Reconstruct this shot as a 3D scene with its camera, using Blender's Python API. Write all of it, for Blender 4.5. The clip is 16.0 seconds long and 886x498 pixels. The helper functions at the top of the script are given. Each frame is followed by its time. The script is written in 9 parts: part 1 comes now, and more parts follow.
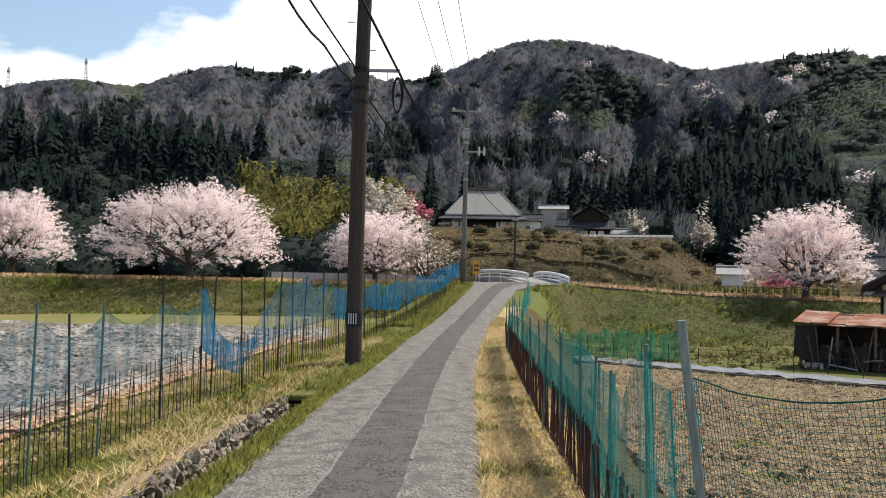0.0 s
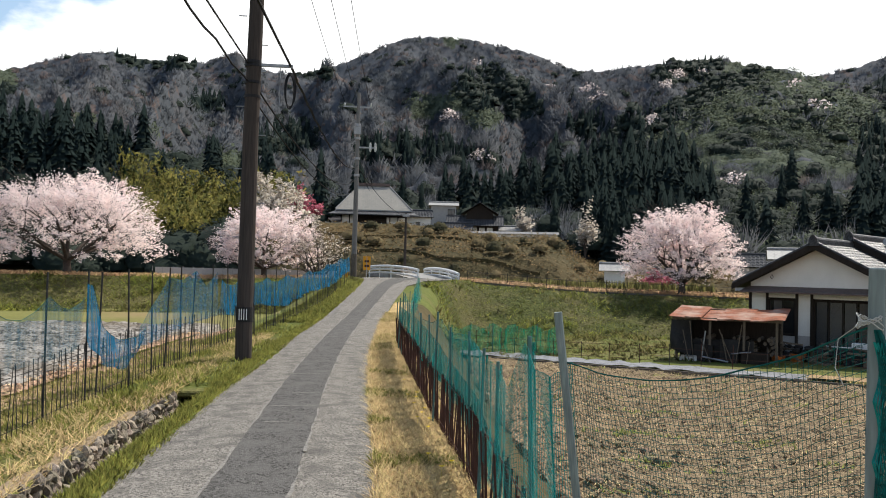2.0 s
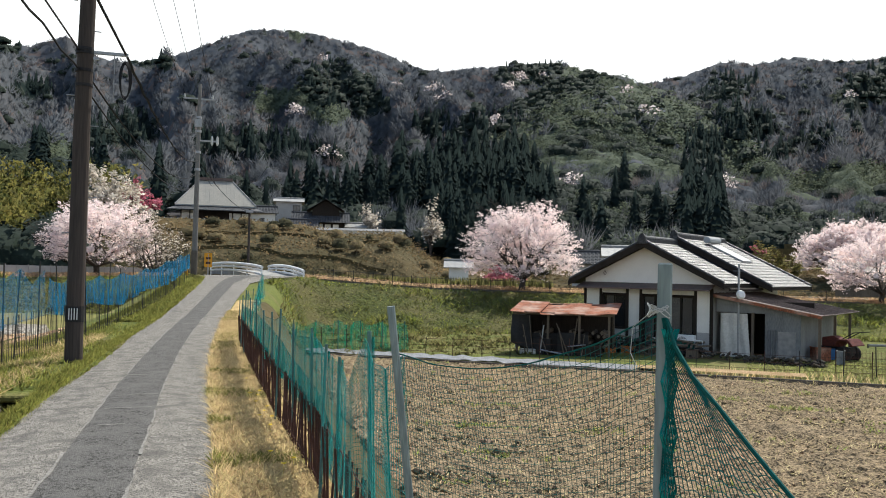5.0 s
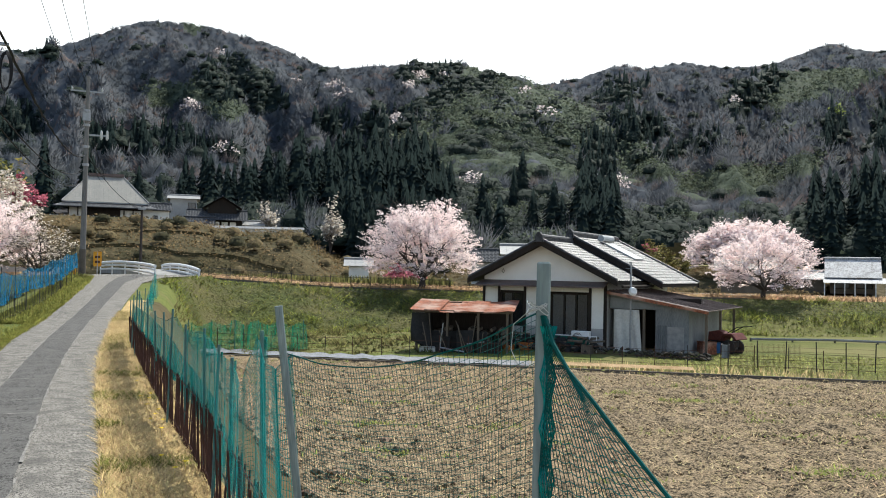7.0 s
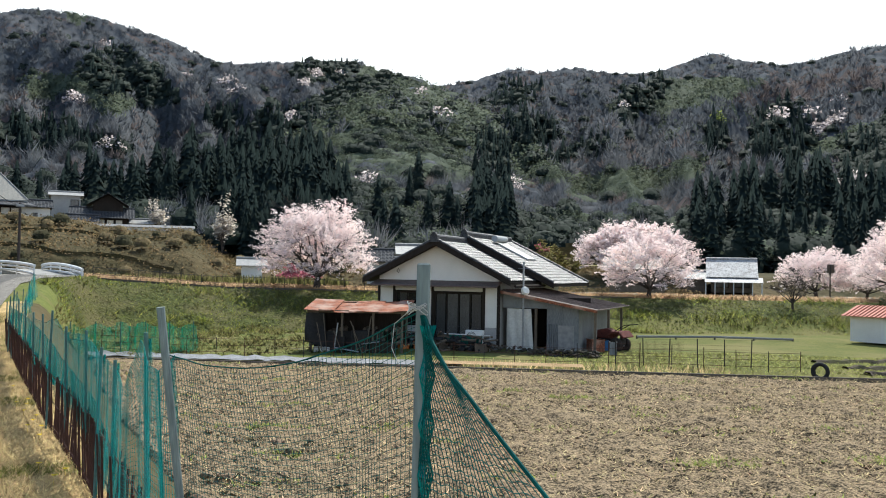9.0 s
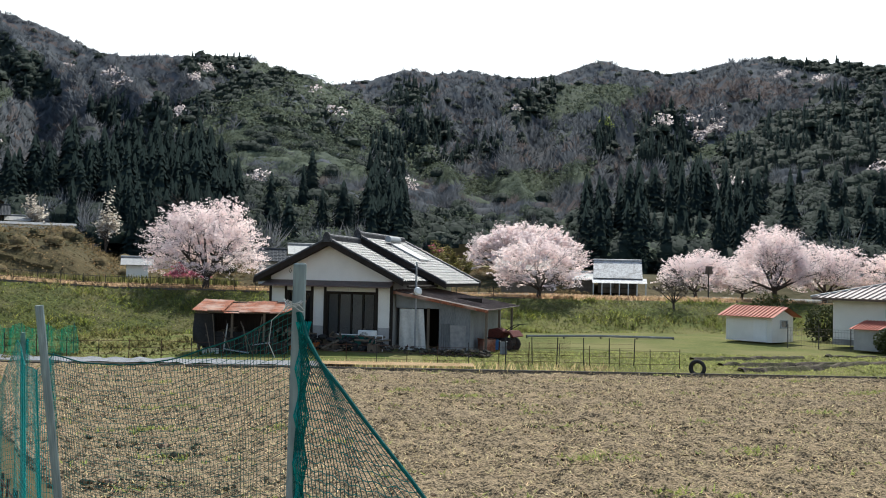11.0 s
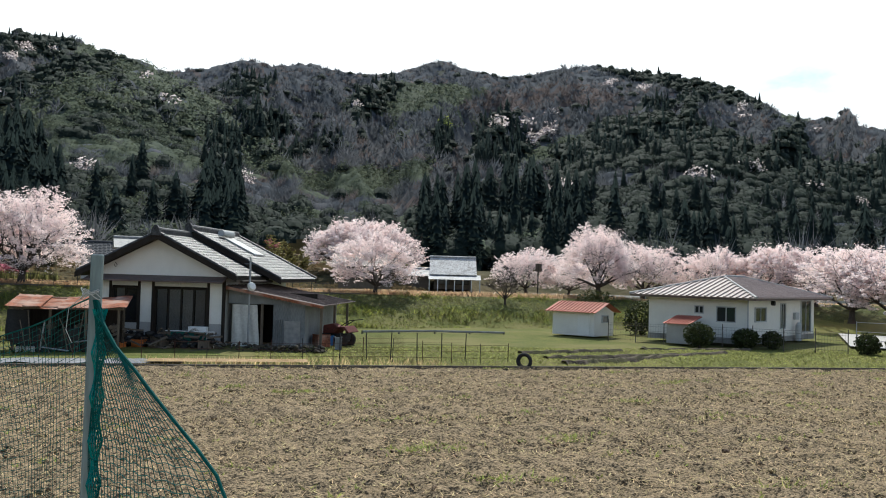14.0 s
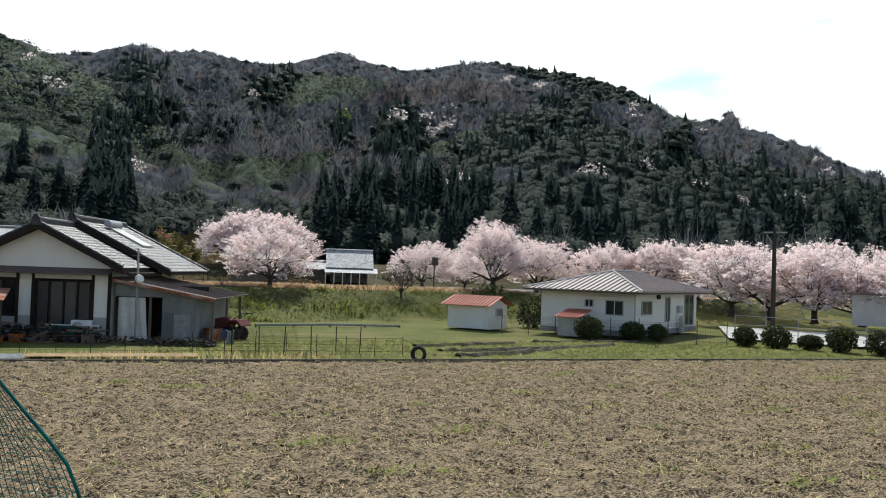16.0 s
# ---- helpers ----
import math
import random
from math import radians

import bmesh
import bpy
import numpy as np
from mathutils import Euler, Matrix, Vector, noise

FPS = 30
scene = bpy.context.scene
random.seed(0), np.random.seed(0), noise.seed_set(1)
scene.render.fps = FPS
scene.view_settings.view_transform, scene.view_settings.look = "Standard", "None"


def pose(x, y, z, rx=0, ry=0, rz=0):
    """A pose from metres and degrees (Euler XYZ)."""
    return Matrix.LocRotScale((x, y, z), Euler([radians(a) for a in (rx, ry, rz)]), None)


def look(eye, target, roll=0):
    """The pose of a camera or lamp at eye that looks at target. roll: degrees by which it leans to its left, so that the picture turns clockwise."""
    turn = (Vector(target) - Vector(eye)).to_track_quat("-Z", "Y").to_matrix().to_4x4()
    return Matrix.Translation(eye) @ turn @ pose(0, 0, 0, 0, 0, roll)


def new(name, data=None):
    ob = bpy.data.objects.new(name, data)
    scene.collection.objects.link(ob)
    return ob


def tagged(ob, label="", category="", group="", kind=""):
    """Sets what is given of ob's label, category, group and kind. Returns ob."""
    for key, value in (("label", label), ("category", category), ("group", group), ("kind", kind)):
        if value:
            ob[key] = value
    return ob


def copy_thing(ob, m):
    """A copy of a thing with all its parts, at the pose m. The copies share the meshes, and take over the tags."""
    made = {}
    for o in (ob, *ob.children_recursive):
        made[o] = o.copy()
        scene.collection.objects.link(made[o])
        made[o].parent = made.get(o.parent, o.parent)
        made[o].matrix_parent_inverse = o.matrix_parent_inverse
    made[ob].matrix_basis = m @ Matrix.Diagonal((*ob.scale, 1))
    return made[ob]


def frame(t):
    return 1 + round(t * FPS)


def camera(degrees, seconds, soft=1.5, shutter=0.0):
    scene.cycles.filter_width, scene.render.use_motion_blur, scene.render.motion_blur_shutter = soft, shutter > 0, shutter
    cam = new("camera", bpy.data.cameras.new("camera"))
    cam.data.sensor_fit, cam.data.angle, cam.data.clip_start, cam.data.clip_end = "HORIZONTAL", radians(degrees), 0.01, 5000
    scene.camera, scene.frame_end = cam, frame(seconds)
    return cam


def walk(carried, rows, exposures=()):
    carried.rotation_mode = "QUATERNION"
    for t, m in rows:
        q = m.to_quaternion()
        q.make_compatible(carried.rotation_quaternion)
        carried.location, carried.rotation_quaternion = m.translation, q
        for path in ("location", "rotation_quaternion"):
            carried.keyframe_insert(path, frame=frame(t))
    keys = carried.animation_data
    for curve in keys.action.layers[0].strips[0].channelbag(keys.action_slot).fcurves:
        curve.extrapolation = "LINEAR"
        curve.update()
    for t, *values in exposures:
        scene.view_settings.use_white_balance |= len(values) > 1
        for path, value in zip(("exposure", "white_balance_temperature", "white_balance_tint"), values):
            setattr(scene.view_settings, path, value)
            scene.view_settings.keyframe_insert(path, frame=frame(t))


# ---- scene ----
cam = camera(53.61, 16.0, 1.0)
EYE = 1.7
# seconds; eye x, y, z; yaw, pitch, roll
ROWS = [
    (0, 0.000, 0.000, 0.000, -0.00, 1.51, -1.19),
    (0.5, -0.011, -0.061, 0.001, -1.83, 1.44, -1.40),
    (1, -0.022, -0.124, 0.002, -3.62, 1.42, -1.37),
    (1.5, -0.033, -0.182, 0.003, -5.42, 1.40, -1.40),
    (2, -0.040, -0.229, 0.003, -7.18, 1.39, -1.37),
    (2.5, -0.043, -0.261, 0.003, -8.92, 1.40, -1.32),
    (3, -0.044, -0.283, 0.002, -10.61, 1.41, -1.28),
    (3.5, -0.043, -0.298, 0.001, -12.28, 1.41, -1.26),
    (4, -0.041, -0.312, 0.001, -13.93, 1.42, -1.25),
    (6.5, -0.007, -0.345, 0.003, -22.05, 1.41, -1.11),
    (7, -0.003, -0.354, 0.004, -23.68, 1.43, -1.04),
    (7.5, 0.002, -0.362, 0.005, -25.36, 1.45, -1.04),
    (8, 0.005, -0.372, 0.006, -27.06, 1.47, -1.01),
    (8.5, 0.006, -0.386, 0.007, -28.76, 1.50, -1.02),
    (9, 0.004, -0.405, 0.007, -30.48, 1.54, -1.04),
    (11.5, -0.038, -0.576, 0.005, -39.13, 1.73, -1.28),
    (12, -0.049, -0.617, 0.004, -40.88, 1.75, -1.34),
    (12.5, -0.061, -0.662, 0.003, -42.64, 1.76, -1.39),
    (13, -0.073, -0.709, 0.001, -44.39, 1.76, -1.45),
    (13.5, -0.083, -0.752, 0.000, -46.14, 1.74, -1.51),
    (14, -0.089, -0.791, -0.001, -47.91, 1.70, -1.58),
    (14.5, -0.090, -0.823, -0.002, -49.64, 1.66, -1.62),
    (15, -0.088, -0.851, -0.004, -51.33, 1.59, -1.72),
    (15.5, -0.084, -0.878, -0.005, -52.98, 1.53, -1.82),
    (16, -0.081, -0.905, -0.006, -54.59, 1.48, -1.89),
]
walk(cam, [(t, pose(x, y, EYE + z, 90 + pitch, roll, yaw)) for t, x, y, z, yaw, pitch, roll in ROWS],
     exposures=[(0, 0.12, 6480, 9.5), (4, 0.22, 6380, 7.2), (6.5, 0.36, 6220, 5.6), (9, 0.4, 6100, 5.0), (11.5, 0.2, 6060, 4.9), (14, 0.06, 6060, 4.4), (16, -0.04, 6060, 4.4)])

# ---- world and sun ----
SUN_AZ, SUN_EL = 48.0, 52.0
world = bpy.data.worlds.new("world")
scene.world = world
world.use_nodes = True
wn, wl = world.node_tree.nodes, world.node_tree.links
wn.clear()
w_out = wn.new("ShaderNodeOutputWorld")
w_bg = wn.new("ShaderNodeBackground")
w_bg.inputs["Strength"].default_value = 0.15
w_sky = wn.new("ShaderNodeTexSky")
w_sky.sky_type = "NISHITA"
w_sky.sun_disc = False
w_sky.sun_elevation = radians(SUN_EL)
w_sky.sun_rotation = radians(SUN_AZ)
w_sky.air_density, w_sky.dust_density, w_sky.ozone_density = 1.25, 1.6, 1.8
w_geo = wn.new("ShaderNodeTexCoord")
w_map = wn.new("ShaderNodeMapping")
w_map.inputs["Scale"].default_value = (1.0, 1.0, 2.2)
w_map.inputs["Location"].default_value = (0.35, 0.2, 0.1)
w_noise = wn.new("ShaderNodeTexNoise")
w_noise.inputs["Scale"].default_value = 3.4
w_noise.inputs["Detail"].default_value = 9
w_noise.inputs["Roughness"].default_value = 0.5
w_ramp = wn.new("ShaderNodeValToRGB")
w_ramp.color_ramp.elements[0].position = 0.285
w_ramp.color_ramp.elements[1].position = 0.34
w_mix = wn.new("ShaderNodeMix")
w_mix.data_type = "RGBA"
w_mix.inputs["B"].default_value = (8.3, 8.3, 8.3, 1)
wl.new(w_geo.outputs["Generated"], w_map.inputs["Vector"])
wl.new(w_map.outputs["Vector"], w_noise.inputs["Vector"])
# cloud thickens towards the sun's side and thins to open blue high on the other
w_xyz = wn.new("ShaderNodeSeparateXYZ")
wl.new(w_geo.outputs["Generated"], w_xyz.inputs["Vector"])
w_side, w_high, w_both, w_sum = wn.new("ShaderNodeMapRange"), wn.new("ShaderNodeMapRange"), wn.new("ShaderNodeMath"), wn.new("ShaderNodeMath")
for nd, lo, hi, a, b in ((w_side, 0.2, 0.74, 1.0, 0.0), (w_high, 0.18, 0.31, 0.1, 1.0)):
    nd.interpolation_type = "SMOOTHSTEP"
    nd.inputs["From Min"].default_value, nd.inputs["From Max"].default_value = lo, hi
    nd.inputs["To Min"].default_value, nd.inputs["To Max"].default_value = a, b
w_dot = wn.new("ShaderNodeVectorMath")
w_dot.operation = "DOT_PRODUCT"
w_dot.inputs[1].default_value = (math.sin(radians(SUN_AZ)), math.cos(radians(SUN_AZ)), 0)
wl.new(w_geo.outputs["Generated"], w_dot.inputs[0])
wl.new(w_dot.outputs["Value"], w_side.inputs["Value"])
wl.new(w_xyz.outputs["Z"], w_high.inputs["Value"])
w_both.operation = "MULTIPLY"
wl.new(w_side.outputs["Result"], w_both.inputs[0])
wl.new(w_high.outputs["Result"], w_both.inputs[1])
# broken cloud overhead
w_over = wn.new("ShaderNodeMapRange")
w_over.inputs["From Min"].default_value, w_over.inputs["From Max"].default_value = 0.34, 0.7
w_over.inputs["To Min"].default_value, w_over.inputs["To Max"].default_value = 0.0, 0.42
wl.new(w_xyz.outputs["Z"], w_over.inputs["Value"])
w_most = wn.new("ShaderNodeMath")
w_most.operation = "MAXIMUM"
wl.new(w_both.outputs[0], w_most.inputs[0])
wl.new(w_over.outputs["Result"], w_most.inputs[1])
w_sum.operation = "MULTIPLY_ADD"
w_sum.inputs[1].default_value = -0.42
wl.new(w_most.outputs[0], w_sum.inputs[0])
wl.new(w_noise.outputs["Fac"], w_sum.inputs[2])
wl.new(w_sum.outputs[0], w_ramp.inputs["Fac"])
wl.new(w_ramp.outputs["Color"], w_mix.inputs["Factor"])
wl.new(w_sky.outputs["Color"], w_mix.inputs["A"])
wl.new(w_mix.outputs["Result"], w_bg.inputs["Color"])
wl.new(w_bg.outputs["Background"], w_out.inputs["Surface"])

sun = new("sun", bpy.data.lights.new("sun", "SUN"))
sun.data.energy, sun.data.angle, sun.data.color = 5.0, radians(0.6), (1.0, 0.94, 0.85)
_az, _el = radians(SUN_AZ), radians(SUN_EL)
sun.matrix_world = look((60 * math.sin(_az) * math.cos(_el), 60 * math.cos(_az) * math.cos(_el), 60 * math.sin(_el)), (0, 0, 0))

# ---- materials ----


def material(name, base, rough=0.8, metal=0.0, scale=8.0, second=None, amount=0.6, fine=60.0, bump=0.3, detail=6.0,
             spec=0.08, per="", spread=0.12, alpha=1.0, depth=0.02, stain=None, stain_scale=0.6, trans=0.0, stretch=(1, 1, 1)):
    """Two scales of variation between two colours, an optional third colour as stains, fine bump, and a value that
    varies by object ("object") or loose piece ("island")."""
    m = bpy.data.materials.new(name)
    m.use_nodes = True
    n, l = m.node_tree.nodes, m.node_tree.links
    b = n["Principled BSDF"]
    b.inputs["Roughness"].default_value = rough
    b.inputs["Metallic"].default_value = metal
    b.inputs["Specular IOR Level"].default_value = spec
    b.inputs["Alpha"].default_value = alpha
    co = n.new("ShaderNodeTexCoord")
    mp = n.new("ShaderNodeMapping")
    mp.inputs["Scale"].default_value = stretch
    l.new(co.outputs["Object"], mp.inputs["Vector"])
    n1 = n.new("ShaderNodeTexNoise")
    n1.inputs["Scale"].default_value = scale
    n1.inputs["Detail"].default_value = detail
    n1.inputs["Roughness"].default_value = 0.65
    n2 = n.new("ShaderNodeTexNoise")
    n2.inputs["Scale"].default_value = fine
    n2.inputs["Detail"].default_value = 3
    l.new(mp.outputs["Vector"], n1.inputs["Vector"])
    l.new(mp.outputs["Vector"], n2.inputs["Vector"])
    second = second or tuple(c * 0.6 for c in base)
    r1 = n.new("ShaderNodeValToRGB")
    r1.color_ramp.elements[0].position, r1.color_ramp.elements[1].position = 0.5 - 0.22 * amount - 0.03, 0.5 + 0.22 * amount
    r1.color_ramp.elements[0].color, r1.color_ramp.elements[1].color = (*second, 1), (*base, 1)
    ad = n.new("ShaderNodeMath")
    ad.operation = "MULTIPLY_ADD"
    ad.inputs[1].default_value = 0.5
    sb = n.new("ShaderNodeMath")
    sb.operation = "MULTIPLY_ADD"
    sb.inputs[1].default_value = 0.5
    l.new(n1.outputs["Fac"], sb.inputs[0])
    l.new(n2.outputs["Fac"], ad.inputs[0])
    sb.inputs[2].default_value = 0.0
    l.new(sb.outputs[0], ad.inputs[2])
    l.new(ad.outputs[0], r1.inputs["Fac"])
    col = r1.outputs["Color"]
    if stain:
        n3 = n.new("ShaderNodeTexNoise")
        n3.inputs["Scale"].default_value = stain_scale
        n3.inputs["Detail"].default_value = 5
        l.new(mp.outputs["Vector"], n3.inputs["Vector"])
        r3 = n.new("ShaderNodeValToRGB")
        r3.color_ramp.elements[0].position, r3.color_ramp.elements[1].position = 0.45, 0.66
        r3.color_ramp.elements[1].color = (0.75, 0.75, 0.75, 1)
        l.new(n3.outputs["Fac"], r3.inputs["Fac"])
        mx = n.new("ShaderNodeMix")
        mx.data_type = "RGBA"
        mx.inputs["B"].default_value = (*stain, 1)
        l.new(r3.outputs["Color"], mx.inputs["Factor"])
        l.new(col, mx.inputs["A"])
        col = mx.outputs["Result"]
    if per:
        if per == "object":
            rnd = n.new("ShaderNodeObjectInfo").outputs["Random"]
        else:
            rnd = n.new("ShaderNodeNewGeometry").outputs["Random Per Island"]
        hs = n.new("ShaderNodeHueSaturation")
        mr = n.new("ShaderNodeMapRange")
        mr.inputs["To Min"].default_value, mr.inputs["To Max"].default_value = 1 - spread * 2.2, 1 + spread * 2.2
        l.new(rnd, mr.inputs["Value"])
        l.new(mr.outputs["Result"], hs.inputs["Value"])
        mr2 = n.new("ShaderNodeMapRange")
        mr2.inputs["To Min"].default_value, mr2.inputs["To Max"].default_value = 0.5 - spread * 0.12, 0.5 + spread * 0.12
        wv = n.new("ShaderNodeMath")
        wv.operation = "FRACT"
        ml = n.new("ShaderNodeMath")
        ml.operation = "MULTIPLY"
        ml.inputs[1].default_value = 7.31
        l.new(rnd, ml.inputs[0])
        l.new(ml.outputs[0], wv.inputs[0])
        l.new(wv.outputs[0], mr2.inputs["Value"])
        l.new(mr2.outputs["Result"], hs.inputs["Hue"])
        l.new(col, hs.inputs["Color"])
        col = hs.outputs["Color"]
    l.new(col, b.inputs["Base Color"])
    if bump:
        bp = n.new("ShaderNodeBump")
        bp.inputs["Strength"].default_value = bump
        bp.inputs["Distance"].default_value = depth
        l.new(ad.outputs[0], bp.inputs["Height"])
        l.new(bp.outputs["Normal"], b.inputs["Normal"])
    if trans:
        tr = n.new("ShaderNodeBsdfTranslucent")
        l.new(col, tr.inputs["Color"])
        ms = n.new("ShaderNodeMixShader")
        ms.inputs["Fac"].default_value = trans
        l.new(b.outputs["BSDF"], ms.inputs[1])
        l.new(tr.outputs["BSDF"], ms.inputs[2])
        l.new(ms.outputs["Shader"], n["Material Output"].inputs["Surface"])
    return m


M = {}
M["grass"] = material("grass", (0.14, 0.155, 0.035), 0.9, scale=1.5, second=(0.06, 0.075, 0.018), fine=9, bump=0.9, depth=0.12, stain=(0.17, 0.135, 0.06), stain_scale=0.35)
# levee ground coloured dark under pale blades, painting sunlit grass over shadow
M["levee_grass"] = material("levee_grass", (0.1, 0.094, 0.03), 0.9, scale=0.8, second=(0.024, 0.032, 0.009), fine=5, bump=1.0, depth=0.25, stain=(0.14, 0.12, 0.05), stain_scale=0.22)
M["levee_green"] = material("levee_green", (0.085, 0.095, 0.022), 0.9, scale=0.9, second=(0.02, 0.026, 0.008), fine=5, bump=1.0, depth=0.25, stain=(0.12, 0.1, 0.042), stain_scale=0.3)
M["dry_grass"] = material("dry_grass", (0.42, 0.29, 0.17), 0.95, scale=1.2, second=(0.2, 0.13, 0.055), fine=12, bump=0.9, depth=0.1, stain=(0.12, 0.115, 0.04), stain_scale=0.3)
M["verge"] = material("verge", (0.62, 0.45, 0.2), 0.95, scale=2.6, second=(0.2, 0.13, 0.06), amount=0.36, fine=30, bump=0.8, depth=0.05)
# darkened base: shade between the scrub's lighter sprigs is in the colour
M["hill_scrub"] = material("hill_scrub", (0.085, 0.066, 0.034), 0.95, scale=0.12, second=(0.035, 0.036, 0.014), fine=1.2, bump=0.9, depth=0.6, stain=(0.12, 0.088, 0.042), stain_scale=0.05)
M["forest_floor"] = material("forest_floor", (0.088, 0.08, 0.08), 0.95, scale=0.02, second=(0.052, 0.054, 0.06), fine=0.3, bump=0.8, depth=2.0)
# near-black base colour carries the forest's shade on the ground
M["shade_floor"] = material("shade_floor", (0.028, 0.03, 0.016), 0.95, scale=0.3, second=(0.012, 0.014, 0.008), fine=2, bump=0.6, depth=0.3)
M["river"] = material("river", (0.12, 0.12, 0.1), 0.3, scale=0.5, fine=6, bump=0.3, depth=0.05)
M["lawn"] = material("lawn", (0.135, 0.132, 0.038), 0.95, scale=0.5, second=(0.062, 0.078, 0.018), fine=8, bump=0.6, depth=0.05, stain=(0.16, 0.14, 0.055), stain_scale=0.3)
M["pale_meadow"] = material("pale_meadow", (0.2, 0.19, 0.06), 0.95, scale=0.4, second=(0.13, 0.13, 0.04), fine=6, bump=0.6, depth=0.05, stain=(0.24, 0.17, 0.09), stain_scale=0.12)
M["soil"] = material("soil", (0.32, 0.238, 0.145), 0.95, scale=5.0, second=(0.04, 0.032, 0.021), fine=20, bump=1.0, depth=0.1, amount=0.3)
M["soil_grey"] = material("soil_grey", (0.38, 0.345, 0.3), 0.75, scale=2.6, second=(0.06, 0.05, 0.04), amount=0.26, fine=11, bump=1.0, depth=0.08, stain=(0.15, 0.12, 0.085), stain_scale=0.35)
M["asphalt"] = material("asphalt", (0.31, 0.286, 0.25), 0.9, scale=40.0, second=(0.03, 0.027, 0.024), amount=0.18, fine=120, bump=1.0, depth=0.015, stain=(0.1, 0.093, 0.084), stain_scale=4.0)
M["asphalt_dark"] = material("asphalt_dark", (0.15, 0.142, 0.132), 0.9, scale=40, second=(0.014, 0.013, 0.012), amount=0.2, fine=120, bump=1.0, depth=0.015, stain=(0.13, 0.123, 0.113), stain_scale=3.0)

# ---- mesh helpers ----


class Mesh:
    """Collects vertices and faces of one part."""

    def __init__(self):
        self.v, self.f, self.m = [], [], []

    def add(self, verts, faces, slot=0):
        o = len(self.v)
        self.v.extend(verts)
        for q in faces:
            self.f.append(tuple(o + i for i in q))
            self.m.append(slot)
        return self

    def box(self, x0, y0, z0, x1, y1, z1, at=None, slot=0):
        p = [Vector((x, y, z)) for z in (z0, z1) for y in (y0, y1) for x in (x0, x1)]
        if at is not None:
            p = [at @ q for q in p]
        return self.add(p, [(0, 2, 3, 1), (4, 5, 7, 6), (0, 1, 5, 4), (2, 6, 7, 3), (0, 4, 6, 2), (1, 3, 7, 5)], slot)

    def tube(self, pts, radii, sides=8, slot=0, cap=True):
        pts = [Vector(p) for p in pts]
        if not isinstance(radii, (list, tuple)):
            radii = [radii] * len(pts)
        o = len(self.v)
        for i, p in enumerate(pts):
            d = (pts[min(i + 1, len(pts) - 1)] - pts[max(i - 1, 0)])
            if d.length < 1e-6:
                d = Vector((0, 0, 1))
            d.normalize()
            a = d.cross(Vector((0, 0, 1)) if abs(d.z) < 0.9 else Vector((1, 0, 0))).normalized()
            b = d.cross(a)
            for k in range(sides):
                w = 2 * math.pi * k / sides
                self.v.append(p + (a * math.cos(w) + b * math.sin(w)) * radii[i])
        for i in range(len(pts) - 1):
            for k in range(sides):
                k2 = (k + 1) % sides
                self.f.append((o + i * sides + k, o + i * sides + k2, o + (i + 1) * sides + k2, o + (i + 1) * sides + k))
                self.m.append(slot)
        if cap:
            for q in (tuple(o + k for k in range(sides)), tuple(o + (len(pts) - 1) * sides + k for k in reversed(range(sides)))):
                self.f.append(q)
                self.m.append(slot)
        return self

    def prism(self, outline, y0, y1, slot=0):
        """An outline in x, z drawn out from y0 to y1."""
        n = len(outline)
        vs = [Vector((x, y0, z)) for x, z in outline] + [Vector((x, y1, z)) for x, z in outline]
        fs = [tuple(range(n)), tuple(range(2 * n - 1, n - 1, -1))] + [(i, n + i, n + (i + 1) % n, (i + 1) % n) for i in range(n)]
        return self.add(vs, fs, slot)

    def data(self, name, mats, smooth=False):
        me = bpy.data.meshes.new(name)
        me.from_pydata([tuple(p) for p in self.v], [], self.f)
        for mt in (mats if isinstance(mats, (list, tuple)) else [mats]):
            me.materials.append(mt)
        if any(self.m):
            me.polygons.foreach_set("material_index", self.m)
        if smooth:
            me.polygons.foreach_set("use_smooth", [True] * len(self.f))
        me.update()
        return me


def part(name, mesh, mats, parent=None, label="", smooth=False, bevel=0.0):
    me = mesh.data(name, mats, smooth)
    if bevel:
        bm = bmesh.new()
        bm.from_mesh(me)
        bmesh.ops.remove_doubles(bm, verts=bm.verts, dist=1e-5)
        bmesh.ops.bevel(bm, geom=[e for e in bm.edges if e.calc_face_angle(0) > 0.6], offset=bevel, segments=1, affect="EDGES")
        bm.to_mesh(me)
        bm.free()
    ob = new(name, me)
    if parent is not None:
        ob.parent = parent
    if label:
        tagged(ob, label)
    return ob


def thing(name, m, label, category, group="", kind=""):
    ob = new(name)
    ob.empty_display_size = 0.2
    ob.matrix_world = m
    return tagged(ob, label, category, group, kind)


def lerp(table, x):
    xs, ys = zip(*table)
    return np.interp(x, xs, ys)


def smooth(a, b, x):
    u = np.clip((x - a) / (b - a), 0, 1)
    return u * u * (3 - 2 * u)


def wobble(x, y, size, seed=0):
    """Cheap smooth noise on arrays, about -1 to 1."""
    out = 0
    rs = np.random.RandomState(seed)
    for k in range(7):
        a = rs.uniform(0, 6.283)
        w = rs.uniform(0.6, 1.8) / size * 2
        out = out + np.sin((x * math.cos(a) + y * math.sin(a)) * w + rs.uniform(0, 6.283))
    return out / 3.2


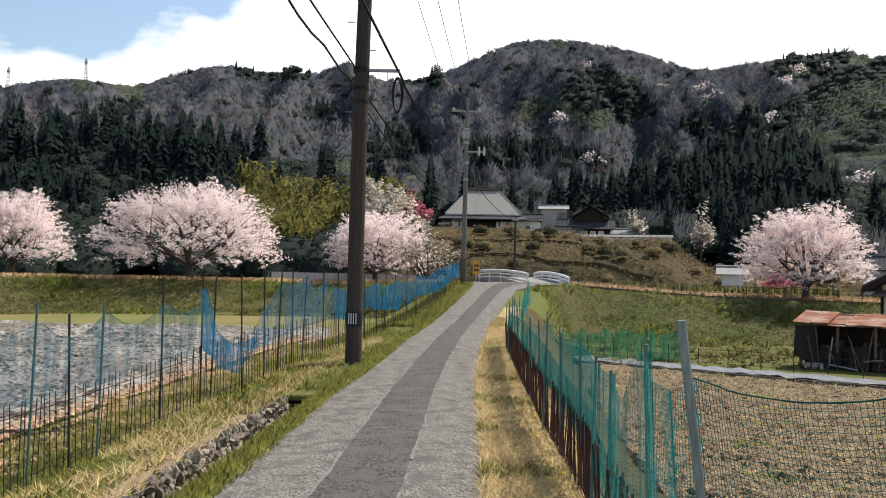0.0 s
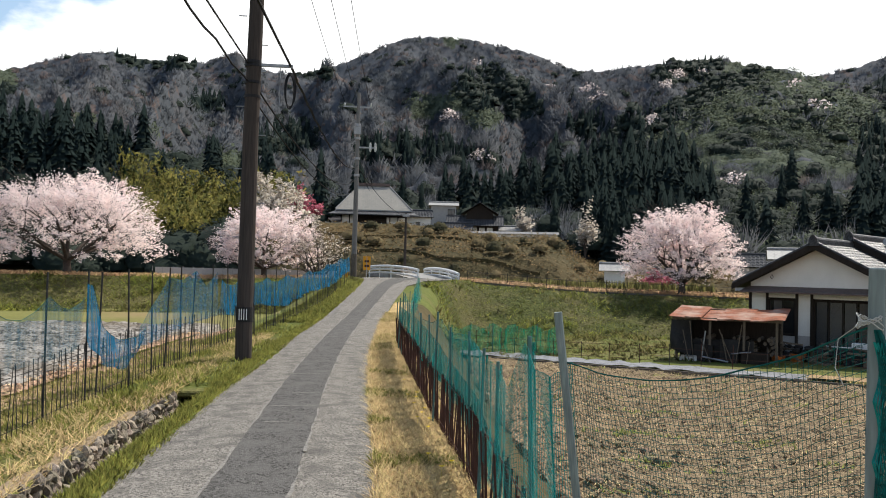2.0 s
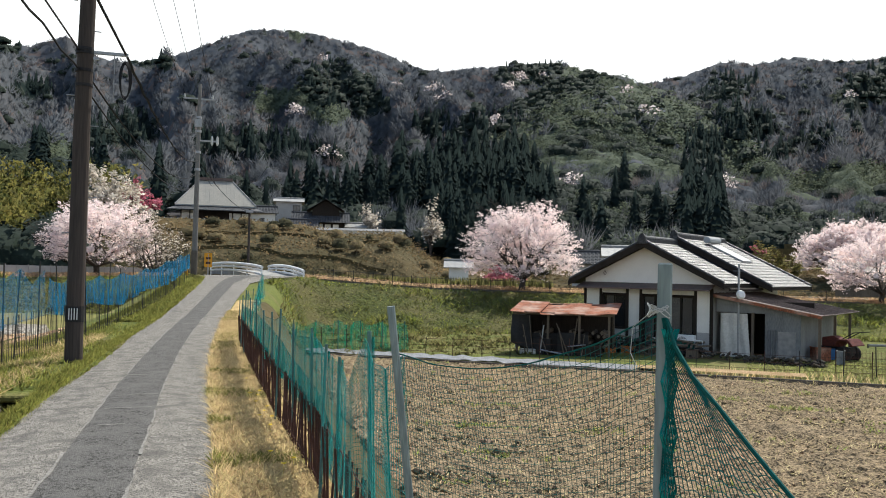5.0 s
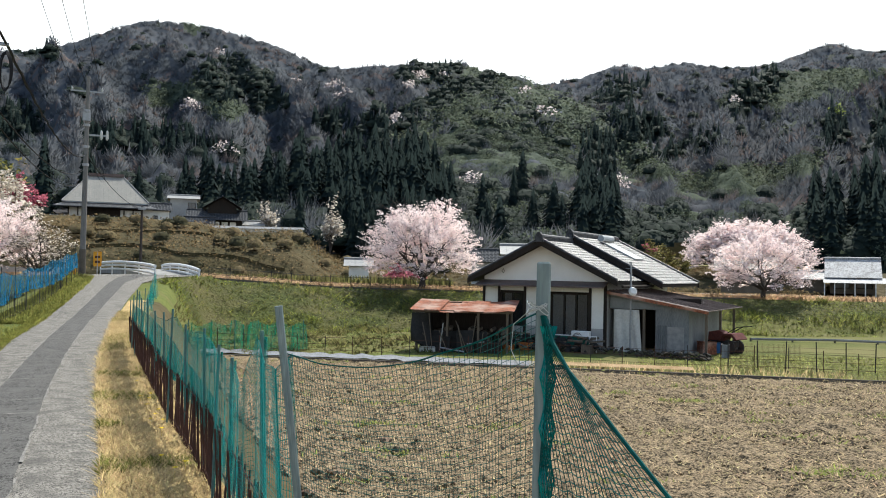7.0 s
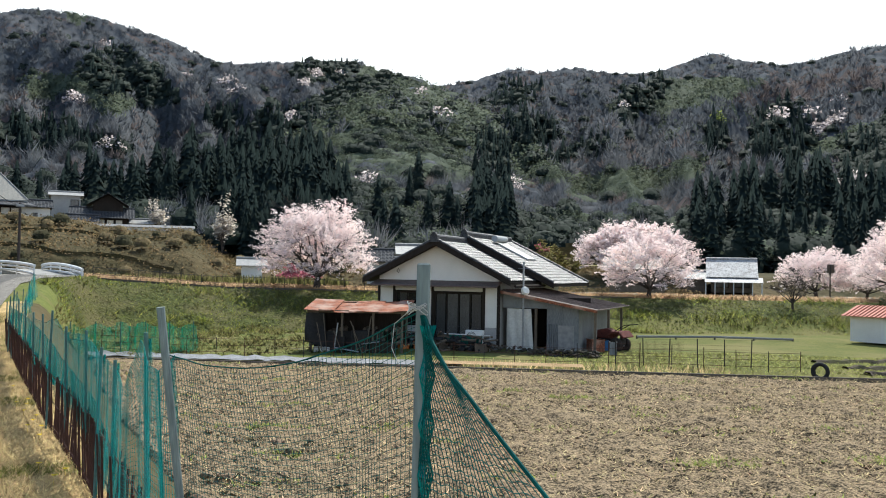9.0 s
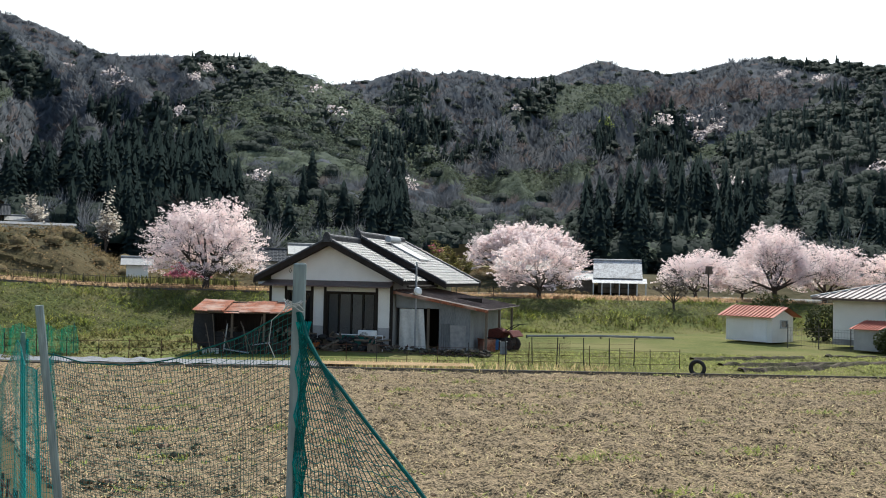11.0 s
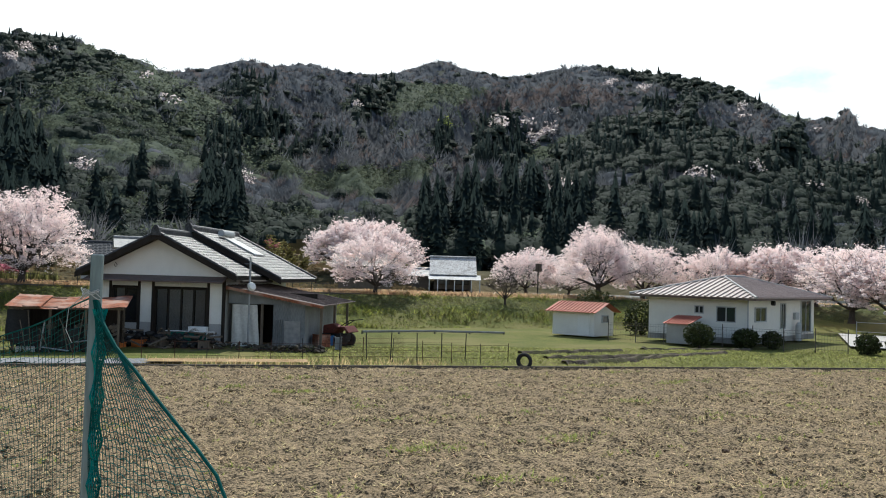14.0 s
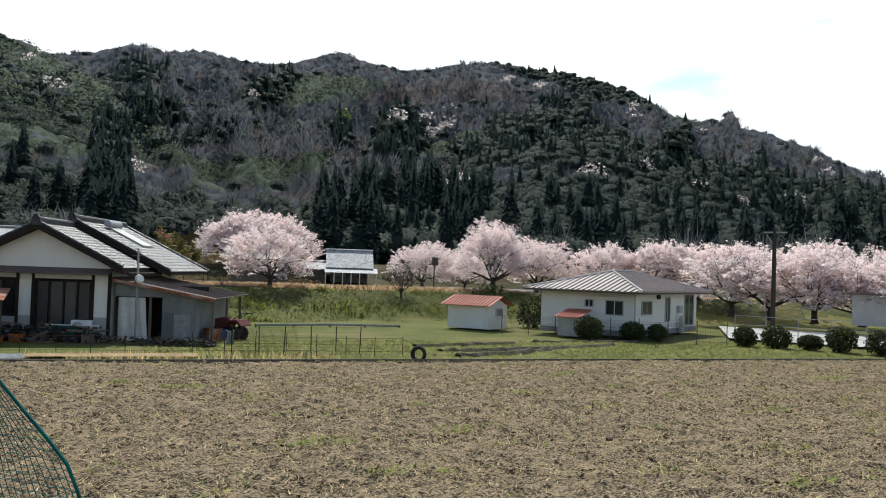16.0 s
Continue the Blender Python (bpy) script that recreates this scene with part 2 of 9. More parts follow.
# ---- lie of the land ----
ROAD_R = [(-60, -3.9), (0, -0.15), (6.67, 0.36), (9.6, 0.45), (12.8, 0.54), (16.9, 0.73), (22, 1.08), (27.4, 1.52), (34.5, 2.44), (44, 3.7), (50, 5.2), (53.5, 7.5), (60, 8.5)]
ROAD_L = [(-60, -6.0), (0, -2.0), (6.5, -1.69), (11.9, -1.45), (15.5, -1.22), (22, -0.85), (26.8, -0.46), (34.5, 0.45), (44, 1.35), (50, 1.75), (53, 1.75), (60, 2.0)]
ROAD_Z = [(-60, 0), (24, 0), (28, 0.06), (34.5, 0.44), (44, 0.85), (52, 1.1), (60, 1.15)]
LEVEE_Y = [(-260, -60), (-110, 14), (-45, 43), (-25.7, 50.9), (-17, 54.4), (-6.7, 55.6), (3, 53.5), (16, 54.0), (24.7, 52.2), (34, 48.6), (43.5, 45), (52, 40), (75, 24), (110, -6), (260, -150)]
LEVEE_Z = [(-260, 0.9), (-25, 0.9), (-7, 0.85), (0, 1.05), (7, 1.05), (16, 0.5), (25, 0.35), (43, 0.14), (260, 0.1)]
RIDGE = [(-180, 9), (-60, 9), (-40, 10), (-27.1, 10.75), (-25.3, 10.83), (-22.6, 11.02), (-19.8, 11.28), (-16.6, 12.0), (-13.9, 12.75), (-10.7, 12.84), (-9.1, 12.93), (-6.5, 13.2), (-4.2, 12.6), (-2.3, 12.6), (-1.2, 12.85), (1.4, 13.7), (4.7, 14.65), (7.3, 14.85), (8.8, 14.7), (10.6, 14.25), (12.4, 13.85), (14.5, 13.4), (16.9, 13.05), (18.5, 13.27), (21.4, 13.7), (22.8, 13.8), (24.6, 13.6), (25.5, 13.1), (26.5, 12.5), (28.6, 12.2), (30.1, 12.35), (32.3, 12.72), (35.0, 13.18), (36.8, 13.0), (38.6, 13.3), (41.0, 13.02), (43.8, 13.25), (45.3, 13.57), (47.3, 14.02), (48.8, 13.6), (51.4, 13.28), (53.7, 13.42), (57.2, 13.88), (59.1, 13.61), (62.7, 12.83), (66.1, 11.86), (69.4, 10.88), (71.9, 10.1), (74.6, 9.35), (79.2, 7.3), (81.3, 6.4), (95, 4), (180, 5)]
GREEN_HILL = [(-180, 0), (8, 0), (15.6, 6.5), (18.5, 8.3), (21.6, 10.5), (23.6, 11.7), (26.3, 12.5), (28.4, 12.4), (31.2, 11.6), (34.1, 10.0), (37.1, 8.0), (40.1, 6.4), (46, 3), (50, 0), (180, 0)]
SPUR = [(-180, 0), (44, 0), (47, 3), (51.9, 6.6), (55.5, 8.8), (58.4, 9.9), (61.6, 10.3), (64.4, 9.9), (67.9, 8.6), (71.2, 7.3), (76.4, 6.2), (84, 4), (95, 2), (180, 0)]
FOOT = [(-180, 5), (-60, 5), (-27, 7.0), (-20.9, 7.2), (-14.2, 7.0), (-9.9, 6.2), (-6.2, 5.2), (-1.4, 4.8), (3.4, 4.5), (8, 4.0), (11.7, 4.4), (13.8, 5.6), (18.2, 5.4), (21.9, 5.8), (23.8, 3.6), (27.9, 3.6), (33, 4.4), (35, 3.4), (40.4, 2.0), (43, 1.6), (46.4, 1.8), (47.9, 3.4), (53.8, 4.0), (61, 3.0), (68, 2.0), (76, 2.0), (95, 2), (180, 5)]


LOW_RIDGE = [(a, e - 0.36) for a, e in RIDGE]


def road_z(y):
    return lerp(ROAD_Z, y)


def levee_s(x, y):
    """Metres beyond the levee's near edge."""
    m = (lerp(LEVEE_Y, x + 2) - lerp(LEVEE_Y, x - 2)) / 4
    return (y - lerp(LEVEE_Y, x)) / np.sqrt(1 + m * m)


HILLS = ((LOW_RIDGE, 950, 240, 1.15), (GREEN_HILL, 620, 240, 1.0), (SPUR, 600, 230, 1.0), (FOOT, 300, 128, 1.0))


def one_hill(k, az, r):
    table, top, foot, bend = HILLS[k]
    u = np.clip((r - foot) / (top - foot), 0, 1)
    back = np.clip(1 - (r - top) / (0.9 * top), 0.0, 1)
    return np.tan(np.radians(lerp(table, az))) * top * u ** bend * back


def hill_z(az, r):
    """Height of the hills beyond the river, with spurs and gullies on their flanks."""
    flank = np.clip((r - 300) / 640, 0, 1)
    rib = 1 - 2 * np.abs(np.sin(az * 0.52 + 1.3 * np.sin(r / 130 + az * 0.09) + 0.7 * np.sin(az * 0.23 + 2)))
    fine_rib = 1 - 2 * np.abs(np.sin(az * 1.17 + 1.1 * np.sin(r / 90 + az * 0.31)))
    z = one_hill(0, az, r) + (rib * 17 + fine_rib * 7) * 4 * flank * (1 - flank)
    for k in (1, 2, 3):
        z = np.maximum(z, one_hill(k, az, r))
    return z


def ground_z(x, y):
    x, y = np.asarray(x, float), np.asarray(y, float)
    rz = road_z(y)
    e = x - lerp(ROAD_R, y)
    dl = lerp(ROAD_L, y) - x
    right = rz - 0.03 - (rz - 0.03 + 1.78) * smooth(0.95, 3.0, e)
    lawn = 0.12 * smooth(30, 34, x * 0.586 + y * 0.81)
    right = right + lawn * smooth(4, 9, e)
    left = rz + 0.02 - 0.32 * smooth(1.0, 2.2, dl) - (rz + 0.6 - 0.28 * (1 - smooth(29, 33, y))) * smooth(2.0, 4.2, dl)
    trench = 0.5 * smooth(0.20, 0.27, dl) * (1 - smooth(0.52, 0.58, dl)) * (1 - smooth(12.1, 12.3, y))
    left = left - trench
    z = np.where(e > 0, right, np.where(dl > 0, left, rz - 0.03))
    z = z - 0.16 * smooth(0.4, 1.6, -(x - 7.7) * 0.584 - (y - 32) * 0.812) * smooth(3.0, 3.6, e)
    s = levee_s(x, y)
    lz = lerp(LEVEE_Z, x)
    w = np.where(x < 0, 6.0, 8.0)
    up = np.clip((s + w) / w, 0, 1)
    up = up * 0.75 + 0.25 * up * up * (3 - 2 * up)
    z = np.where(s > -w, np.maximum(z, z * (1 - up) + lz * up), z)
    z = np.where(s > 0, lz, z)
    z = z - smooth(5, 11, s) * 3.0 + smooth(24, 33, s) * 3.4
    r, az = np.hypot(x, y), np.degrees(np.arctan2(x, y))
    terrace = (6.0 - 0.9 * smooth(8, 10, az)) * smooth(72, 106, r + wobble(x, y, 30, 3) * 4) * smooth(-9, -3, az) * (1 - smooth(13.5, 17, az)) + 1.8 * smooth(80, 115, r) * smooth(13, 17, az)
    z = np.where(s > 24, z + terrace * smooth(24, 34, s), z)
    hz = hill_z(az, r)
    far = smooth(120, 220, r)
    z = np.where(s > 24, np.maximum(z, hz) + far * wobble(x, y, 45, 5) * (1.5 + r * 0.006), z)
    return z + np.where((s < 24), wobble(x, y, 2.5, 9) * 0.03, 0)


def face_valley(V):
    """Turns the winding of loose leaves, (n, 3, 3), so that their fronts look up and in to the valley."""
    n = np.cross(V[:, 1] - V[:, 0], V[:, 2] - V[:, 0])
    c = V[:, 0]
    r = np.hypot(c[:, 0], c[:, 1])
    d = -c[:, 0] * n[:, 0] - c[:, 1] * n[:, 1] + 0.25 * r * n[:, 2]
    return np.where((d < 0)[:, None, None], V[:, ::-1], V)


def ground_sheet():
    azs = np.unique(np.concatenate([np.arange(-180, -44, 4.0), np.arange(-42, 84, 0.42), np.arange(86, 181, 4.0)]))[:-1]
    rs = [0.4]
    while rs[-1] < 1900:
        rs.append(rs[-1] * (1.04 if rs[-1] < 4 else 1.014 if rs[-1] < 20 else 1.02 if rs[-1] < 880 else 1.008 if rs[-1] < 1000 else 1.06))
    rs = np.array(rs)
    A, R = np.meshgrid(np.radians(azs), rs)
    X, Y = R * np.sin(A), R * np.cos(A)
    Z = ground_z(X, Y)
    na, nr = len(azs), len(rs)
    i, j = np.meshgrid(np.arange(nr - 1), np.arange(na), indexing="ij")
    j2 = (j + 1) % na
    F = np.stack([i * na + j, i * na + j2, (i + 1) * na + j2, (i + 1) * na + j], -1).reshape(-1, 4)
    V = np.stack([X, Y, Z], -1).reshape(-1, 3)
    me = bpy.data.meshes.new("ground")
    me.from_pydata(V.tolist(), [], F.tolist())
    c = V[F].mean(1)
    s = levee_s(c[:, 0], c[:, 1])
    r, az = np.hypot(c[:, 0], c[:, 1]), np.degrees(np.arctan2(c[:, 0], c[:, 1]))
    slot = np.zeros(len(F), int)
    slot[(s > -9)] = np.where(c[s > -9, 0] < 3, 1, 2)
    slot[(s > 0.4) & (s < 6)] = 3
    slot[(s > 11) & (s < 25)] = 5
    slot[(s >= 25)] = 4
    # ground left of the temple, with the wood's shade in its colour
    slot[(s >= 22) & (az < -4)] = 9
    e = c[:, 0] - lerp(ROAD_R, c[:, 1])
    slot[(s < -7) & (e > 0.9) & (e < 3.4) & (c[:, 1] < 34)] = 4
    slot[(s >= 25) & (r > 150) & (az > -4)] = 6
    slot[r > 330] = 6
    slot[(s < -6) & (c[:, 0] < -2) & (c[:, 1] > 32)] = 8
    slot[(s < -5) & (c[:, 0] > 20) & (c[:, 0] * 0.586 + c[:, 1] * 0.81 > 30.5)] = 7
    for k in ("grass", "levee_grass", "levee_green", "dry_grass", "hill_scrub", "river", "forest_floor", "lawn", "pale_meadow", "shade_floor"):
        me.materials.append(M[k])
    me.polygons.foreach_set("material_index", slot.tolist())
    me.polygons.foreach_set("use_smooth", [True] * len(F))
    me.update()
    return tagged(new("ground", me), "grassy valley floor rising to levees and wooded hills", "ground", kind="structure")


ground_sheet()


def strip(name, left, right, ys, lift, mat, label, category, across=6, jitter=0.0, span=(0.0, 1.0)):
    """A paved or planted band between two edge tables, lying on the road's profile."""
    b = Mesh()
    for k, y in enumerate(ys):
        a, c = float(left(y)), float(right(y))
        for j in range(across + 1):
            x = a + (c - a) * j / across
            if j in (0, across):
                x += jitter * (noise.noise((y * 1.7, j, 3.1)) + 0.6 * noise.noise((y * 6, j, 1.1)))
            q = span[0] + (span[1] - span[0]) * j / across
            crown = 0.03 * (1 - (2 * q - 1) ** 2)
            b.v.append((x, y, float(road_z(y)) + lift + crown))
    w = across + 1
    for k in range(len(ys) - 1):
        for j in range(across):
            b.f.append((k * w + j, k * w + j + 1, (k + 1) * w + j + 1, (k + 1) * w + j))
            b.m.append(0)
    return tagged(part(name, b, mat, smooth=True), label, category, kind="structure")


road_ys = [float(v) for v in np.concatenate([np.arange(-40, 2, 1.0), np.arange(2, 25, 0.2), np.arange(25, 56.1, 0.4)])]
strip("road", lambda y: lerp(ROAD_L, y), lambda y: lerp(ROAD_R, y), road_ys, 0.005, M["asphalt"], "narrow worn grey asphalt farm lane with a dark patch", "road", 8, 0.035)

# the ploughed field: u runs along its far edge, v towards the lane
FU, FV, FO = Vector((0.812, -0.584, 0)), Vector((-0.584, -0.812, 0)), Vector((7.7, 32.0, 0))


def field_xy(u, v):
    return FO.x + u * FU.x + v * FV.x, FO.y + u * FU.y + v * FV.y


def ploughed_field():
    us, vs = np.arange(-9, 60, 0.19), np.concatenate([np.arange(0, 24, 0.19), np.arange(24, 40, 0.8)])
    U, V = np.meshgrid(us, vs)
    X, Y = field_xy(U, V)
    e = X - lerp(ROAD_R, Y)
    rs = np.random.RandomState(4)
    lump = np.abs(wobble(U, V, 0.55, 21)) * 0.05 + wobble(U, V, 1.6, 22) * 0.03 + rs.uniform(-0.055, 0.055, U.shape)
    Z = -1.73 + lump + 0.05 * np.sin(V * 2.1 + wobble(U, V, 6, 4)) - 1.2 * (1 - smooth(2.5, 3.0, e))
    nv, nu = U.shape
    i, j = np.meshgrid(np.arange(nv - 1), np.arange(nu - 1), indexing="ij")
    F = np.stack([i * nu + j, i * nu + j + 1, (i + 1) * nu + j + 1, (i + 1) * nu + j], -1).reshape(-1, 4)
    me = bpy.data.meshes.new("ploughed_field")
    me.from_pydata(np.stack([X, Y, Z], -1).reshape(-1, 3).tolist(), [], F.tolist())
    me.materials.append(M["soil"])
    me.update()
    return tagged(new("ploughed_field", me), "brown ploughed field with dry stubble and weeds", "field", kind="structure")


ploughed_field()


def mulched_field():
    xs, ys = np.arange(-46, -3, 0.2), np.arange(5, 33.5, 0.2)
    X, Y = np.meshgrid(xs, ys)
    dl = lerp(ROAD_L, Y) - X
    rs = np.random.RandomState(6)
    Z = -0.6 + 0.1 * np.abs(np.sin((X * 0.25 + Y) * 2.6 + wobble(X, Y, 5, 14))) + 0.04 * wobble(X, Y, 0.7, 15) + rs.uniform(-0.05, 0.06, X.shape) - 1.2 * (1 - smooth(4.0, 4.5, dl)) - 1.0 * smooth(-9.5, -8.5, levee_s(X, Y))
    ny, nx = X.shape
    i, j = np.meshgrid(np.arange(ny - 1), np.arange(nx - 1), indexing="ij")
    F = np.stack([i * nx + j, i * nx + j + 1, (i + 1) * nx + j + 1, (i + 1) * nx + j], -1).reshape(-1, 4)
    me = bpy.data.meshes.new("mulched_field")
    me.from_pydata(np.stack([X, Y, Z], -1).reshape(-1, 3).tolist(), [], F.tolist())
    me.materials.append(M["soil_grey"])
    me.update()
    return tagged(new("mulched_field", me), "grey rutted field with torn plastic mulch", "field", kind="structure")


mulched_field()

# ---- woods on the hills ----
# distance haze is mixed into the leafless woods' base colour as blue-grey
M["hazed_bare_wood"] = material("hazed_bare_wood", (0.15, 0.148, 0.153), 0.95, scale=0.03, second=(0.1, 0.117, 0.137), amount=0.5, fine=0.4, bump=0.0, trans=0.4, stain=(0.105, 0.118, 0.13), stain_scale=0.012, per="island", spread=0.03)
M["brown_wood"] = material("brown_wood", (0.175, 0.138, 0.125), 0.95, scale=0.03, second=(0.14, 0.12, 0.118), amount=0.5, fine=0.4, bump=0.0, trans=0.4, per="island", spread=0.03)
M["olive_wood"] = material("olive_wood", (0.105, 0.122, 0.074), 0.9, scale=0.03, second=(0.062, 0.082, 0.062), fine=0.4, bump=0.0, trans=0.25, per="island", spread=0.05)
M["evergreen"] = material("evergreen", (0.027, 0.037, 0.027), 0.85, scale=0.12, second=(0.012, 0.019, 0.015), fine=0.5, bump=0.0, trans=0.1)
M["conifer"] = material("conifer", (0.019, 0.029, 0.026), 0.95, scale=0.1, second=(0.013, 0.021, 0.02), fine=0.5, bump=0.0, trans=0.1, spec=0.02)
M["bamboo"] = material("bamboo", (0.19, 0.165, 0.04), 0.85, scale=0.22, second=(0.025, 0.04, 0.012), amount=0.4, fine=0.5, bump=0.0, trans=0.25, per="island", spread=0.12)
M["hill_blossom"] = material("hill_blossom", (0.66, 0.57, 0.55), 0.9, scale=0.3, second=(0.42, 0.35, 0.33), fine=2, bump=0.0)
M["spring_leaf"] = material("spring_leaf", (0.2, 0.24, 0.05), 0.9, scale=0.3, second=(0.12, 0.16, 0.04), fine=2, bump=0.2, per="island", spread=0.1)
RS = np.random.RandomState(11)


def unit(n):
    v = RS.normal(size=(n, 3))
    return v / np.linalg.norm(v, axis=1)[:, None]


def leaf_tris(centres, size, flat=0.5):
    """A ragged triangle at each centre."""
    n = len(centres)
    a, b = unit(n), unit(n)
    a[:, 2] *= flat
    b[:, 2] *= flat
    s = (np.asarray(size) * RS.uniform(0.6, 1.4, n))[:, None]
    c = centres
    return np.stack([c + a * s, c + b * s, c - (a + b) * 0.55 * s], 1)


def dome(rings, sides, rad, mid, rough):
    """A lumpy crown hull as triangles (n, 3, 3) and their corner normals."""
    lumps = unit(9)
    grid = []
    for i in range(rings + 1):
        t = 1.95 * i / rings
        row = []
        for j in range(sides):
            w = 6.283 * (j + 0.5 * (i % 2)) / sides
            u = np.array([math.sin(t) * math.cos(w), math.sin(t) * math.sin(w), math.cos(t)])
            g = 0.72 + 0.32 * max(lumps @ u) ** 2 + RS.uniform(-rough, rough)
            row.append(u * g)
        grid.append(row)
    tris, nrm = [], []
    for i in range(rings):
        for j in range(sides):
            k = (j + 1) % sides
            a, b, c, d = grid[i][j], grid[i][k], grid[i + 1][k], grid[i + 1][j]
            tris += [[a, d, c]] if i == 0 else [[a, d, c], [a, c, b]]
    T = np.array(tris)
    flat = np.cross(T[:, 1] - T[:, 0], T[:, 2] - T[:, 0])
    flat /= np.linalg.norm(flat, axis=1)[:, None] + 1e-9
    N = T / np.linalg.norm(T, axis=2)[:, :, None] * 0.42 + flat[:, None, :] * 0.12 + (0, 0, 0.6)
    return T * rad + mid, N


def crown_template(kind, fine=False):
    """Triangles of one far tree of height 1 that stands on the origin, as (n, 3, 3), with their corner normals."""
    if kind == "conifer":
        tris = []
        rings, m = (24, 11) if fine else (8, 6)
        slim = RS.uniform(0.13, 0.19)
        for k in range(rings):
            h0 = 0.04 + k * 0.94 / rings
            rad = slim * (1 - h0) ** 0.8 + 0.012
            for j in range(m):
                w = 6.283 * (j + RS.uniform(-0.3, 0.3)) / m
                dr = rad * RS.uniform(0.7, 1.25)
                p = np.array([math.cos(w) * dr, math.sin(w) * dr, h0 + RS.uniform(-0.035, 0.02)])
                q = np.array([-math.sin(w), math.cos(w), 0]) * rad * (0.3 if fine else 0.62)
                top = np.array([math.cos(w) * dr * 0.15, math.sin(w) * dr * 0.15, h0 + (0.09 if fine else 0.2)])
                tris.append([p - q, p + q, top])
        for j in range(9):
            w0, w1 = 0.698 * j, 0.698 * (j + 1)
            for z0, z1 in ((0.0, 0.45), (0.45, 0.93)):
                r0, r1 = slim * 0.85 * (1 - z0), slim * 0.85 * (1 - z1)
                p, q = np.array([r0 * math.cos(w0), r0 * math.sin(w0), z0]), np.array([r0 * math.cos(w1), r0 * math.sin(w1), z0])
                u, v = np.array([r1 * math.cos(w0), r1 * math.sin(w0), z1]), np.array([r1 * math.cos(w1), r1 * math.sin(w1), z1])
                tris += [[p, q, v], [p, v, u]]
        T = np.array(tris)
        return T, T * (1, 1, 0) / 0.15 * 0.45 + (0, 0, 0.55)
    if kind == "plume":
        # bamboo: arching culms, feathered in their upper part
        pts = []
        for k in range(9):
            a, h = RS.uniform(0, 6.283), RS.uniform(0.62, 1.0)
            bx, by, lean = RS.uniform(-0.2, 0.2), RS.uniform(-0.2, 0.2), RS.uniform(0.05, 0.2)
            t = RS.uniform(0.1, 1.0, 46) ** 0.75
            w = 0.085 * np.sin(np.pi * np.clip(t, 0.05, 1.0)) ** 0.6 + 0.018
            d = RS.normal(size=(46, 3)) * w[:, None] * (0.62, 0.62, 0.4)
            pts.append(np.stack([bx + lean * t ** 2.2 * math.cos(a), by + lean * t ** 2.2 * math.sin(a), h * t - 0.1 * lean * t ** 4], 1) + d)
        T = leaf_tris(np.concatenate(pts), 0.036, 1.2)
        return T, (T - (0, 0, 0.3)) * 1.6 + (0, 0, 0.35)
    rad, mid = np.array([0.46, 0.46, 0.4]), np.array([0, 0, 0.5])
    n = (150 if fine else 34) if kind == "dense" else (170 if fine else 46)
    u = unit(n)
    u[:, 2] = np.abs(u[:, 2]) * 1.1 - 0.3
    u /= np.linalg.norm(u, axis=1)[:, None]
    if kind == "bare":
        # twigs that fan up and out
        root = mid + u * rad * RS.uniform(0.15, 0.8, (n, 1)) - (0, 0, 0.1)
        way = u * 0.7 + (0, 0, 0.6) + RS.normal(size=(n, 3)) * 0.25
        side = np.cross(way, RS.normal(size=(n, 3)))
        side /= np.linalg.norm(side, axis=1)[:, None] + 1e-9
        span = RS.uniform(0.2, 0.42, (n, 1))
        wide = 0.013 if fine else 0.038
        T = np.stack([root - side * wide, root + side * wide, root + way * span], 1)
    else:
        T = leaf_tris(mid + u * rad * RS.uniform(0.45 if kind == "round" else 0.82, 1.06, (n, 1)), 0.055 if fine else 0.11, 0.8)
    N = np.repeat((u * 0.42 + (0, 0, 0.6))[:, None, :], 3, 1) + RS.normal(size=(n, 1, 3)) * 0.14
    if kind == "dense":
        hull, hull_n = dome(6 if fine else 3, 13 if fine else 8, rad * 0.92, mid, 0.08)
        T, N = np.concatenate([T, hull]), np.concatenate([N, hull_n])
    return T, N


def woods(name, kind, mat, xyz, heights, label, fine=False):
    """One sheet of many far trees."""
    temps = [crown_template(kind, fine) for _ in range(9)]
    V, N, o = [], [], 0
    for (x, y, z), h in zip(xyz, heights):
        t, q = temps[RS.randint(9)]
        w = RS.uniform(0, 6.283)
        c, s = math.cos(w), math.sin(w)
        wide = h * RS.uniform(0.85, 1.3)
        p, q = t.reshape(-1, 3), q.reshape(-1, 3)
        V.append(np.stack([x + (p[:, 0] * c - p[:, 1] * s) * wide, y + (p[:, 0] * s + p[:, 1] * c) * wide, z + p[:, 2] * h - 0.12 * h], 1))
        N.append(np.stack([q[:, 0] * c - q[:, 1] * s, q[:, 0] * s + q[:, 1] * c, q[:, 2]], 1))
        o += len(p)
    V, N = np.concatenate(V).reshape(-1, 3, 3), np.concatenate(N)
    N = (N / np.linalg.norm(N, axis=1)[:, None]).reshape(-1, 3, 3)
    W = face_valley(V)
    N = np.where((W[:, 0] != V[:, 0]).any(1)[:, None, None], N[:, ::-1], N).reshape(-1, 3)
    me = bpy.data.meshes.new(name)
    me.vertices.add(o)
    me.vertices.foreach_set("co", W.ravel())
    me.loops.add(o)
    me.loops.foreach_set("vertex_index", np.arange(o))
    me.polygons.add(o // 3)
    me.polygons.foreach_set("loop_start", np.arange(0, o, 3))
    me.update(calc_edges=True)
    me.normals_split_custom_set_from_vertices(N)
    me.materials.append(mat)
    return tagged(new(name, me), label, "trees", kind="stuff")


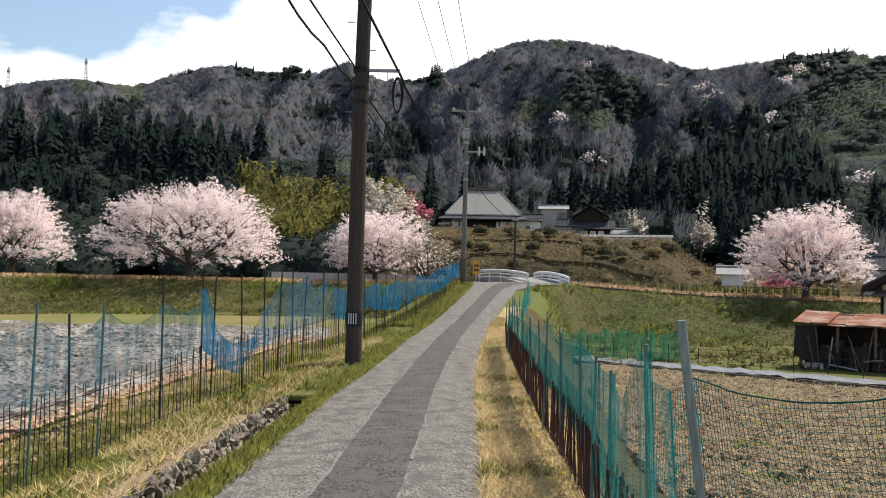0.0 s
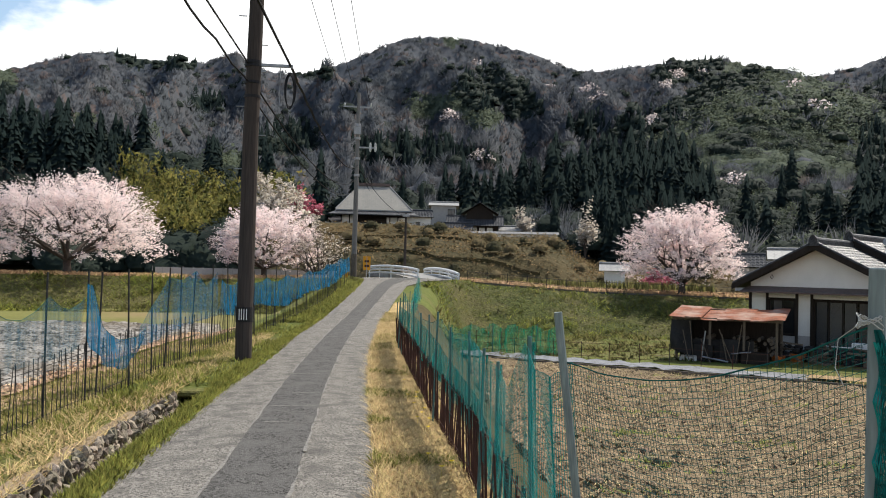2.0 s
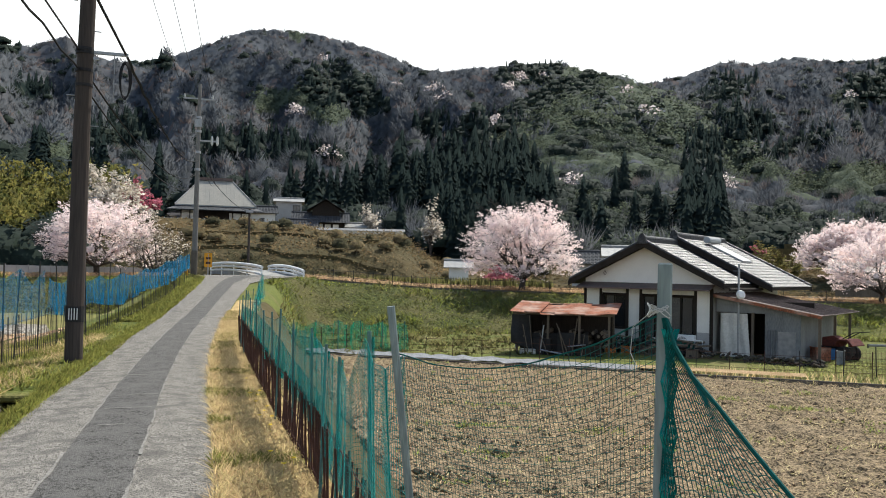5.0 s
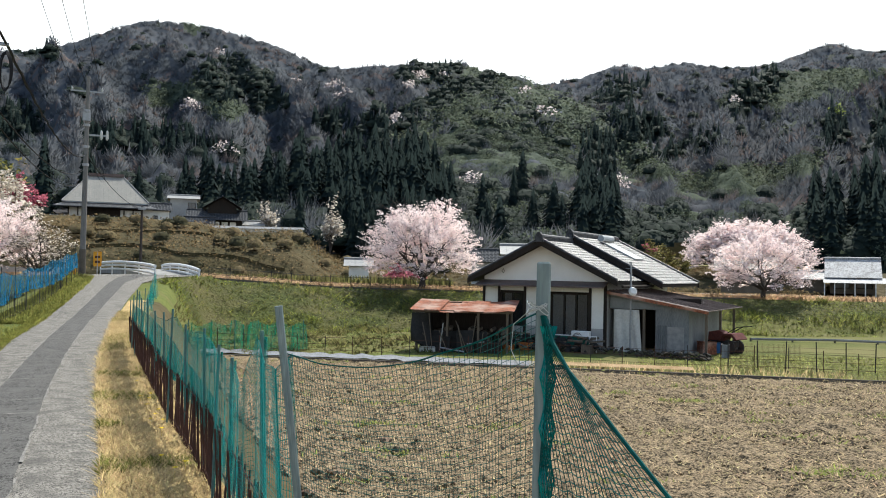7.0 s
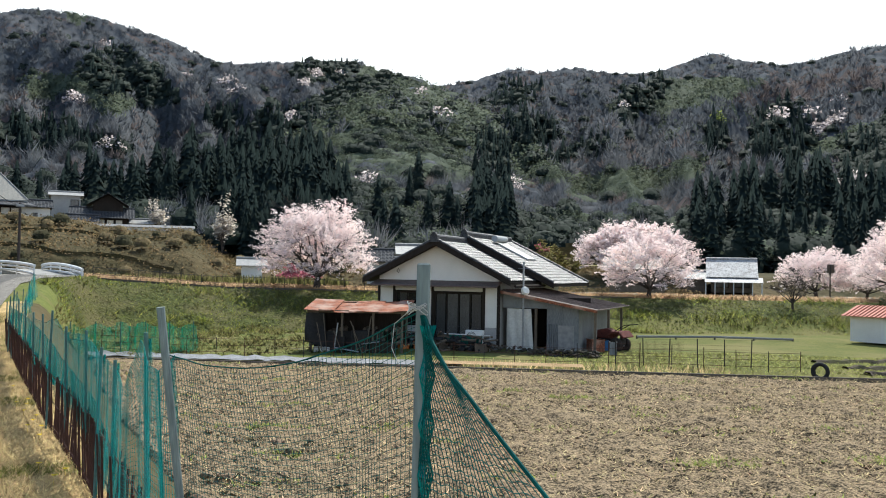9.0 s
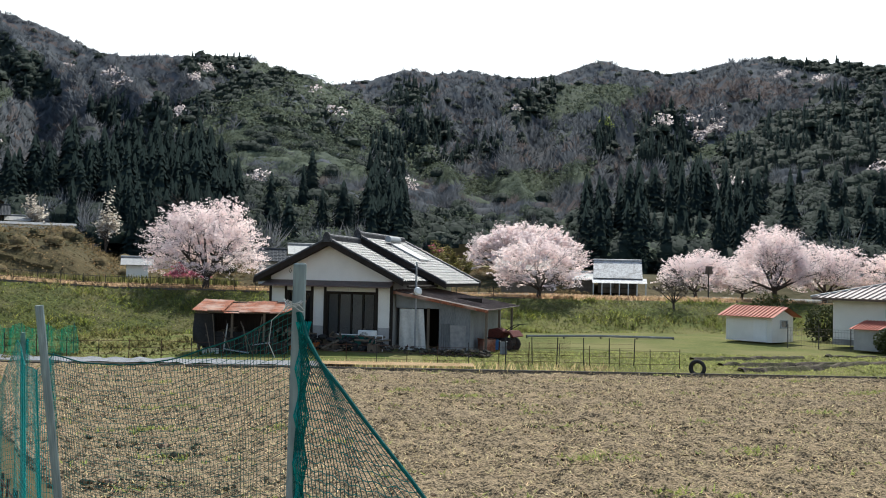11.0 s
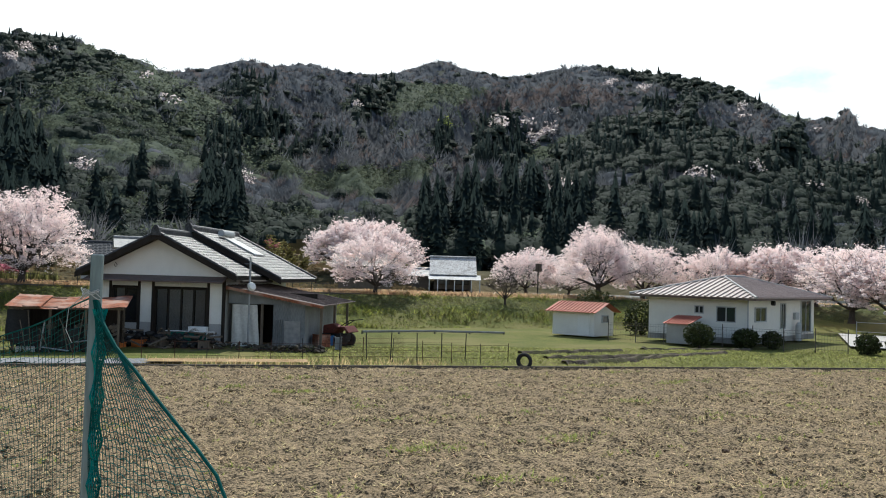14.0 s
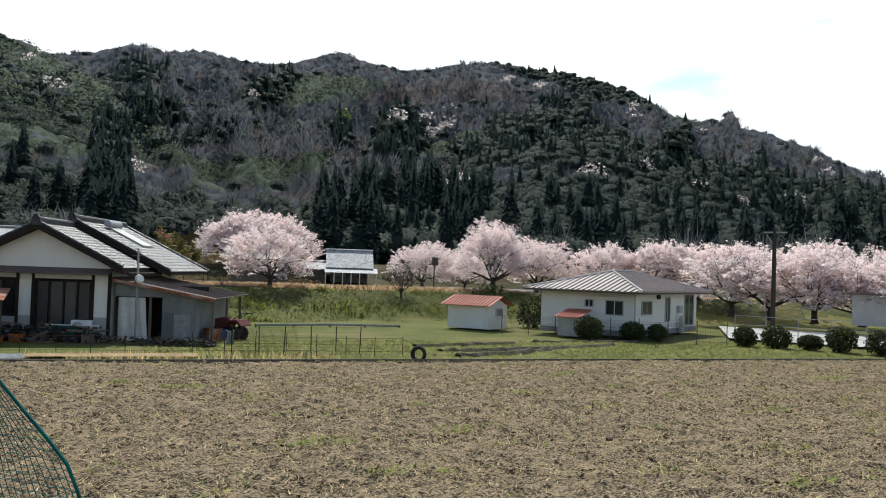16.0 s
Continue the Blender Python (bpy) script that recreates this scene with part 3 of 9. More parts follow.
def growth(az, el, r, q):
    """What grows where on the hills, by bearing, height in degrees, distance and a random number each."""
    soft = wobble(az * 1.3, el * 2.4, 1.6, 34) * 0.35
    p1 = wobble(az, el * 1.6, 4.2, 31) + wobble(az, el * 1.6, 1.7, 34) * 0.5

    def blot(a, e, wa, we, tilt=0.0):
        """An uneven patch of the hillside by bearing and height, tilted by degrees of height a degree of bearing."""
        return ((az - a) / wa) ** 2 + ((el - e - tilt * (az - a)) / we) ** 2 < 1 + soft

    def mixed(where, *kinds):
        """Plants where with (kind, share) pairs."""
        at = 0.0
        for k, share in kinds:
            kind[where & (q >= at) & (q < at + share)] = k
            at += share

    near = r < 330
    main = one_hill(0, az, r)
    green = (one_hill(1, az, r) > main - 6) & (lerp(GREEN_HILL, az) > 2) & (r < 640) & ~near & (el > 5.5)
    spur = (one_hill(2, az, r) > main - 4) & (lerp(SPUR, az) > 4) & (r < 615) & ~near & (az > 55)
    kind = np.full(len(az), "bare", dtype="U12")
    mixed(kind == "bare", ("bare", 0.86), ("brown", 0.1), ("evergreen", 0.04))
    kind[p1 < -0.85] = "olive"
    mixed((p1 > 1.15) & (el < lerp(RIDGE, az) - 1.0), ("conifer", 0.55), ("evergreen", 0.3), ("bare", 0.15))
    mixed(green, ("olive", 0.8), ("bare", 0.08), ("evergreen", 0.12))
    mixed(green & (az < 27) & (el > lerp(GREEN_HILL, az) - 1.3 - 0.5 * soft), ("evergreen", 0.75), ("olive", 0.25))
    mixed(spur, ("conifer", 0.3), ("evergreen", 0.7))
    mixed(spur & (el < lerp(SPUR, az) - 3.4), ("bare", 0.5), ("evergreen", 0.35), ("conifer", 0.15))
    mixed(blot(53.5, 11.2, 5, 0.8, 0.1), ("brown", 0.7), ("bare", 0.3))
    mixed(blot(47, 9.6, 3, 1.2), ("bare", 0.8), ("olive", 0.2))
    # dark stands high up on the hills
    far = r > 420
    for a, e, wa, we, tilt in ((10.4, 11.3, 2.6, 1.7, -0.15), (-11.5, 12.4, 2.6, 0.75, 0.0), (-20.5, 9.3, 1.7, 0.5, 0.3), (43.0, 11.0, 1.5, 1.2, 0.5), (22.6, 12.6, 2.2, 0.8, 0.0), (-1.6, 12.3, 1.2, 0.6, 0.0), (63.5, 12.0, 7.5, 0.55, -0.25)):
        mixed(far & blot(a, e, wa, we, tilt), ("evergreen", 0.75), ("conifer", 0.2), ("bare", 0.05))
    for a, e, wa, we, tilt in ((20.2, 9.2, 1.9, 0.9, 0.1), (36, 9.1, 2.0, 1.0, -0.2), (47.6, 8.6, 0.8, 1.2, 0.3), (51.5, 8.2, 2.1, 1.9, 0.0), (-8.3, 9.9, 1.2, 0.6, 0.0), (-3.2, 7.8, 2.4, 1.0, 0.0), (5.5, 7.2, 4.6, 1.0, -0.05), (16.2, 9.2, 1.1, 1.0, 0.0), (33.6, 6.6, 1.3, 1.8, 0.0)):
        mixed(blot(a, e, wa, we, tilt), ("conifer", 0.75), ("evergreen", 0.2), ("bare", 0.05))
    # the hills' foot
    mixed(near, ("evergreen", 0.45), ("olive", 0.25), ("bare", 0.2), ("conifer", 0.1))
    mixed(near & (az > -3) & (az < 9), ("olive", 0.3), ("bare", 0.32), ("evergreen", 0.28), ("conifer", 0.1))
    mixed(near & (az > 9) & (az < 16.5), ("conifer", 0.36), ("evergreen", 0.24), ("bare", 0.28), ("olive", 0.12))
    mixed(near & (az > 16.5) & (az < 24.3), ("conifer", 0.84), ("evergreen", 0.16))
    mixed(near & (az > 24.3) & (az < 33), ("olive", 0.42), ("bare", 0.2), ("evergreen", 0.36), ("conifer", 0.02))
    mixed(near & (az > 32.4) & (az < 35), ("conifer", 0.7), ("evergreen", 0.3))
    mixed(near & (az > 35) & (az < 46), ("bare", 0.25), ("olive", 0.45), ("evergreen", 0.3))
    mixed(near & (az > 46) & (az < 57.5), ("conifer", 0.4), ("evergreen", 0.52), ("olive", 0.08))
    mixed(near & (az > 57.5), ("evergreen", 0.68), ("bare", 0.22), ("conifer", 0.1))
    kind[(r < 205) & (az > -13.5) & (az < 0.5)] = "bamboo"
    mixed((r < 300) & (az < -13), ("evergreen", 0.62), ("conifer", 0.34), ("olive", 0.04))
    return kind


def canopy():
    """The closed roof of the far woods: low rounded crowns that touch."""
    azs = np.radians(np.arange(-48, 88, 0.13))
    rs = 318 * 1.0082 ** np.arange(138)
    A, R = np.meshgrid(azs, rs)
    X, Y = R * np.sin(A), R * np.cos(A)
    size = 7.5
    table = RS.uniform(0, 1, (4096, 5))
    best, pick = np.full(X.shape, -9.0), np.zeros(X.shape)
    ci, cj = np.floor(X / size).astype(int), np.floor(Y / size).astype(int)
    for di in (-1, 0, 1):
        for dj in (-1, 0, 1):
            h = table[((ci + di) * 7919 + (cj + dj) * 104729) % 4096]
            d2 = ((ci + di + h[..., 0]) * size - X) ** 2 + ((cj + dj + h[..., 1]) * size - Y) ** 2
            v = 1.6 * h[..., 2] + 2.4 - d2 / (6.0 + 8.0 * h[..., 3])
            pick = np.where(v > best, h[..., 4], pick)
            best = np.maximum(best, v)
    Z = ground_z(X, Y) + 1.0 + np.maximum(best, -0.6)
    na, nr = len(azs), len(rs)
    i, j = np.meshgrid(np.arange(nr - 1), np.arange(na - 1), indexing="ij")
    F = np.stack([i * na + j, i * na + j + 1, (i + 1) * na + j + 1, (i + 1) * na + j], -1).reshape(-1, 4)
    V = np.stack([X, Y, Z], -1).reshape(-1, 3)
    c = V[F].mean(1)
    r, az = np.hypot(c[:, 0], c[:, 1]), np.degrees(np.arctan2(c[:, 0], c[:, 1]))
    kinds = growth(az, np.degrees(np.arctan2(c[:, 2] - 4, r)), r, pick.ravel()[F[:, 0]])
    me = bpy.data.meshes.new("wood_canopy")
    me.from_pydata(V.tolist(), [], F.tolist())
    slot = np.zeros(len(F), int)
    for n, (k, mt) in enumerate((("bare", "hazed_bare_wood"), ("brown", "brown_wood"), ("olive", "olive_wood"), ("evergreen", "evergreen"), ("conifer", "conifer"))):
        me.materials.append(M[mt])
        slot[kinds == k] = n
    me.polygons.foreach_set("material_index", slot.tolist())
    me.polygons.foreach_set("use_smooth", [True] * len(F))
    me.update()
    return tagged(new("wood_canopy", me), "closed canopy of mixed woods on the far hills", "trees", kind="stuff")


def plant_hills():
    n = 150000
    az = RS.uniform(-48, 88, n)
    r = np.exp(RS.uniform(math.log(128), math.log(985), n))
    x, y = r * np.sin(np.radians(az)), r * np.cos(np.radians(az))
    z = ground_z(x, y)
    el = np.degrees(np.arctan2(z - 1.7, r))
    # keep what faces the valley, and thin it to an even cover
    order = np.argsort(r)
    keep, seen, top = [], set(), {}
    for i in order:
        col = int((az[i] + 48) / 0.5)
        lead = top.get(col, -9)
        if el[i] < lead - 0.5:
            continue
        top[col] = max(lead, el[i])
        cell = 0.72 if r[i] < 220 else 0.62 if r[i] < 400 else 0.46 if r[i] < 650 else 0.36
        key = (cell, int(az[i] / cell), int(el[i] / (cell * 0.55)))
        if key in seen:
            continue
        seen.add(key)
        keep.append(i)
    keep = np.array(keep)
    az, r, x, y, z, el = az[keep], r[keep], x[keep], y[keep], z[keep], el[keep]
    kind = growth(az, el, r, RS.uniform(0, 1, len(az)))
    terraced = (az > 35) & (az < 46.5) & (r > 118) & (r < 190) & (el < 3.2)
    rare = RS.uniform(0, 1, len(az))
    kind[(rare < 0.0032) & (r > 330)] = "blossom"
    for a, e in ((51.2, 9.45), (53.0, 9.4), (54.5, 9.2), (53.4, 8.5), (55.5, 4.6), (7.3, 9.6), (16.9, 10.9), (16.5, 11.4), (21.8, 12.3), (21.2, 11.6), (20.4, 9.4), (58.5, 12.3), (60.5, 11.9), (66.5, 10.5)):
        d = np.hypot(az - a, (el - e) * 1.4)
        kind[np.argsort(d)[:4]] = "blossom"
    kind[np.argsort(np.hypot(az - 48, (el - 9.6) * 1.5))[:3]] = "leaf"
    kind[terraced | ((r < 175) & (az > -3.5) & (az < 12.5)) | ((r < 134) & (az > -3.5) & (az < 24)) | ((r < 128) & (az >= 24) & (az < 47))] = ""
    size = {"bare": (6.5, 10), "brown": (6.5, 10), "olive": (7, 10), "evergreen": (7, 10.5), "conifer": (15, 23), "bamboo": (11, 15), "blossom": (9, 13), "leaf": (8, 11)}
    spec = {"bare": ("bare_woods", "bare", "hazed_bare_wood", "leafless deciduous woods on the hillside, grey tinged with haze blue"),
            "brown": ("russet_woods", "bare", "brown_wood", "russet-brown budding deciduous woods on the hillside"),
            "olive": ("budding_woods", "round", "olive_wood", "olive-green budding woods on the hillside"),
            "evergreen": ("evergreen_woods", "dense", "evergreen", "dark evergreen broadleaf woods at the hill's foot"),
            "conifer": ("conifer_woods", "conifer", "conifer", "dark green cedar and cypress plantation"),
            "bamboo": ("bamboo_grove", "plume", "bamboo", "yellow-green bamboo grove behind the levee"),
            "blossom": ("wild_cherry_trees", "round", "hill_blossom", "pale pink wild cherries scattered on the hills"),
            "leaf": ("fresh_green_trees", "round", "spring_leaf", "bright yellow-green trees in fresh leaf")}
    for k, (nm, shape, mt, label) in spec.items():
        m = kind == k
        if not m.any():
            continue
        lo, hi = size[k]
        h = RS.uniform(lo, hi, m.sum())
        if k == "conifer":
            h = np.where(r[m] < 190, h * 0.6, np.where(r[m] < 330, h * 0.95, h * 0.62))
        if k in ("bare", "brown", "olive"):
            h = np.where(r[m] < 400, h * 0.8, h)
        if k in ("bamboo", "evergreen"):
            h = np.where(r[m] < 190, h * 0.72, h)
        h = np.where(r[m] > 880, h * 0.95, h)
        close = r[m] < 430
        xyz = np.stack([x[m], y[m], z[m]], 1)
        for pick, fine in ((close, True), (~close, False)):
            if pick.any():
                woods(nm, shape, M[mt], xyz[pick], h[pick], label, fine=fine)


canopy()
plant_hills()
# dark wood close behind the river, left of the temple
wood_az = RS.uniform(-46, -6, 430)
wood_r = RS.uniform(84, 130, 430)
wx, wy = wood_r * np.sin(np.radians(wood_az)), wood_r * np.cos(np.radians(wood_az))
pick = levee_s(wx, wy) > 25
wx, wy = wx[pick], wy[pick]
woods("evergreen_woods", "dense", M["evergreen"], np.stack([wx, wy, ground_z(wx, wy) - 0.8], 1), RS.uniform(3.5, 6.5, len(wx)), "dark evergreen broadleaf thicket along the river", fine=True)

# ---- cherry trees along the levee ----
M["bark"] = material("bark", (0.085, 0.07, 0.06), 0.95, scale=6, second=(0.035, 0.03, 0.027), fine=30, bump=0.8, depth=0.03)
M["petal"] = material("petal", (0.97, 0.87, 0.84), 0.7, scale=0.8, second=(0.95, 0.77, 0.745), fine=3, bump=0.0, per="island", spread=0.04, trans=0.5)
M["petal_red"] = material("petal_red", (0.5, 0.16, 0.2), 0.7, scale=1.2, second=(0.4, 0.1, 0.15), fine=6, bump=0.0, per="island", spread=0.08, trans=0.3)
M["petal_white"] = material("petal_white", (0.72, 0.66, 0.58), 0.7, scale=1.2, second=(0.5, 0.42, 0.33), fine=6, bump=0.0, per="island", spread=0.08, trans=0.3)
M["bud"] = material("bud", (0.19, 0.16, 0.05), 0.8, scale=1.2, second=(0.1, 0.095, 0.03), fine=6, bump=0.0, per="island", spread=0.12, trans=0.3)
M["shrub_leaf"] = material("shrub_leaf", (0.07, 0.08, 0.03), 0.7, scale=2, second=(0.025, 0.034, 0.014), fine=9, bump=0.0, per="island", spread=0.14, trans=0.2)


def branching(height, spread, seed, limbs=6, low=0.16, droop=0.0):
    """Trunk, limbs and twigs of a vase-shaped tree: a mesh of wood and the twig ends."""
    rg = random.Random(seed)
    trunk, boughs, tips = Mesh(), [], []
    r0 = height * 0.034

    def grow(mesh, p, d, length, rad, level):
        pts, rads = [p.copy()], [rad]
        n = 4
        for k in range(n):
            d = (d + Vector((rg.uniform(-1, 1), rg.uniform(-1, 1), rg.uniform(-0.6, 0.8))) * 0.16).normalized()
            if level >= 2:
                d.z -= droop + 0.03
            p = p + d * length / n
            pts.append(p.copy())
            rads.append(max(rad * (1 - 0.62 * (k + 1) / n), 0.008))
        mesh.tube(pts, rads, 6 if level < 2 else 4 if level < 3 else 3, cap=False)
        if level >= 2:
            tips.append((pts, level))
        if level >= 4:
            return
        kids = (0, 4, 4, 3)[level]
        for k in range(kids):
            at = rg.uniform(0.35, 1.0) if k < kids - 1 else 1.0
            q = pts[min(n, int(at * n + 0.5))]
            side = Vector((rg.uniform(-1, 1), rg.uniform(-1, 1), rg.uniform(-0.35, 0.6)))
            nd = (d * 0.75 + side * 0.85).normalized()
            grow(mesh, q, nd, length * rg.uniform(0.5, 0.72), rads[min(n, int(at * n + 0.5))] * 0.72, level + 1)

    fork = Vector((rg.uniform(-0.1, 0.1), rg.uniform(-0.1, 0.1), height * low))
    trunk.tube([(0, 0, -0.15), (0, 0, 0.02), fork * 0.5, fork], [r0 * 1.7, r0 * 1.25, r0, r0 * 0.95], 9)
    for k in range(limbs):
        w = 6.283 * (k + rg.uniform(-0.25, 0.25)) / limbs
        rise = rg.uniform(0.5, 1.5) if k % 2 else rg.uniform(0.35, 0.8)
        d = Vector((math.cos(w) * spread / height, math.sin(w) * spread / height, rise * 0.62)).normalized()
        boughs.append(Mesh())
        grow(boughs[-1], fork - Vector((0, 0, 0.1)), d, (0.42 + 0.1 * rg.random()) * math.hypot(spread, height * 0.7), r0 * 0.6, 1)
    boughs.append(Mesh())
    grow(boughs[-1], fork, Vector((rg.uniform(-0.2, 0.2), rg.uniform(-0.2, 0.2), 1)).normalized(), height * 0.5, r0 * 0.6, 1)
    return trunk, boughs, tips


def flowering_tree(name, m, height, spread, seed, petals, label, mat="petal", size=0.13, limbs=6, low=0.16, group="", fit=True, dome=0.0):
    trunk, boughs, tips = branching(height, spread, seed, limbs, low)
    P = np.array([tuple(p) for pts, _ in tips for p in pts])
    # bring the crown to its height and spread
    sx = spread / np.percentile(np.hypot(P[:, 0], P[:, 1]), 97)
    sz = (height * 0.97) / np.percentile(P[:, 2], 99.3)
    if fit:
        for mesh in (trunk, *boughs):
            mesh.v = [Vector((p[0] * (1 + (sx - 1) * min(1, max(0, p[2] / (height * 0.2)))), p[1] * (1 + (sx - 1) * min(1, max(0, p[2] / (height * 0.2)))), p[2] * (1 + (sz - 1) * min(1, max(0, p[2] / (height * 0.2)))))) for p in mesh.v]
    rg = np.random.RandomState(seed)
    C, A = [], []
    per = max(3, petals // max(1, len(tips)))
    for pts, level in tips:
        a = np.array([tuple(p) for p in pts])
        k = max(2, int(per * (1.2 if level > 2 else 0.5) * (0.55 if dome else 1)))
        t = rg.uniform(0.25, 1.08, k) * (len(a) - 1)
        i = np.clip(t.astype(int), 0, len(a) - 2)
        f = (t - i)[:, None]
        C.append(a[i] * (1 - f) + a[i + 1] * f)
    C = np.concatenate(C)
    if fit:
        g = np.clip(C[:, 2] / (height * 0.2), 0, 1)
        C[:, 0] *= 1 + (sx - 1) * g
        C[:, 1] *= 1 + (sx - 1) * g
        C[:, 2] *= 1 + (sz - 1) * g
    if dome:
        C = C[((C - (0, 0, height * 0.38)) ** 2 / np.square((spread * 0.9, spread * 0.9, height * 0.56))).sum(1) < 1]
    off = rg.normal(size=C.shape) * (0.13, 0.13, 0.1) * (height / 6.5)
    C, A = C + off, off
    if dome:
        # sprays of blossom that reach out and up through the crown, each a string of puffs
        k = int(petals * dome / 25)
        u = rg.normal(size=(k, 3))
        u /= np.linalg.norm(u, axis=1)[:, None]
        u[:, 2] = np.where(u[:, 2] < -0.42, -u[:, 2], u[:, 2])
        lump = rg.normal(size=(16, 3)) * (1, 1, 0.7)
        lump /= np.linalg.norm(lump, axis=1)[:, None]
        reach = rg.uniform(0.5, 1.0, k) ** 0.55 * (0.6 + 0.42 * np.max(u @ lump.T, 1) ** 3)
        S = u * reach[:, None] * (spread, spread, height * 0.6) + (0, 0, height * 0.38)
        way = u * (1, 1, 0.55) + (0, 0, 0.12) + rg.normal(size=(k, 3)) * 0.3
        way /= np.linalg.norm(way, axis=1)[:, None]
        long = rg.uniform(0.5, 1.5, (k, 1)) * (height / 6.5)
        puffs = 6
        at = (np.arange(puffs) / (puffs - 1) - 0.8)[None, :, None]
        Q = S[:, None, :] + way[:, None, :] * long[:, None, :] * at + rg.normal(size=(k, puffs, 3)) * 0.05 * height / 6.5
        # petals round each puff
        Q = np.repeat(Q.reshape(-1, 3), 11, 0)
        off = rg.normal(size=Q.shape) * (0.08, 0.08, 0.055) * (height / 6.5)
        C, A = np.concatenate([C, Q + off]), np.concatenate([A, off])
    low_cut = height * (0.08 + 0.2 * (1 - np.hypot(C[:, 0], C[:, 1]) / spread) + 0.1 * rg.random_sample(len(C)))
    if dome:
        # the limbs show through from below
        axis = np.hypot(C[:, 0], C[:, 1]) / spread
        low_cut = np.maximum(low_cut * np.where(axis > 0.7, 0.5, 1.0), height * (0.46 - 0.5 * axis) * (rg.random_sample(len(C)) < 0.8))
    ok = C[:, 2] > low_cut
    C, A = C[ok], A[ok]
    T = leaf_tris(C, size, 0.6)
    out = C - (0, 0, height * 0.35)
    N = A / (np.linalg.norm(A, axis=1)[:, None] + 1e-6) * 0.4 + out / np.linalg.norm(out, axis=1)[:, None] * 0.25 + (0, 0, 0.6)
    flip = (np.cross(T[:, 1] - T[:, 0], T[:, 2] - T[:, 0]) * N).sum(1) < 0
    T = np.where(flip[:, None, None], T[:, ::-1], T).reshape(-1, 3)
    N = np.repeat(N / np.linalg.norm(N, axis=1)[:, None], 3, 0)
    tree = thing(name, m, label, "tree", group)
    part("trunk", trunk, M["bark"], tree, smooth=True)
    for bough in boughs:
        part("limb", bough, M["bark"], tree, smooth=True)
    me = bpy.data.meshes.new("blossom")
    me.from_pydata(T.tolist(), [], np.arange(len(T)).reshape(-1, 3).tolist())
    me.normals_split_custom_set_from_vertices(N)
    me.materials.append(M[mat])
    ob = new("blossom", me)
    ob.parent = tree
    return tree


G = "cherry trees along the levee"
CL = "cherry tree in full pale pink blossom on the levee"
t_a = flowering_tree("cherry_tree", pose(-16.6, 57.5, 0.8), 7.0, 6.6, 3, 17000, "broad low-spreading cherry tree in full pink blossom", size=0.075, limbs=9, group=G, dome=1.0)
t_b = flowering_tree("cherry_tree", pose(-4.6, 59.8, 0.75), 5.5, 4.1, 7, 11000, CL, size=0.07, limbs=7, group=G, dome=1.0)
t_c = flowering_tree("cherry_tree", pose(22.4, 54.3, 0.33), 6.35, 4.3, 15, 14000, "rounded cherry tree in full pink blossom above the house", size=0.07, limbs=8, group=G, dome=1.0)
t_d = flowering_tree("cherry_tree", pose(44.2, 45.9, 0.15), 4.8, 3.8, 22, 9500, CL, size=0.07, limbs=7, group=G, dome=1.0)


t_e = flowering_tree("cherry_tree", pose(71.5, 28, 0.1), 5.4, 3.9, 29, 9000, "cherry tree in full pale pink blossom behind the hall", size=0.085, limbs=6, group=G, dome=1.0)
t_f = flowering_tree("cherry_tree", pose(73, 24.5, 0.1), 5.2, 4.6, 34, 9000, "broad cherry tree in full pale pink blossom behind the hall", size=0.085, limbs=6, group=G, dome=1.0)


def again(tree, x, y, z, turn, scale):
    c = copy_thing(tree, pose(x, y, z, 0, 0, turn))
    c.scale = (scale, scale, scale * 1.0)
    return c


again(t_c, -29.4, 59.6, 0.85, 70, 0.98)
again(t_d, 62.0, 45.4, 0.15, 120, 0.92)
again(t_d, 65.6, 43.4, 0.15, 10, 0.75)
again(t_c, 61.4, 37.6, 0.15, 200, 0.98)
again(t_b, 66.5, 36.5, 0.15, 40, 0.92)
for k, (px, py, pz, src, sc) in enumerate(((70, 31.5, 0.1, t_d, 1.0), (73.5, 21, 0.1, t_e, 0.98), (66, 19.5, -0.8, t_e, 1.1), (65.5, 16.6, -0.9, t_f, 1.05),
                                           (64, 13.2, -0.9, t_e, 1.06), (63, 10.0, -0.9, t_f, 0.98), (62, 7.2, -0.9, t_e, 1.0), (61, 3.6, -0.9, t_e, 1.05), (60, 0.2, -0.9, t_f, 1.0), (75, 15, 0.1, t_e, 1.05), (75, 9, 0.1, t_f, 1.1), (74, 3, 0.1, t_e, 1.05))):
    again(src, px, py, pz, 47 * k, sc)
for px, py, src, turn, sc in ((66.4, 74.8, t_e, 33, 1.3), (68.8, 73.4, t_f, 133, 1.34), (71.4, 72.0, t_e, 233, 1.12)):
    again(src, px, py, float(ground_z(px, py)) - 0.1, turn, sc)
flowering_tree("plum_tree", pose(24.9, 63, 0.0), 2.2, 1.9, 31, 600, "small dark pink plum tree behind the levee", "petal_red", 0.16, 6)
flowering_tree("plum_tree", pose(-4.2, 108, 6.5), 5.0, 2.6, 33, 2000, "deep pink plum tree beside the temple", "petal_red", 0.25, 6)
flowering_tree("plum_tree", pose(90, 119.4, float(ground_z(90, 119.4)) + 0.3), 4.0, 1.4, 35, 1200, "red-flowering tree above the terraces", "petal_red", 0.28, 6)
flowering_tree("magnolia_tree", pose(-6.6, 98, 4.3), 7.5, 4.2, 37, 5000, "white-flowering magnolia tree beside the temple", "petal_white", 0.22, 7)
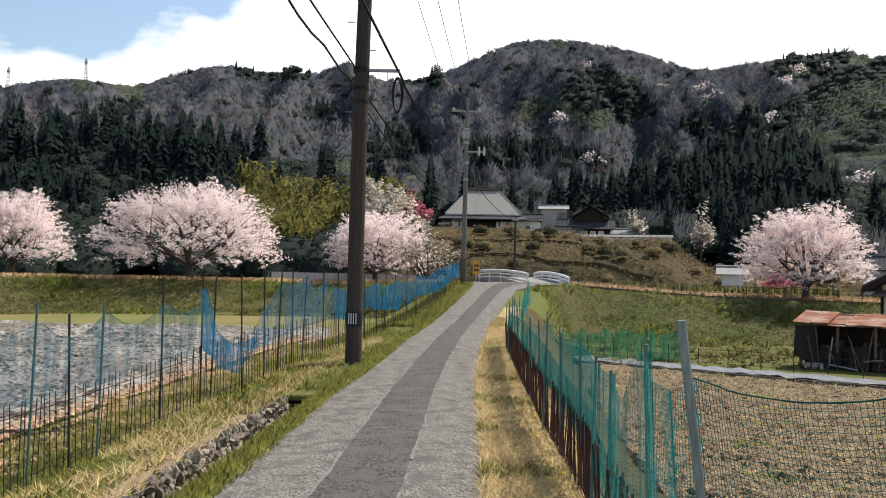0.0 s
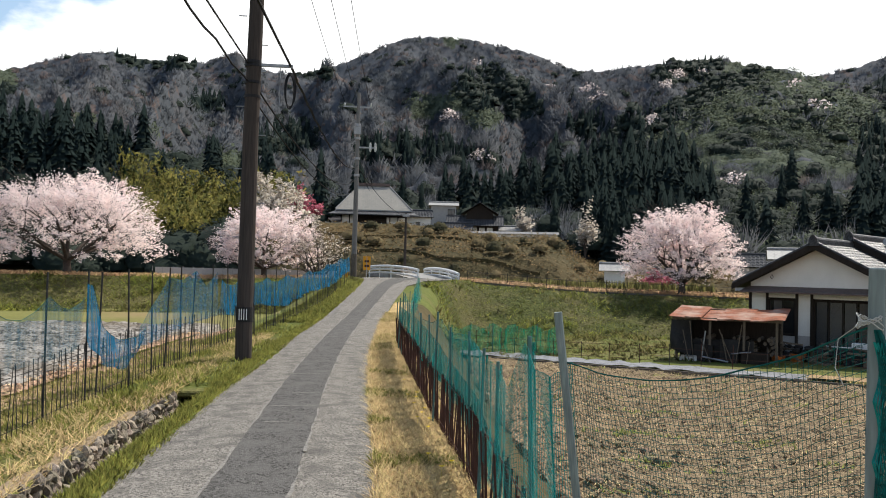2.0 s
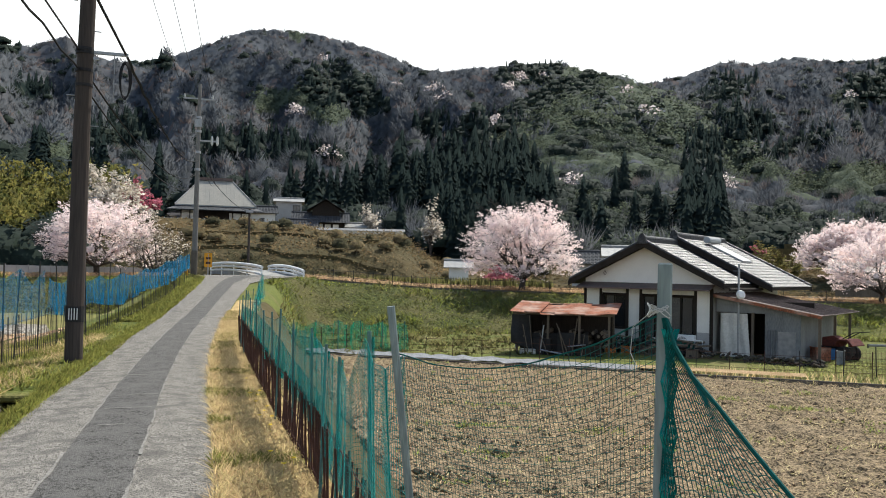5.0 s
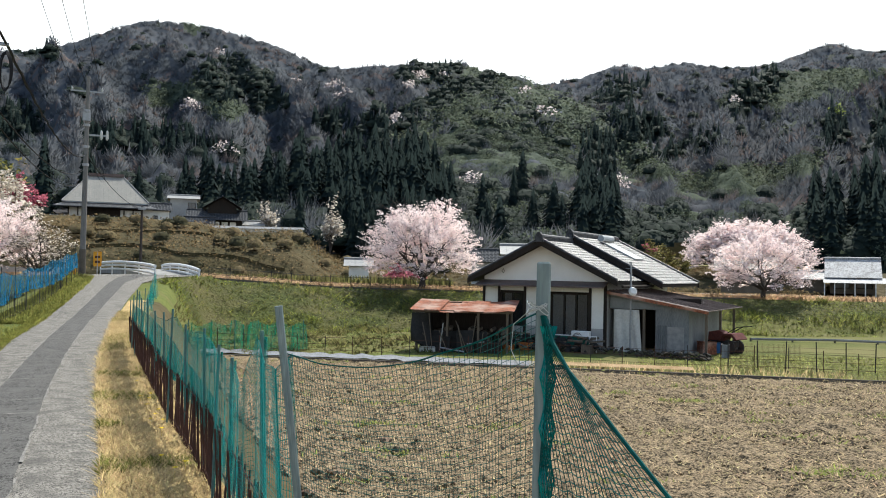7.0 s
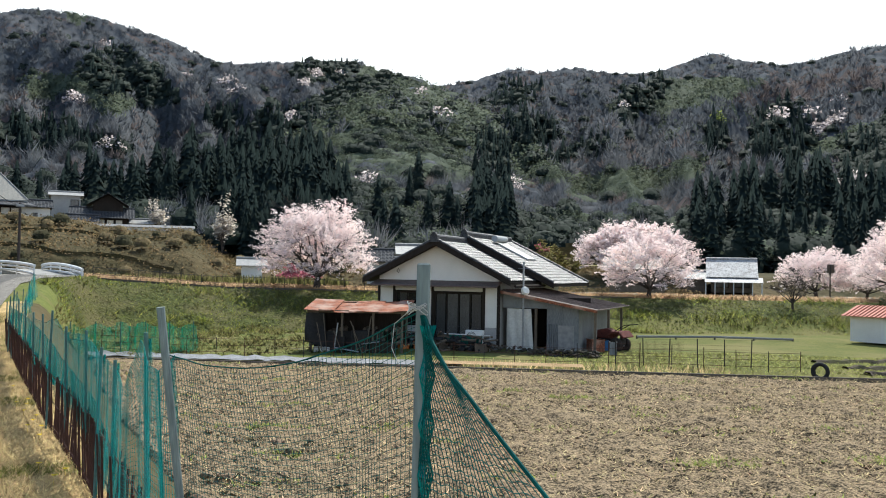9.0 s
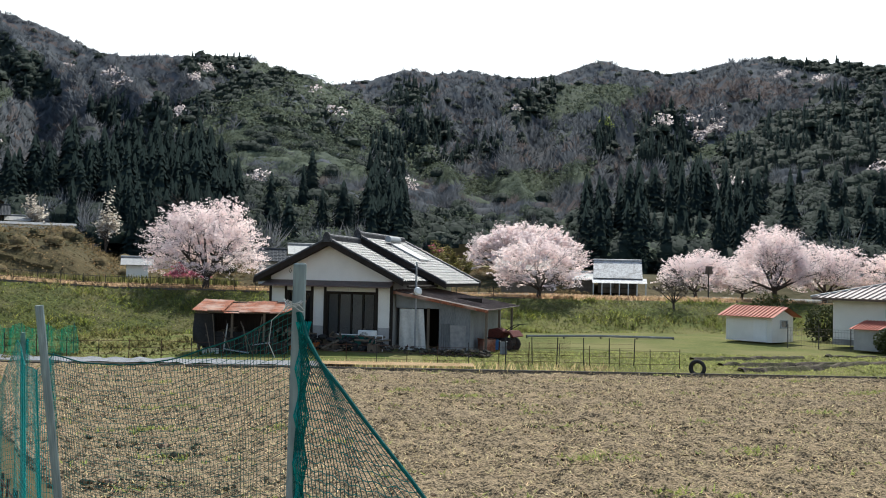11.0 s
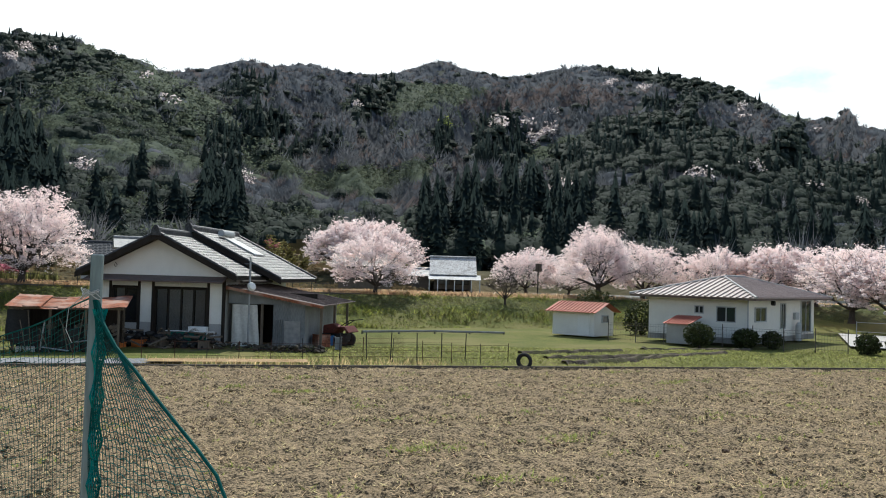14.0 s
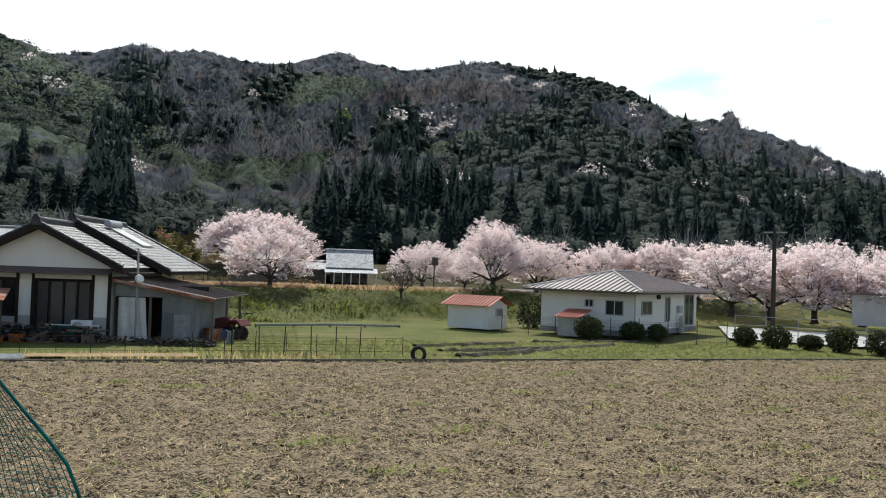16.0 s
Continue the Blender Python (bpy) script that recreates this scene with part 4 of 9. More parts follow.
flowering_tree("magnolia_tree", pose(33.7, 114.8, 2.5), 9.0, 1.5, 39, 700, "slender white-blossomed tree before dark cedars", "petal_white", 0.22, 6)
flowering_tree("magnolia_tree", pose(25.8, 117, 5), 5.6, 1.3, 41, 400, "slender white-blossomed tree before dark cedars", "petal_white", 0.2, 6)
flowering_tree("willow_tree", pose(38.2, 48.9, 0.2), 3.75, 2.0, 43, 5000, "rounded tree in yellow-green spring bud", "bud", 0.11, 8)
flowering_tree("small_tree", pose(-0.9, 57.6, 0.6), 4.4, 2.0, 45, 500, "bare dark shrubby tree beside the lane", "petal_white", 0.08, 8, 0.08)
flowering_tree("small_tree", pose(50.2, 38.5, -0.6), 3.0, 1.6, 47, 250, "bare dark young tree on the grassy bank", "bark", 0.07, 6, 0.3)


def shrub(m, w, h, label, mat="shrub_leaf", seed=1, n=1600, name="shrub"):
    rg = np.random.RandomState(seed)
    u = rg.normal(size=(n, 3))
    u /= np.linalg.norm(u, axis=1)[:, None]
    lump = rg.normal(size=(6, 3))
    lump /= np.linalg.norm(lump, axis=1)[:, None]
    c = u * (rg.uniform(0.55, 1.0, n) * (0.75 + 0.3 * np.max(u @ lump.T, 1)))[:, None] * (w / 2, w / 2, h / 2) + (0, 0, h * 0.48)
    c = c[c[:, 2] > 0]
    ob = thing(name, m, label, "shrub")
    me = bpy.data.meshes.new("foliage")
    T = leaf_tris(c, 0.1 * (w / 2) ** 0.5, 0.9).reshape(-1, 3)
    me.from_pydata(T.tolist(), [], np.arange(len(T)).reshape(-1, 3).tolist())
    me.materials.append(M[mat])
    f = new("foliage", me)
    f.parent = ob
    st = Mesh()
    for k in range(5):
        w2 = 1.256 * k
        st.tube([(0, 0, -0.05), (math.cos(w2) * w * 0.12, math.sin(w2) * w * 0.12, h * 0.4), (math.cos(w2) * w * 0.25, math.sin(w2) * w * 0.25, h * 0.7)], [0.04, 0.03, 0.015], 5)
    part("stems", st, M["bark"], ob)
    return ob


for k, (px, py, w, h, lb) in enumerate(((42.0, 19.5, 1.6, 1.4, "dense dark green shrub beside the pump house"), (44.0, 17.9, 1.5, 1.1, "clipped dark green shrub before the hall"), (45.2, 17.0, 1.2, 1.0, "clipped dark green shrub before the hall"), (46.0, 12.6, 1.3, 1.1, "clipped dark green shrub before the hall"),
                                        (46.4, 11.1, 1.7, 1.2, "wide olive-green shrub at the lawn edge"), (46.9, 9.6, 1.3, 0.9, "dark rounded shrub at the lawn edge"), (47.2, 8.2, 1.7, 1.3, "dark rounded shrub at the lawn edge"), (47.4, 6.4, 1.7, 1.3, "dark rounded shrub at the lawn edge"), (46.5, 28.6, 2.6, 3.0, "tall dark evergreen shrub beside the meeting hall"), (48.5, 26.5, 2.4, 2.2, "dark evergreen shrub behind the shed"))):
    shrub(pose(px, py, float(ground_z(px, py))), w, h, lb, seed=k + 3)

# ---- more materials ----
M["plaster"] = material("plaster", (0.74, 0.72, 0.67), 0.9, scale=1.2, second=(0.62, 0.6, 0.55), fine=30, bump=0.15, depth=0.01)
M["plaster_grey"] = material("plaster_grey", (0.4, 0.39, 0.37), 0.9, scale=1.5, second=(0.3, 0.29, 0.28), fine=30, bump=0.2, depth=0.01)
M["dark_wood"] = material("dark_wood", (0.035, 0.028, 0.023), 0.75, scale=3, second=(0.018, 0.015, 0.013), fine=30, bump=0.3, depth=0.01, stretch=(1, 1, 0.15))
M["old_wood"] = material("old_wood", (0.16, 0.13, 0.1), 0.9, scale=3, second=(0.08, 0.065, 0.05), fine=30, bump=0.4, depth=0.01, stretch=(1, 1, 0.15))
M["roof_bright"] = material("roof_bright", (0.46, 0.45, 0.44), 0.6, scale=1.6, second=(0.2, 0.19, 0.185), amount=0.35, fine=6, bump=0.3, depth=0.03, spec=0.15)
M["far_tile"] = material("far_tile", (0.07, 0.072, 0.078), 0.75, scale=1.5, second=(0.04, 0.042, 0.046), fine=20, bump=0.2, depth=0.01)
M["roof_tile"] = material("roof_tile", (0.06, 0.06, 0.063), 0.36, scale=3.5, second=(0.016, 0.017, 0.019), amount=0.35, fine=11, bump=1.0, depth=0.1, spec=0.25)
M["temple_roof"] = material("temple_roof", (0.3, 0.28, 0.24), 0.7, scale=0.8, second=(0.22, 0.21, 0.185), fine=6, bump=0.2, depth=0.02, spec=0.15)
M["roof_tin"] = material("roof_tin", (0.31, 0.3, 0.28), 0.6, metal=0.0, scale=0.8, second=(0.17, 0.17, 0.175), fine=6, bump=0.2, depth=0.02, spec=0.25)
M["roof_brown"] = material("roof_brown", (0.16, 0.118, 0.105), 0.6, scale=0.9, second=(0.08, 0.06, 0.052), fine=12, bump=0.1, depth=0.01, spec=0.12)
M["rust_sheet"] = material("rust_sheet", (0.34, 0.125, 0.07), 0.85, scale=2.5, second=(0.12, 0.05, 0.032), amount=0.35, fine=18, bump=0.3, depth=0.01, stain=(0.4, 0.3, 0.24), stain_scale=1.1)
M["rust_rod"] = material("rust_rod", (0.085, 0.042, 0.032), 0.9, scale=9, second=(0.05, 0.028, 0.022), fine=60, bump=0.3, depth=0.003)
M["hall_metal"] = material("hall_metal", (0.3, 0.225, 0.2), 0.5, scale=0.9, second=(0.2, 0.15, 0.135), fine=12, bump=0.1, depth=0.01, spec=0.25)
M["red_tile"] = material("red_tile", (0.48, 0.17, 0.12), 0.6, scale=1.5, second=(0.36, 0.12, 0.085), fine=15, bump=0.1, depth=0.01)
M["tin_wall"] = material("tin_wall", (0.22, 0.23, 0.235), 0.6, metal=0.2, scale=1.1, second=(0.12, 0.125, 0.13), fine=20, bump=0.2, depth=0.01, stain=(0.27, 0.28, 0.28), stain_scale=0.8, stretch=(1, 1, 0.3))
M["concrete"] = material("concrete", (0.34, 0.33, 0.31), 0.9, scale=3, second=(0.22, 0.215, 0.2), fine=60, bump=0.3, depth=0.006, stain=(0.2, 0.19, 0.17), stain_scale=1.0)
M["kerb_dark"] = material("kerb_dark", (0.13, 0.115, 0.095), 0.9, scale=3, second=(0.07, 0.06, 0.05), fine=40, bump=0.4, depth=0.01)
M["stone"] = material("stone", (0.42, 0.355, 0.265), 0.9, scale=7, second=(0.12, 0.1, 0.08), fine=40, bump=0.7, depth=0.02, per="object", spread=0.2)
M["rubble"] = material("rubble", (0.1, 0.085, 0.065), 0.95, scale=5, second=(0.05, 0.046, 0.037), fine=20, bump=0.9, depth=0.05, per="island", spread=0.15)
M["tarp"] = material("tarp", (0.62, 0.61, 0.57), 0.6, scale=1.5, second=(0.48, 0.47, 0.44), fine=12, bump=0.3, depth=0.02)
M["white_paint"] = material("white_paint", (0.76, 0.75, 0.72), 0.55, scale=2, second=(0.66, 0.65, 0.62), fine=30, bump=0.05)
M["grey_paint"] = material("grey_paint", (0.42, 0.43, 0.43), 0.6, scale=2, second=(0.34, 0.35, 0.35), fine=30, bump=0.05)
M["steel"] = material("steel", (0.36, 0.37, 0.38), 0.5, metal=0.6, scale=6, second=(0.24, 0.24, 0.245), fine=60, bump=0.1, depth=0.002)
M["black_metal"] = material("black_metal", (0.03, 0.03, 0.032), 0.6, scale=8, second=(0.018, 0.018, 0.02), fine=60, bump=0.1, depth=0.002)
M["rubber"] = material("rubber", (0.022, 0.022, 0.023), 0.8, scale=8, second=(0.04, 0.038, 0.035), fine=40, bump=0.2, depth=0.005)
M["pole_wood"] = material("pole_wood", (0.075, 0.06, 0.052), 0.85, scale=4, second=(0.035, 0.03, 0.027), fine=40, bump=0.5, depth=0.01, stretch=(1, 1, 0.06))
M["pole_concrete"] = material("pole_concrete", (0.2, 0.19, 0.18), 0.85, scale=3, second=(0.12, 0.115, 0.11), fine=40, bump=0.2, depth=0.005, stretch=(1, 1, 0.1))
M["wire"] = material("wire", (0.02, 0.02, 0.022), 0.7, scale=5, bump=0.0)
M["ceramic"] = material("ceramic", (0.6, 0.6, 0.58), 0.3, scale=5, bump=0.0)
M["yellow_sign"] = material("yellow_sign", (0.6, 0.3, 0.03), 0.6, scale=4, second=(0.5, 0.24, 0.03), bump=0.0)
M["post_grey"] = material("post_grey", (0.24, 0.285, 0.275), 0.7, scale=10, second=(0.12, 0.145, 0.145), fine=90, bump=0.3, depth=0.002, stretch=(1, 1, 0.12))
M["stake_green"] = material("stake_green", (0.1, 0.19, 0.17), 0.6, scale=9, second=(0.07, 0.12, 0.11), fine=50, bump=0.2, depth=0.002)
M["stake_black"] = material("stake_black", (0.05, 0.048, 0.045), 0.7, scale=9, second=(0.03, 0.028, 0.026), fine=50, bump=0.2, depth=0.002)
M["net_string"] = material("net_string", (0.009, 0.1, 0.088), 0.7, scale=12, second=(0.006, 0.055, 0.05), fine=80, bump=0.0)
M["net_bright"] = material("net_bright", (0.016, 0.27, 0.25), 0.7, scale=12, second=(0.008, 0.1, 0.095), fine=80, bump=0.0)
M["rope"] = material("rope", (0.42, 0.43, 0.41), 0.9, scale=40, second=(0.4, 0.39, 0.36), fine=200, bump=0.4, depth=0.002)
M["solar_tank"] = material("solar_tank", (0.55, 0.55, 0.54), 0.35, metal=0.4, scale=2, bump=0.0)
M["mulch"] = material("mulch", (0.27, 0.275, 0.285), 0.5, scale=2.5, second=(0.09, 0.09, 0.095), fine=18, bump=0.8, depth=0.05)
M["green_sheet"] = material("green_sheet", (0.03, 0.13, 0.1), 0.7, scale=4, second=(0.02, 0.08, 0.065), bump=0.2)
M["blue_sheet"] = material("blue_sheet", (0.05, 0.16, 0.34), 0.6, scale=4, second=(0.04, 0.11, 0.24), bump=0.2)
M["orange_plastic"] = material("orange_plastic", (0.5, 0.16, 0.04), 0.5, scale=4, second=(0.36, 0.1, 0.03), bump=0.1)
M["grass_blade"] = material("grass_blade", (0.25, 0.25, 0.05), 0.8, scale=1.2, second=(0.095, 0.1, 0.024), fine=9, bump=0.0, per="island", spread=0.2, trans=0.3)
M["straw"] = material("straw", (0.62, 0.47, 0.23), 0.9, scale=1.2, second=(0.36, 0.25, 0.115), fine=9, bump=0.0, per="island", spread=0.16, trans=0.2)
M["weed"] = material("weed", (0.2, 0.22, 0.05), 0.9, scale=1.2, second=(0.12, 0.14, 0.035), fine=9, bump=0.0, per="island", spread=0.16)
M["clod"] = material("clod", (0.27, 0.2, 0.125), 0.95, scale=9, second=(0.06, 0.048, 0.032), amount=0.35, fine=24, bump=0.8, depth=0.03, per="island", spread=0.2)
M["yellow_petal"] = material("yellow_petal", (0.75, 0.55, 0.02), 0.7, scale=4, second=(0.7, 0.45, 0.02), bump=0.0)


def glass_material(name, alpha):
    m = bpy.data.materials.new(name)
    m.use_nodes = True
    b = m.node_tree.nodes["Principled BSDF"]
    b.inputs["Base Color"].default_value = (0.025, 0.028, 0.03, 1)
    b.inputs["Roughness"].default_value = 0.08
    b.inputs["Specular IOR Level"].default_value = 0.6
    b.inputs["Alpha"].default_value = alpha
    return m


M["glass"] = glass_material("window_glass", 1.0)
M["glass_clear"] = glass_material("clear_glass", 0.4)


def veil_material(name, colour, cover):
    """Fine netting seen from far: threads too thin to tell apart, open between."""
    m = bpy.data.materials.new(name)
    m.use_nodes = True
    n, l = m.node_tree.nodes, m.node_tree.links
    b = n["Principled BSDF"]
    b.inputs["Base Color"].default_value = (*colour, 1)
    b.inputs["Roughness"].default_value = 0.7
    b.inputs["Specular IOR Level"].default_value = 0.05
    tr = n.new("ShaderNodeBsdfTransparent")
    tl = n.new("ShaderNodeBsdfTranslucent")
    tl.inputs["Color"].default_value = (*colour, 1)
    m1, m2 = n.new("ShaderNodeMixShader"), n.new("ShaderNodeMixShader")
    m1.inputs["Fac"].default_value = 0.3
    l.new(b.outputs["BSDF"], m1.inputs[1])
    l.new(tl.outputs["BSDF"], m1.inputs[2])
    co = n.new("ShaderNodeTexCoord")
    nz = n.new("ShaderNodeTexNoise")
    nz.inputs["Scale"].default_value = 4.0
    nz.inputs["Detail"].default_value = 5
    vm = n.new("ShaderNodeMapping")
    vm.inputs["Scale"].default_value = (2.2, 2.2, 0.22)
    l.new(co.outputs["Object"], vm.inputs["Vector"])
    l.new(vm.outputs["Vector"], nz.inputs["Vector"])
    # upright streaks of thicker cover imitate the shading of hanging folds
    mr = n.new("ShaderNodeMapRange")
    mr.inputs["From Min"].default_value, mr.inputs["From Max"].default_value = 0.3, 0.7
    mr.inputs["To Min"].default_value, mr.inputs["To Max"].default_value = cover * 0.3, min(1, cover * 1.7)
    l.new(nz.outputs["Fac"], mr.inputs["Value"])
    l.new(mr.outputs["Result"], m2.inputs["Fac"])
    l.new(tr.outputs["BSDF"], m2.inputs[1])
    l.new(m1.outputs["Shader"], m2.inputs[2])
    l.new(m2.outputs["Shader"], n["Material Output"].inputs["Surface"])
    return m


M["veil_blue"] = veil_material("veil_blue", (0.01, 0.13, 0.25), 0.36)
M["veil_pale"] = veil_material("veil_pale", (0.03, 0.12, 0.17), 0.38)
M["veil_teal"] = veil_material("veil_teal", (0.006, 0.22, 0.2), 0.34)
M["veil_teal_thick"] = veil_material("veil_teal_thick", (0.006, 0.22, 0.2), 0.62)
M["veil_blue_thick"] = veil_material("veil_blue_thick", (0.008, 0.12, 0.23), 0.6)
M["veil_green"] = veil_material("veil_green", (0.015, 0.26, 0.15), 0.5)

# ---- roofs, windows, walls ----


def tiled_slope(mesh, a, b, c, d, course, wave, step=0.035, amp=0.03):
    """Courses of wavy tiles on the slope with ridge a-b and eave d-c (a above d)."""
    a, b, c, d = (Vector(p) for p in (a, b, c, d))
    n = ((b - a).cross(d - a)).normalized()
    if n.z < 0:
        n = -n
    rows = max(2, int((d - a).length / course))
    cols = max(2, int((b - a).length / wave) * 3)
    vs, fs = [], []
    for r in range(rows):
        for t, lift in ((r / rows, 0.0), ((r + 1) / rows, step)):
            p, q = a.lerp(d, t), b.lerp(c, t)
            for k in range(cols + 1):
                vs.append(p.lerp(q, k / cols) + n * (lift + amp * math.sin(k / 3 * 6.283)))
    w = cols + 1
    for r in range(2 * rows - 1):
        for k in range(cols):
            fs.append((r * w + k, r * w + k + 1, (r + 1) * w + k + 1, (r + 1) * w + k))
    mesh.add(vs, fs)
    return mesh


def seamed_slope(mesh, a, b, c, d, gap, rise=0.03):
    """Sheet-metal roofing with standing seams running down the slope."""
    a, b, c, d = (Vector(p) for p in (a, b, c, d))
    n = ((b - a).cross(d - a)).normalized()
    if n.z < 0:
        n = -n
    th = n * 0.03
    k = max(2, int((c - d).length / gap))
    w = (0.018 + 0.4 * max(0.0, rise - 0.03)) / max(0.1, (c - d).length)
    prof = [(0.0, 0.0)]
    for i in range(1, k):
        u = i / k
        prof += [(u - w, 0.0), (u - w * 0.8, rise), (u + w * 0.8, rise), (u + w, 0.0)]
    prof.append((1.0, 0.0))
    vs = []
    for u, h in prof:
        vs += [a.lerp(b, u) + n * h, d.lerp(c, u) + n * h, d.lerp(c, u) - th, a.lerp(b, u) - th]
    fs = []
    for i in range(len(prof) - 1):
        o = 4 * i
        fs += [(o, o + 4, o + 5, o + 1), (o + 1, o + 5, o + 6, o + 2), (o + 2, o + 6, o + 7, o + 3)]
    mesh.add(vs, fs)
    return mesh


def ribbed_slope(parent, mat, a, b, c, d, gap, rise, wide):
    """A hipped roof face with ridge a-b (a point where they meet) and eave d-c: a slab with battens straight down the slope."""
    mesh = Mesh()
    a, b, c, d = (Vector(p) for p in (a, b, c, d))
    run = (c - d).length
    e = (c - d) / run
    sa, sb = (a - d).dot(e), (b - d).dot(e)
    up = (a - d) - e * sa
    n = e.cross(up).normalized()
    if n.z < 0:
        n = -n
    mesh.add([a, b, c, d, a - n * 0.03, b - n * 0.03, c - n * 0.03, d - n * 0.03], [(0, 1, 2, 3), (7, 6, 5, 4), (3, 2, 6, 7)] if (b - a).length > 0.01 else [(0, 2, 3), (7, 6, 4), (3, 2, 6, 7)])
    slab = part("roof_slope", mesh, mat, parent)
    for k in range(1, int(run / gap)):
        s = run * k / int(run / gap)
        h = min(1.0, s / max(sa, 0.01), (run - s) / max(run - sb, 0.01))
        p, q = d + e * s, d + e * s + up * h
        w = e * wide / 2
        part("batten", Mesh().add([p - w, p + w, q + w, q - w, p - w * 0.7 + n * rise, p + w * 0.7 + n * rise, q + w * 0.7 + n * rise, q - w * 0.7 + n * rise], [(4, 5, 6, 7), (0, 1, 5, 4), (1, 2, 6, 5), (3, 0, 4, 7), (2, 3, 7, 6)]), mat, slab)
    return slab


def window(parent, x0, x1, z0, z1, y, bars=1, frame_mat="dark_wood", deep=0.06, name="window", glass="glass"):
    """A window in a wall that faces -y: frame, panes and bars."""
    w = part(name, Mesh().box(x0, y - 0.03, z0, x0 + 0.06, y + deep, z1).box(x1 - 0.06, y - 0.03, z0, x1, y + deep, z1).box(x0 + 0.06, y - 0.03, z1 - 0.06, x1 - 0.06, y + deep, z1).box(x0 + 0.06, y - 0.03, z0, x1 - 0.06, y + deep, z0 + 0.06), M[frame_mat], parent)
    n = bars + 1
    step = (x1 - x0 - 0.12) / n
    for k in range(n):
        xa = x0 + 0.06 + k * step
        part("pane", Mesh().box(xa + 0.02, y + 0.02, z0 + 0.06, xa + step - 0.02, y + 0.03, z1 - 0.06), M[glass], w)
        if k:
            part("bar", Mesh().box(xa - 0.025, y - 0.01, z0 + 0.06, xa + 0.025, y + 0.035, z1 - 0.06), M[frame_mat], w)
    return w


def facing(x, y, z, az):
    """Local y runs away along compass bearing az, x to its right."""
    return pose(x, y, z, 0, 0, -az)


# ---- the white gabled farmhouse beside the field ----
HZ = -1.75
house = thing("house", facing(20.07, 34.09, HZ, 53), "old white-plastered gabled farmhouse with grey tiled roof", "house")
part("front_wall", Mesh().prism([(-2.98, 2.95), (2.9, 2.95), (2.9, 3.3), (0.05, 4.76), (-2.98, 3.3)], 0.0, 0.16), M["plaster"], house, "white plaster gable wall")
for x0, x1 in ((-2.98, -2.2), (-0.9, -0.26), (2.22, 2.9)):
    part("front_wall", Mesh().box(x0, 0.0, 1.05, x1, 0.16, 2.95), M["plaster"], house)
    part("skirt_wall", Mesh().box(x0, 0.0, 0.3, x1, 0.15, 1.05), M["plaster_grey"], house)
for x0, x1 in ((-2.2, -0.9), (-0.26, 2.22)):
    part("lintel", Mesh().box(x0, 0.02, 2.62, x1, 0.16, 2.95), M["plaster"], house)
part("side_wall", Mesh().box(-2.98, 0.16, 0.3, -2.82, 10.1, 3.1), M["plaster"], house)
part("side_wall", Mesh().box(2.74, 0.16, 0.3, 2.9, 10.1, 3.1), M["plaster_grey"], house)
part("back_wall", Mesh().box(-2.82, 9.94, 0.3, 2.74, 10.1, 3.1), M["plaster"], house)
part("plinth", Mesh().box(-3.0, -0.02, 0, 2.92, 10.1, 0.3), M["concrete"], house)
part("skirt_wall", Mesh().box(-2.2, 0.0, 0.3, -0.9, 0.14, 1.0), M["plaster_grey"], house)
part("skirt_wall", Mesh().box(-0.26, 0.0, 0.3, 2.22, 0.14, 0.5), M["plaster_grey"], house)
for x in (-2.98, -2.2, -0.9, -0.26, 2.22, 2.9):
    part("post", Mesh().box(x - 0.06, -0.04, 0.3, x + 0.06, 0.02, 2.95), M["dark_wood"], house)
part("beam", Mesh().box(-3.05, -0.06, 2.9, 2.98, 0.0, 3.04), M["dark_wood"], house)
pent = Mesh()
pent.add([(-3.1, -0.75, 2.88), (3.05, -0.75, 2.88), (3.05, 0.0, 3.1), (-3.1, 0.0, 3.1), (-3.1, -0.75, 2.82), (3.05, -0.75, 2.82), (3.05, 0, 3.04), (-3.1, 0, 3.04)], [(0, 1, 2, 3), (7, 6, 5, 4), (0, 4, 5, 1), (1, 5, 6, 2), (3, 2, 6, 7), (0, 3, 7, 4)])
part("pent_roof", pent, M["roof_brown"], house, "narrow metal eave over the windows")
window(house, -2.14, -0.96, 1.05, 2.56, 0.05, 1, glass="glass_clear")
window(house, -0.2, 2.16, 0.55, 2.56, 0.05, 3, glass="glass_clear")
for x0, x1 in ((-2.14, -0.96), (-0.2, 0.9), (1.0, 2.16)):
    part("transom", Mesh().box(x0, -0.02, 2.64, x1, 0.02, 2.86), M["plaster"], house)
for x in (0.45, 1.05):
    part("curtain", Mesh().box(x, 0.09, 0.62, x + 0.5, 0.11, 2.5), M["tarp"], house)
for x in (-1.95, 1.62, -0.1):
    part("curtain", Mesh().box(x, 0.09, 0.62 if x > -1 else 1.12, x + 0.42, 0.11, 2.5), M["plaster_grey"], house)
# added dark panel stands in for the unlit room behind the panes
part("room_shade_panel", Mesh().box(-2.8, 0.5, 0.32, 2.7, 0.55, 2.9), M["dark_wood"], house)
part("gable_hook", Mesh().tube([(-2.0, -0.02, 3.42), (-1.93, -0.05, 3.5), (-2.0, -0.05, 3.62), (-2.07, -0.05, 3.5), (-2.0, -0.02, 3.42)], 0.015, 6), M["dark_wood"], house)


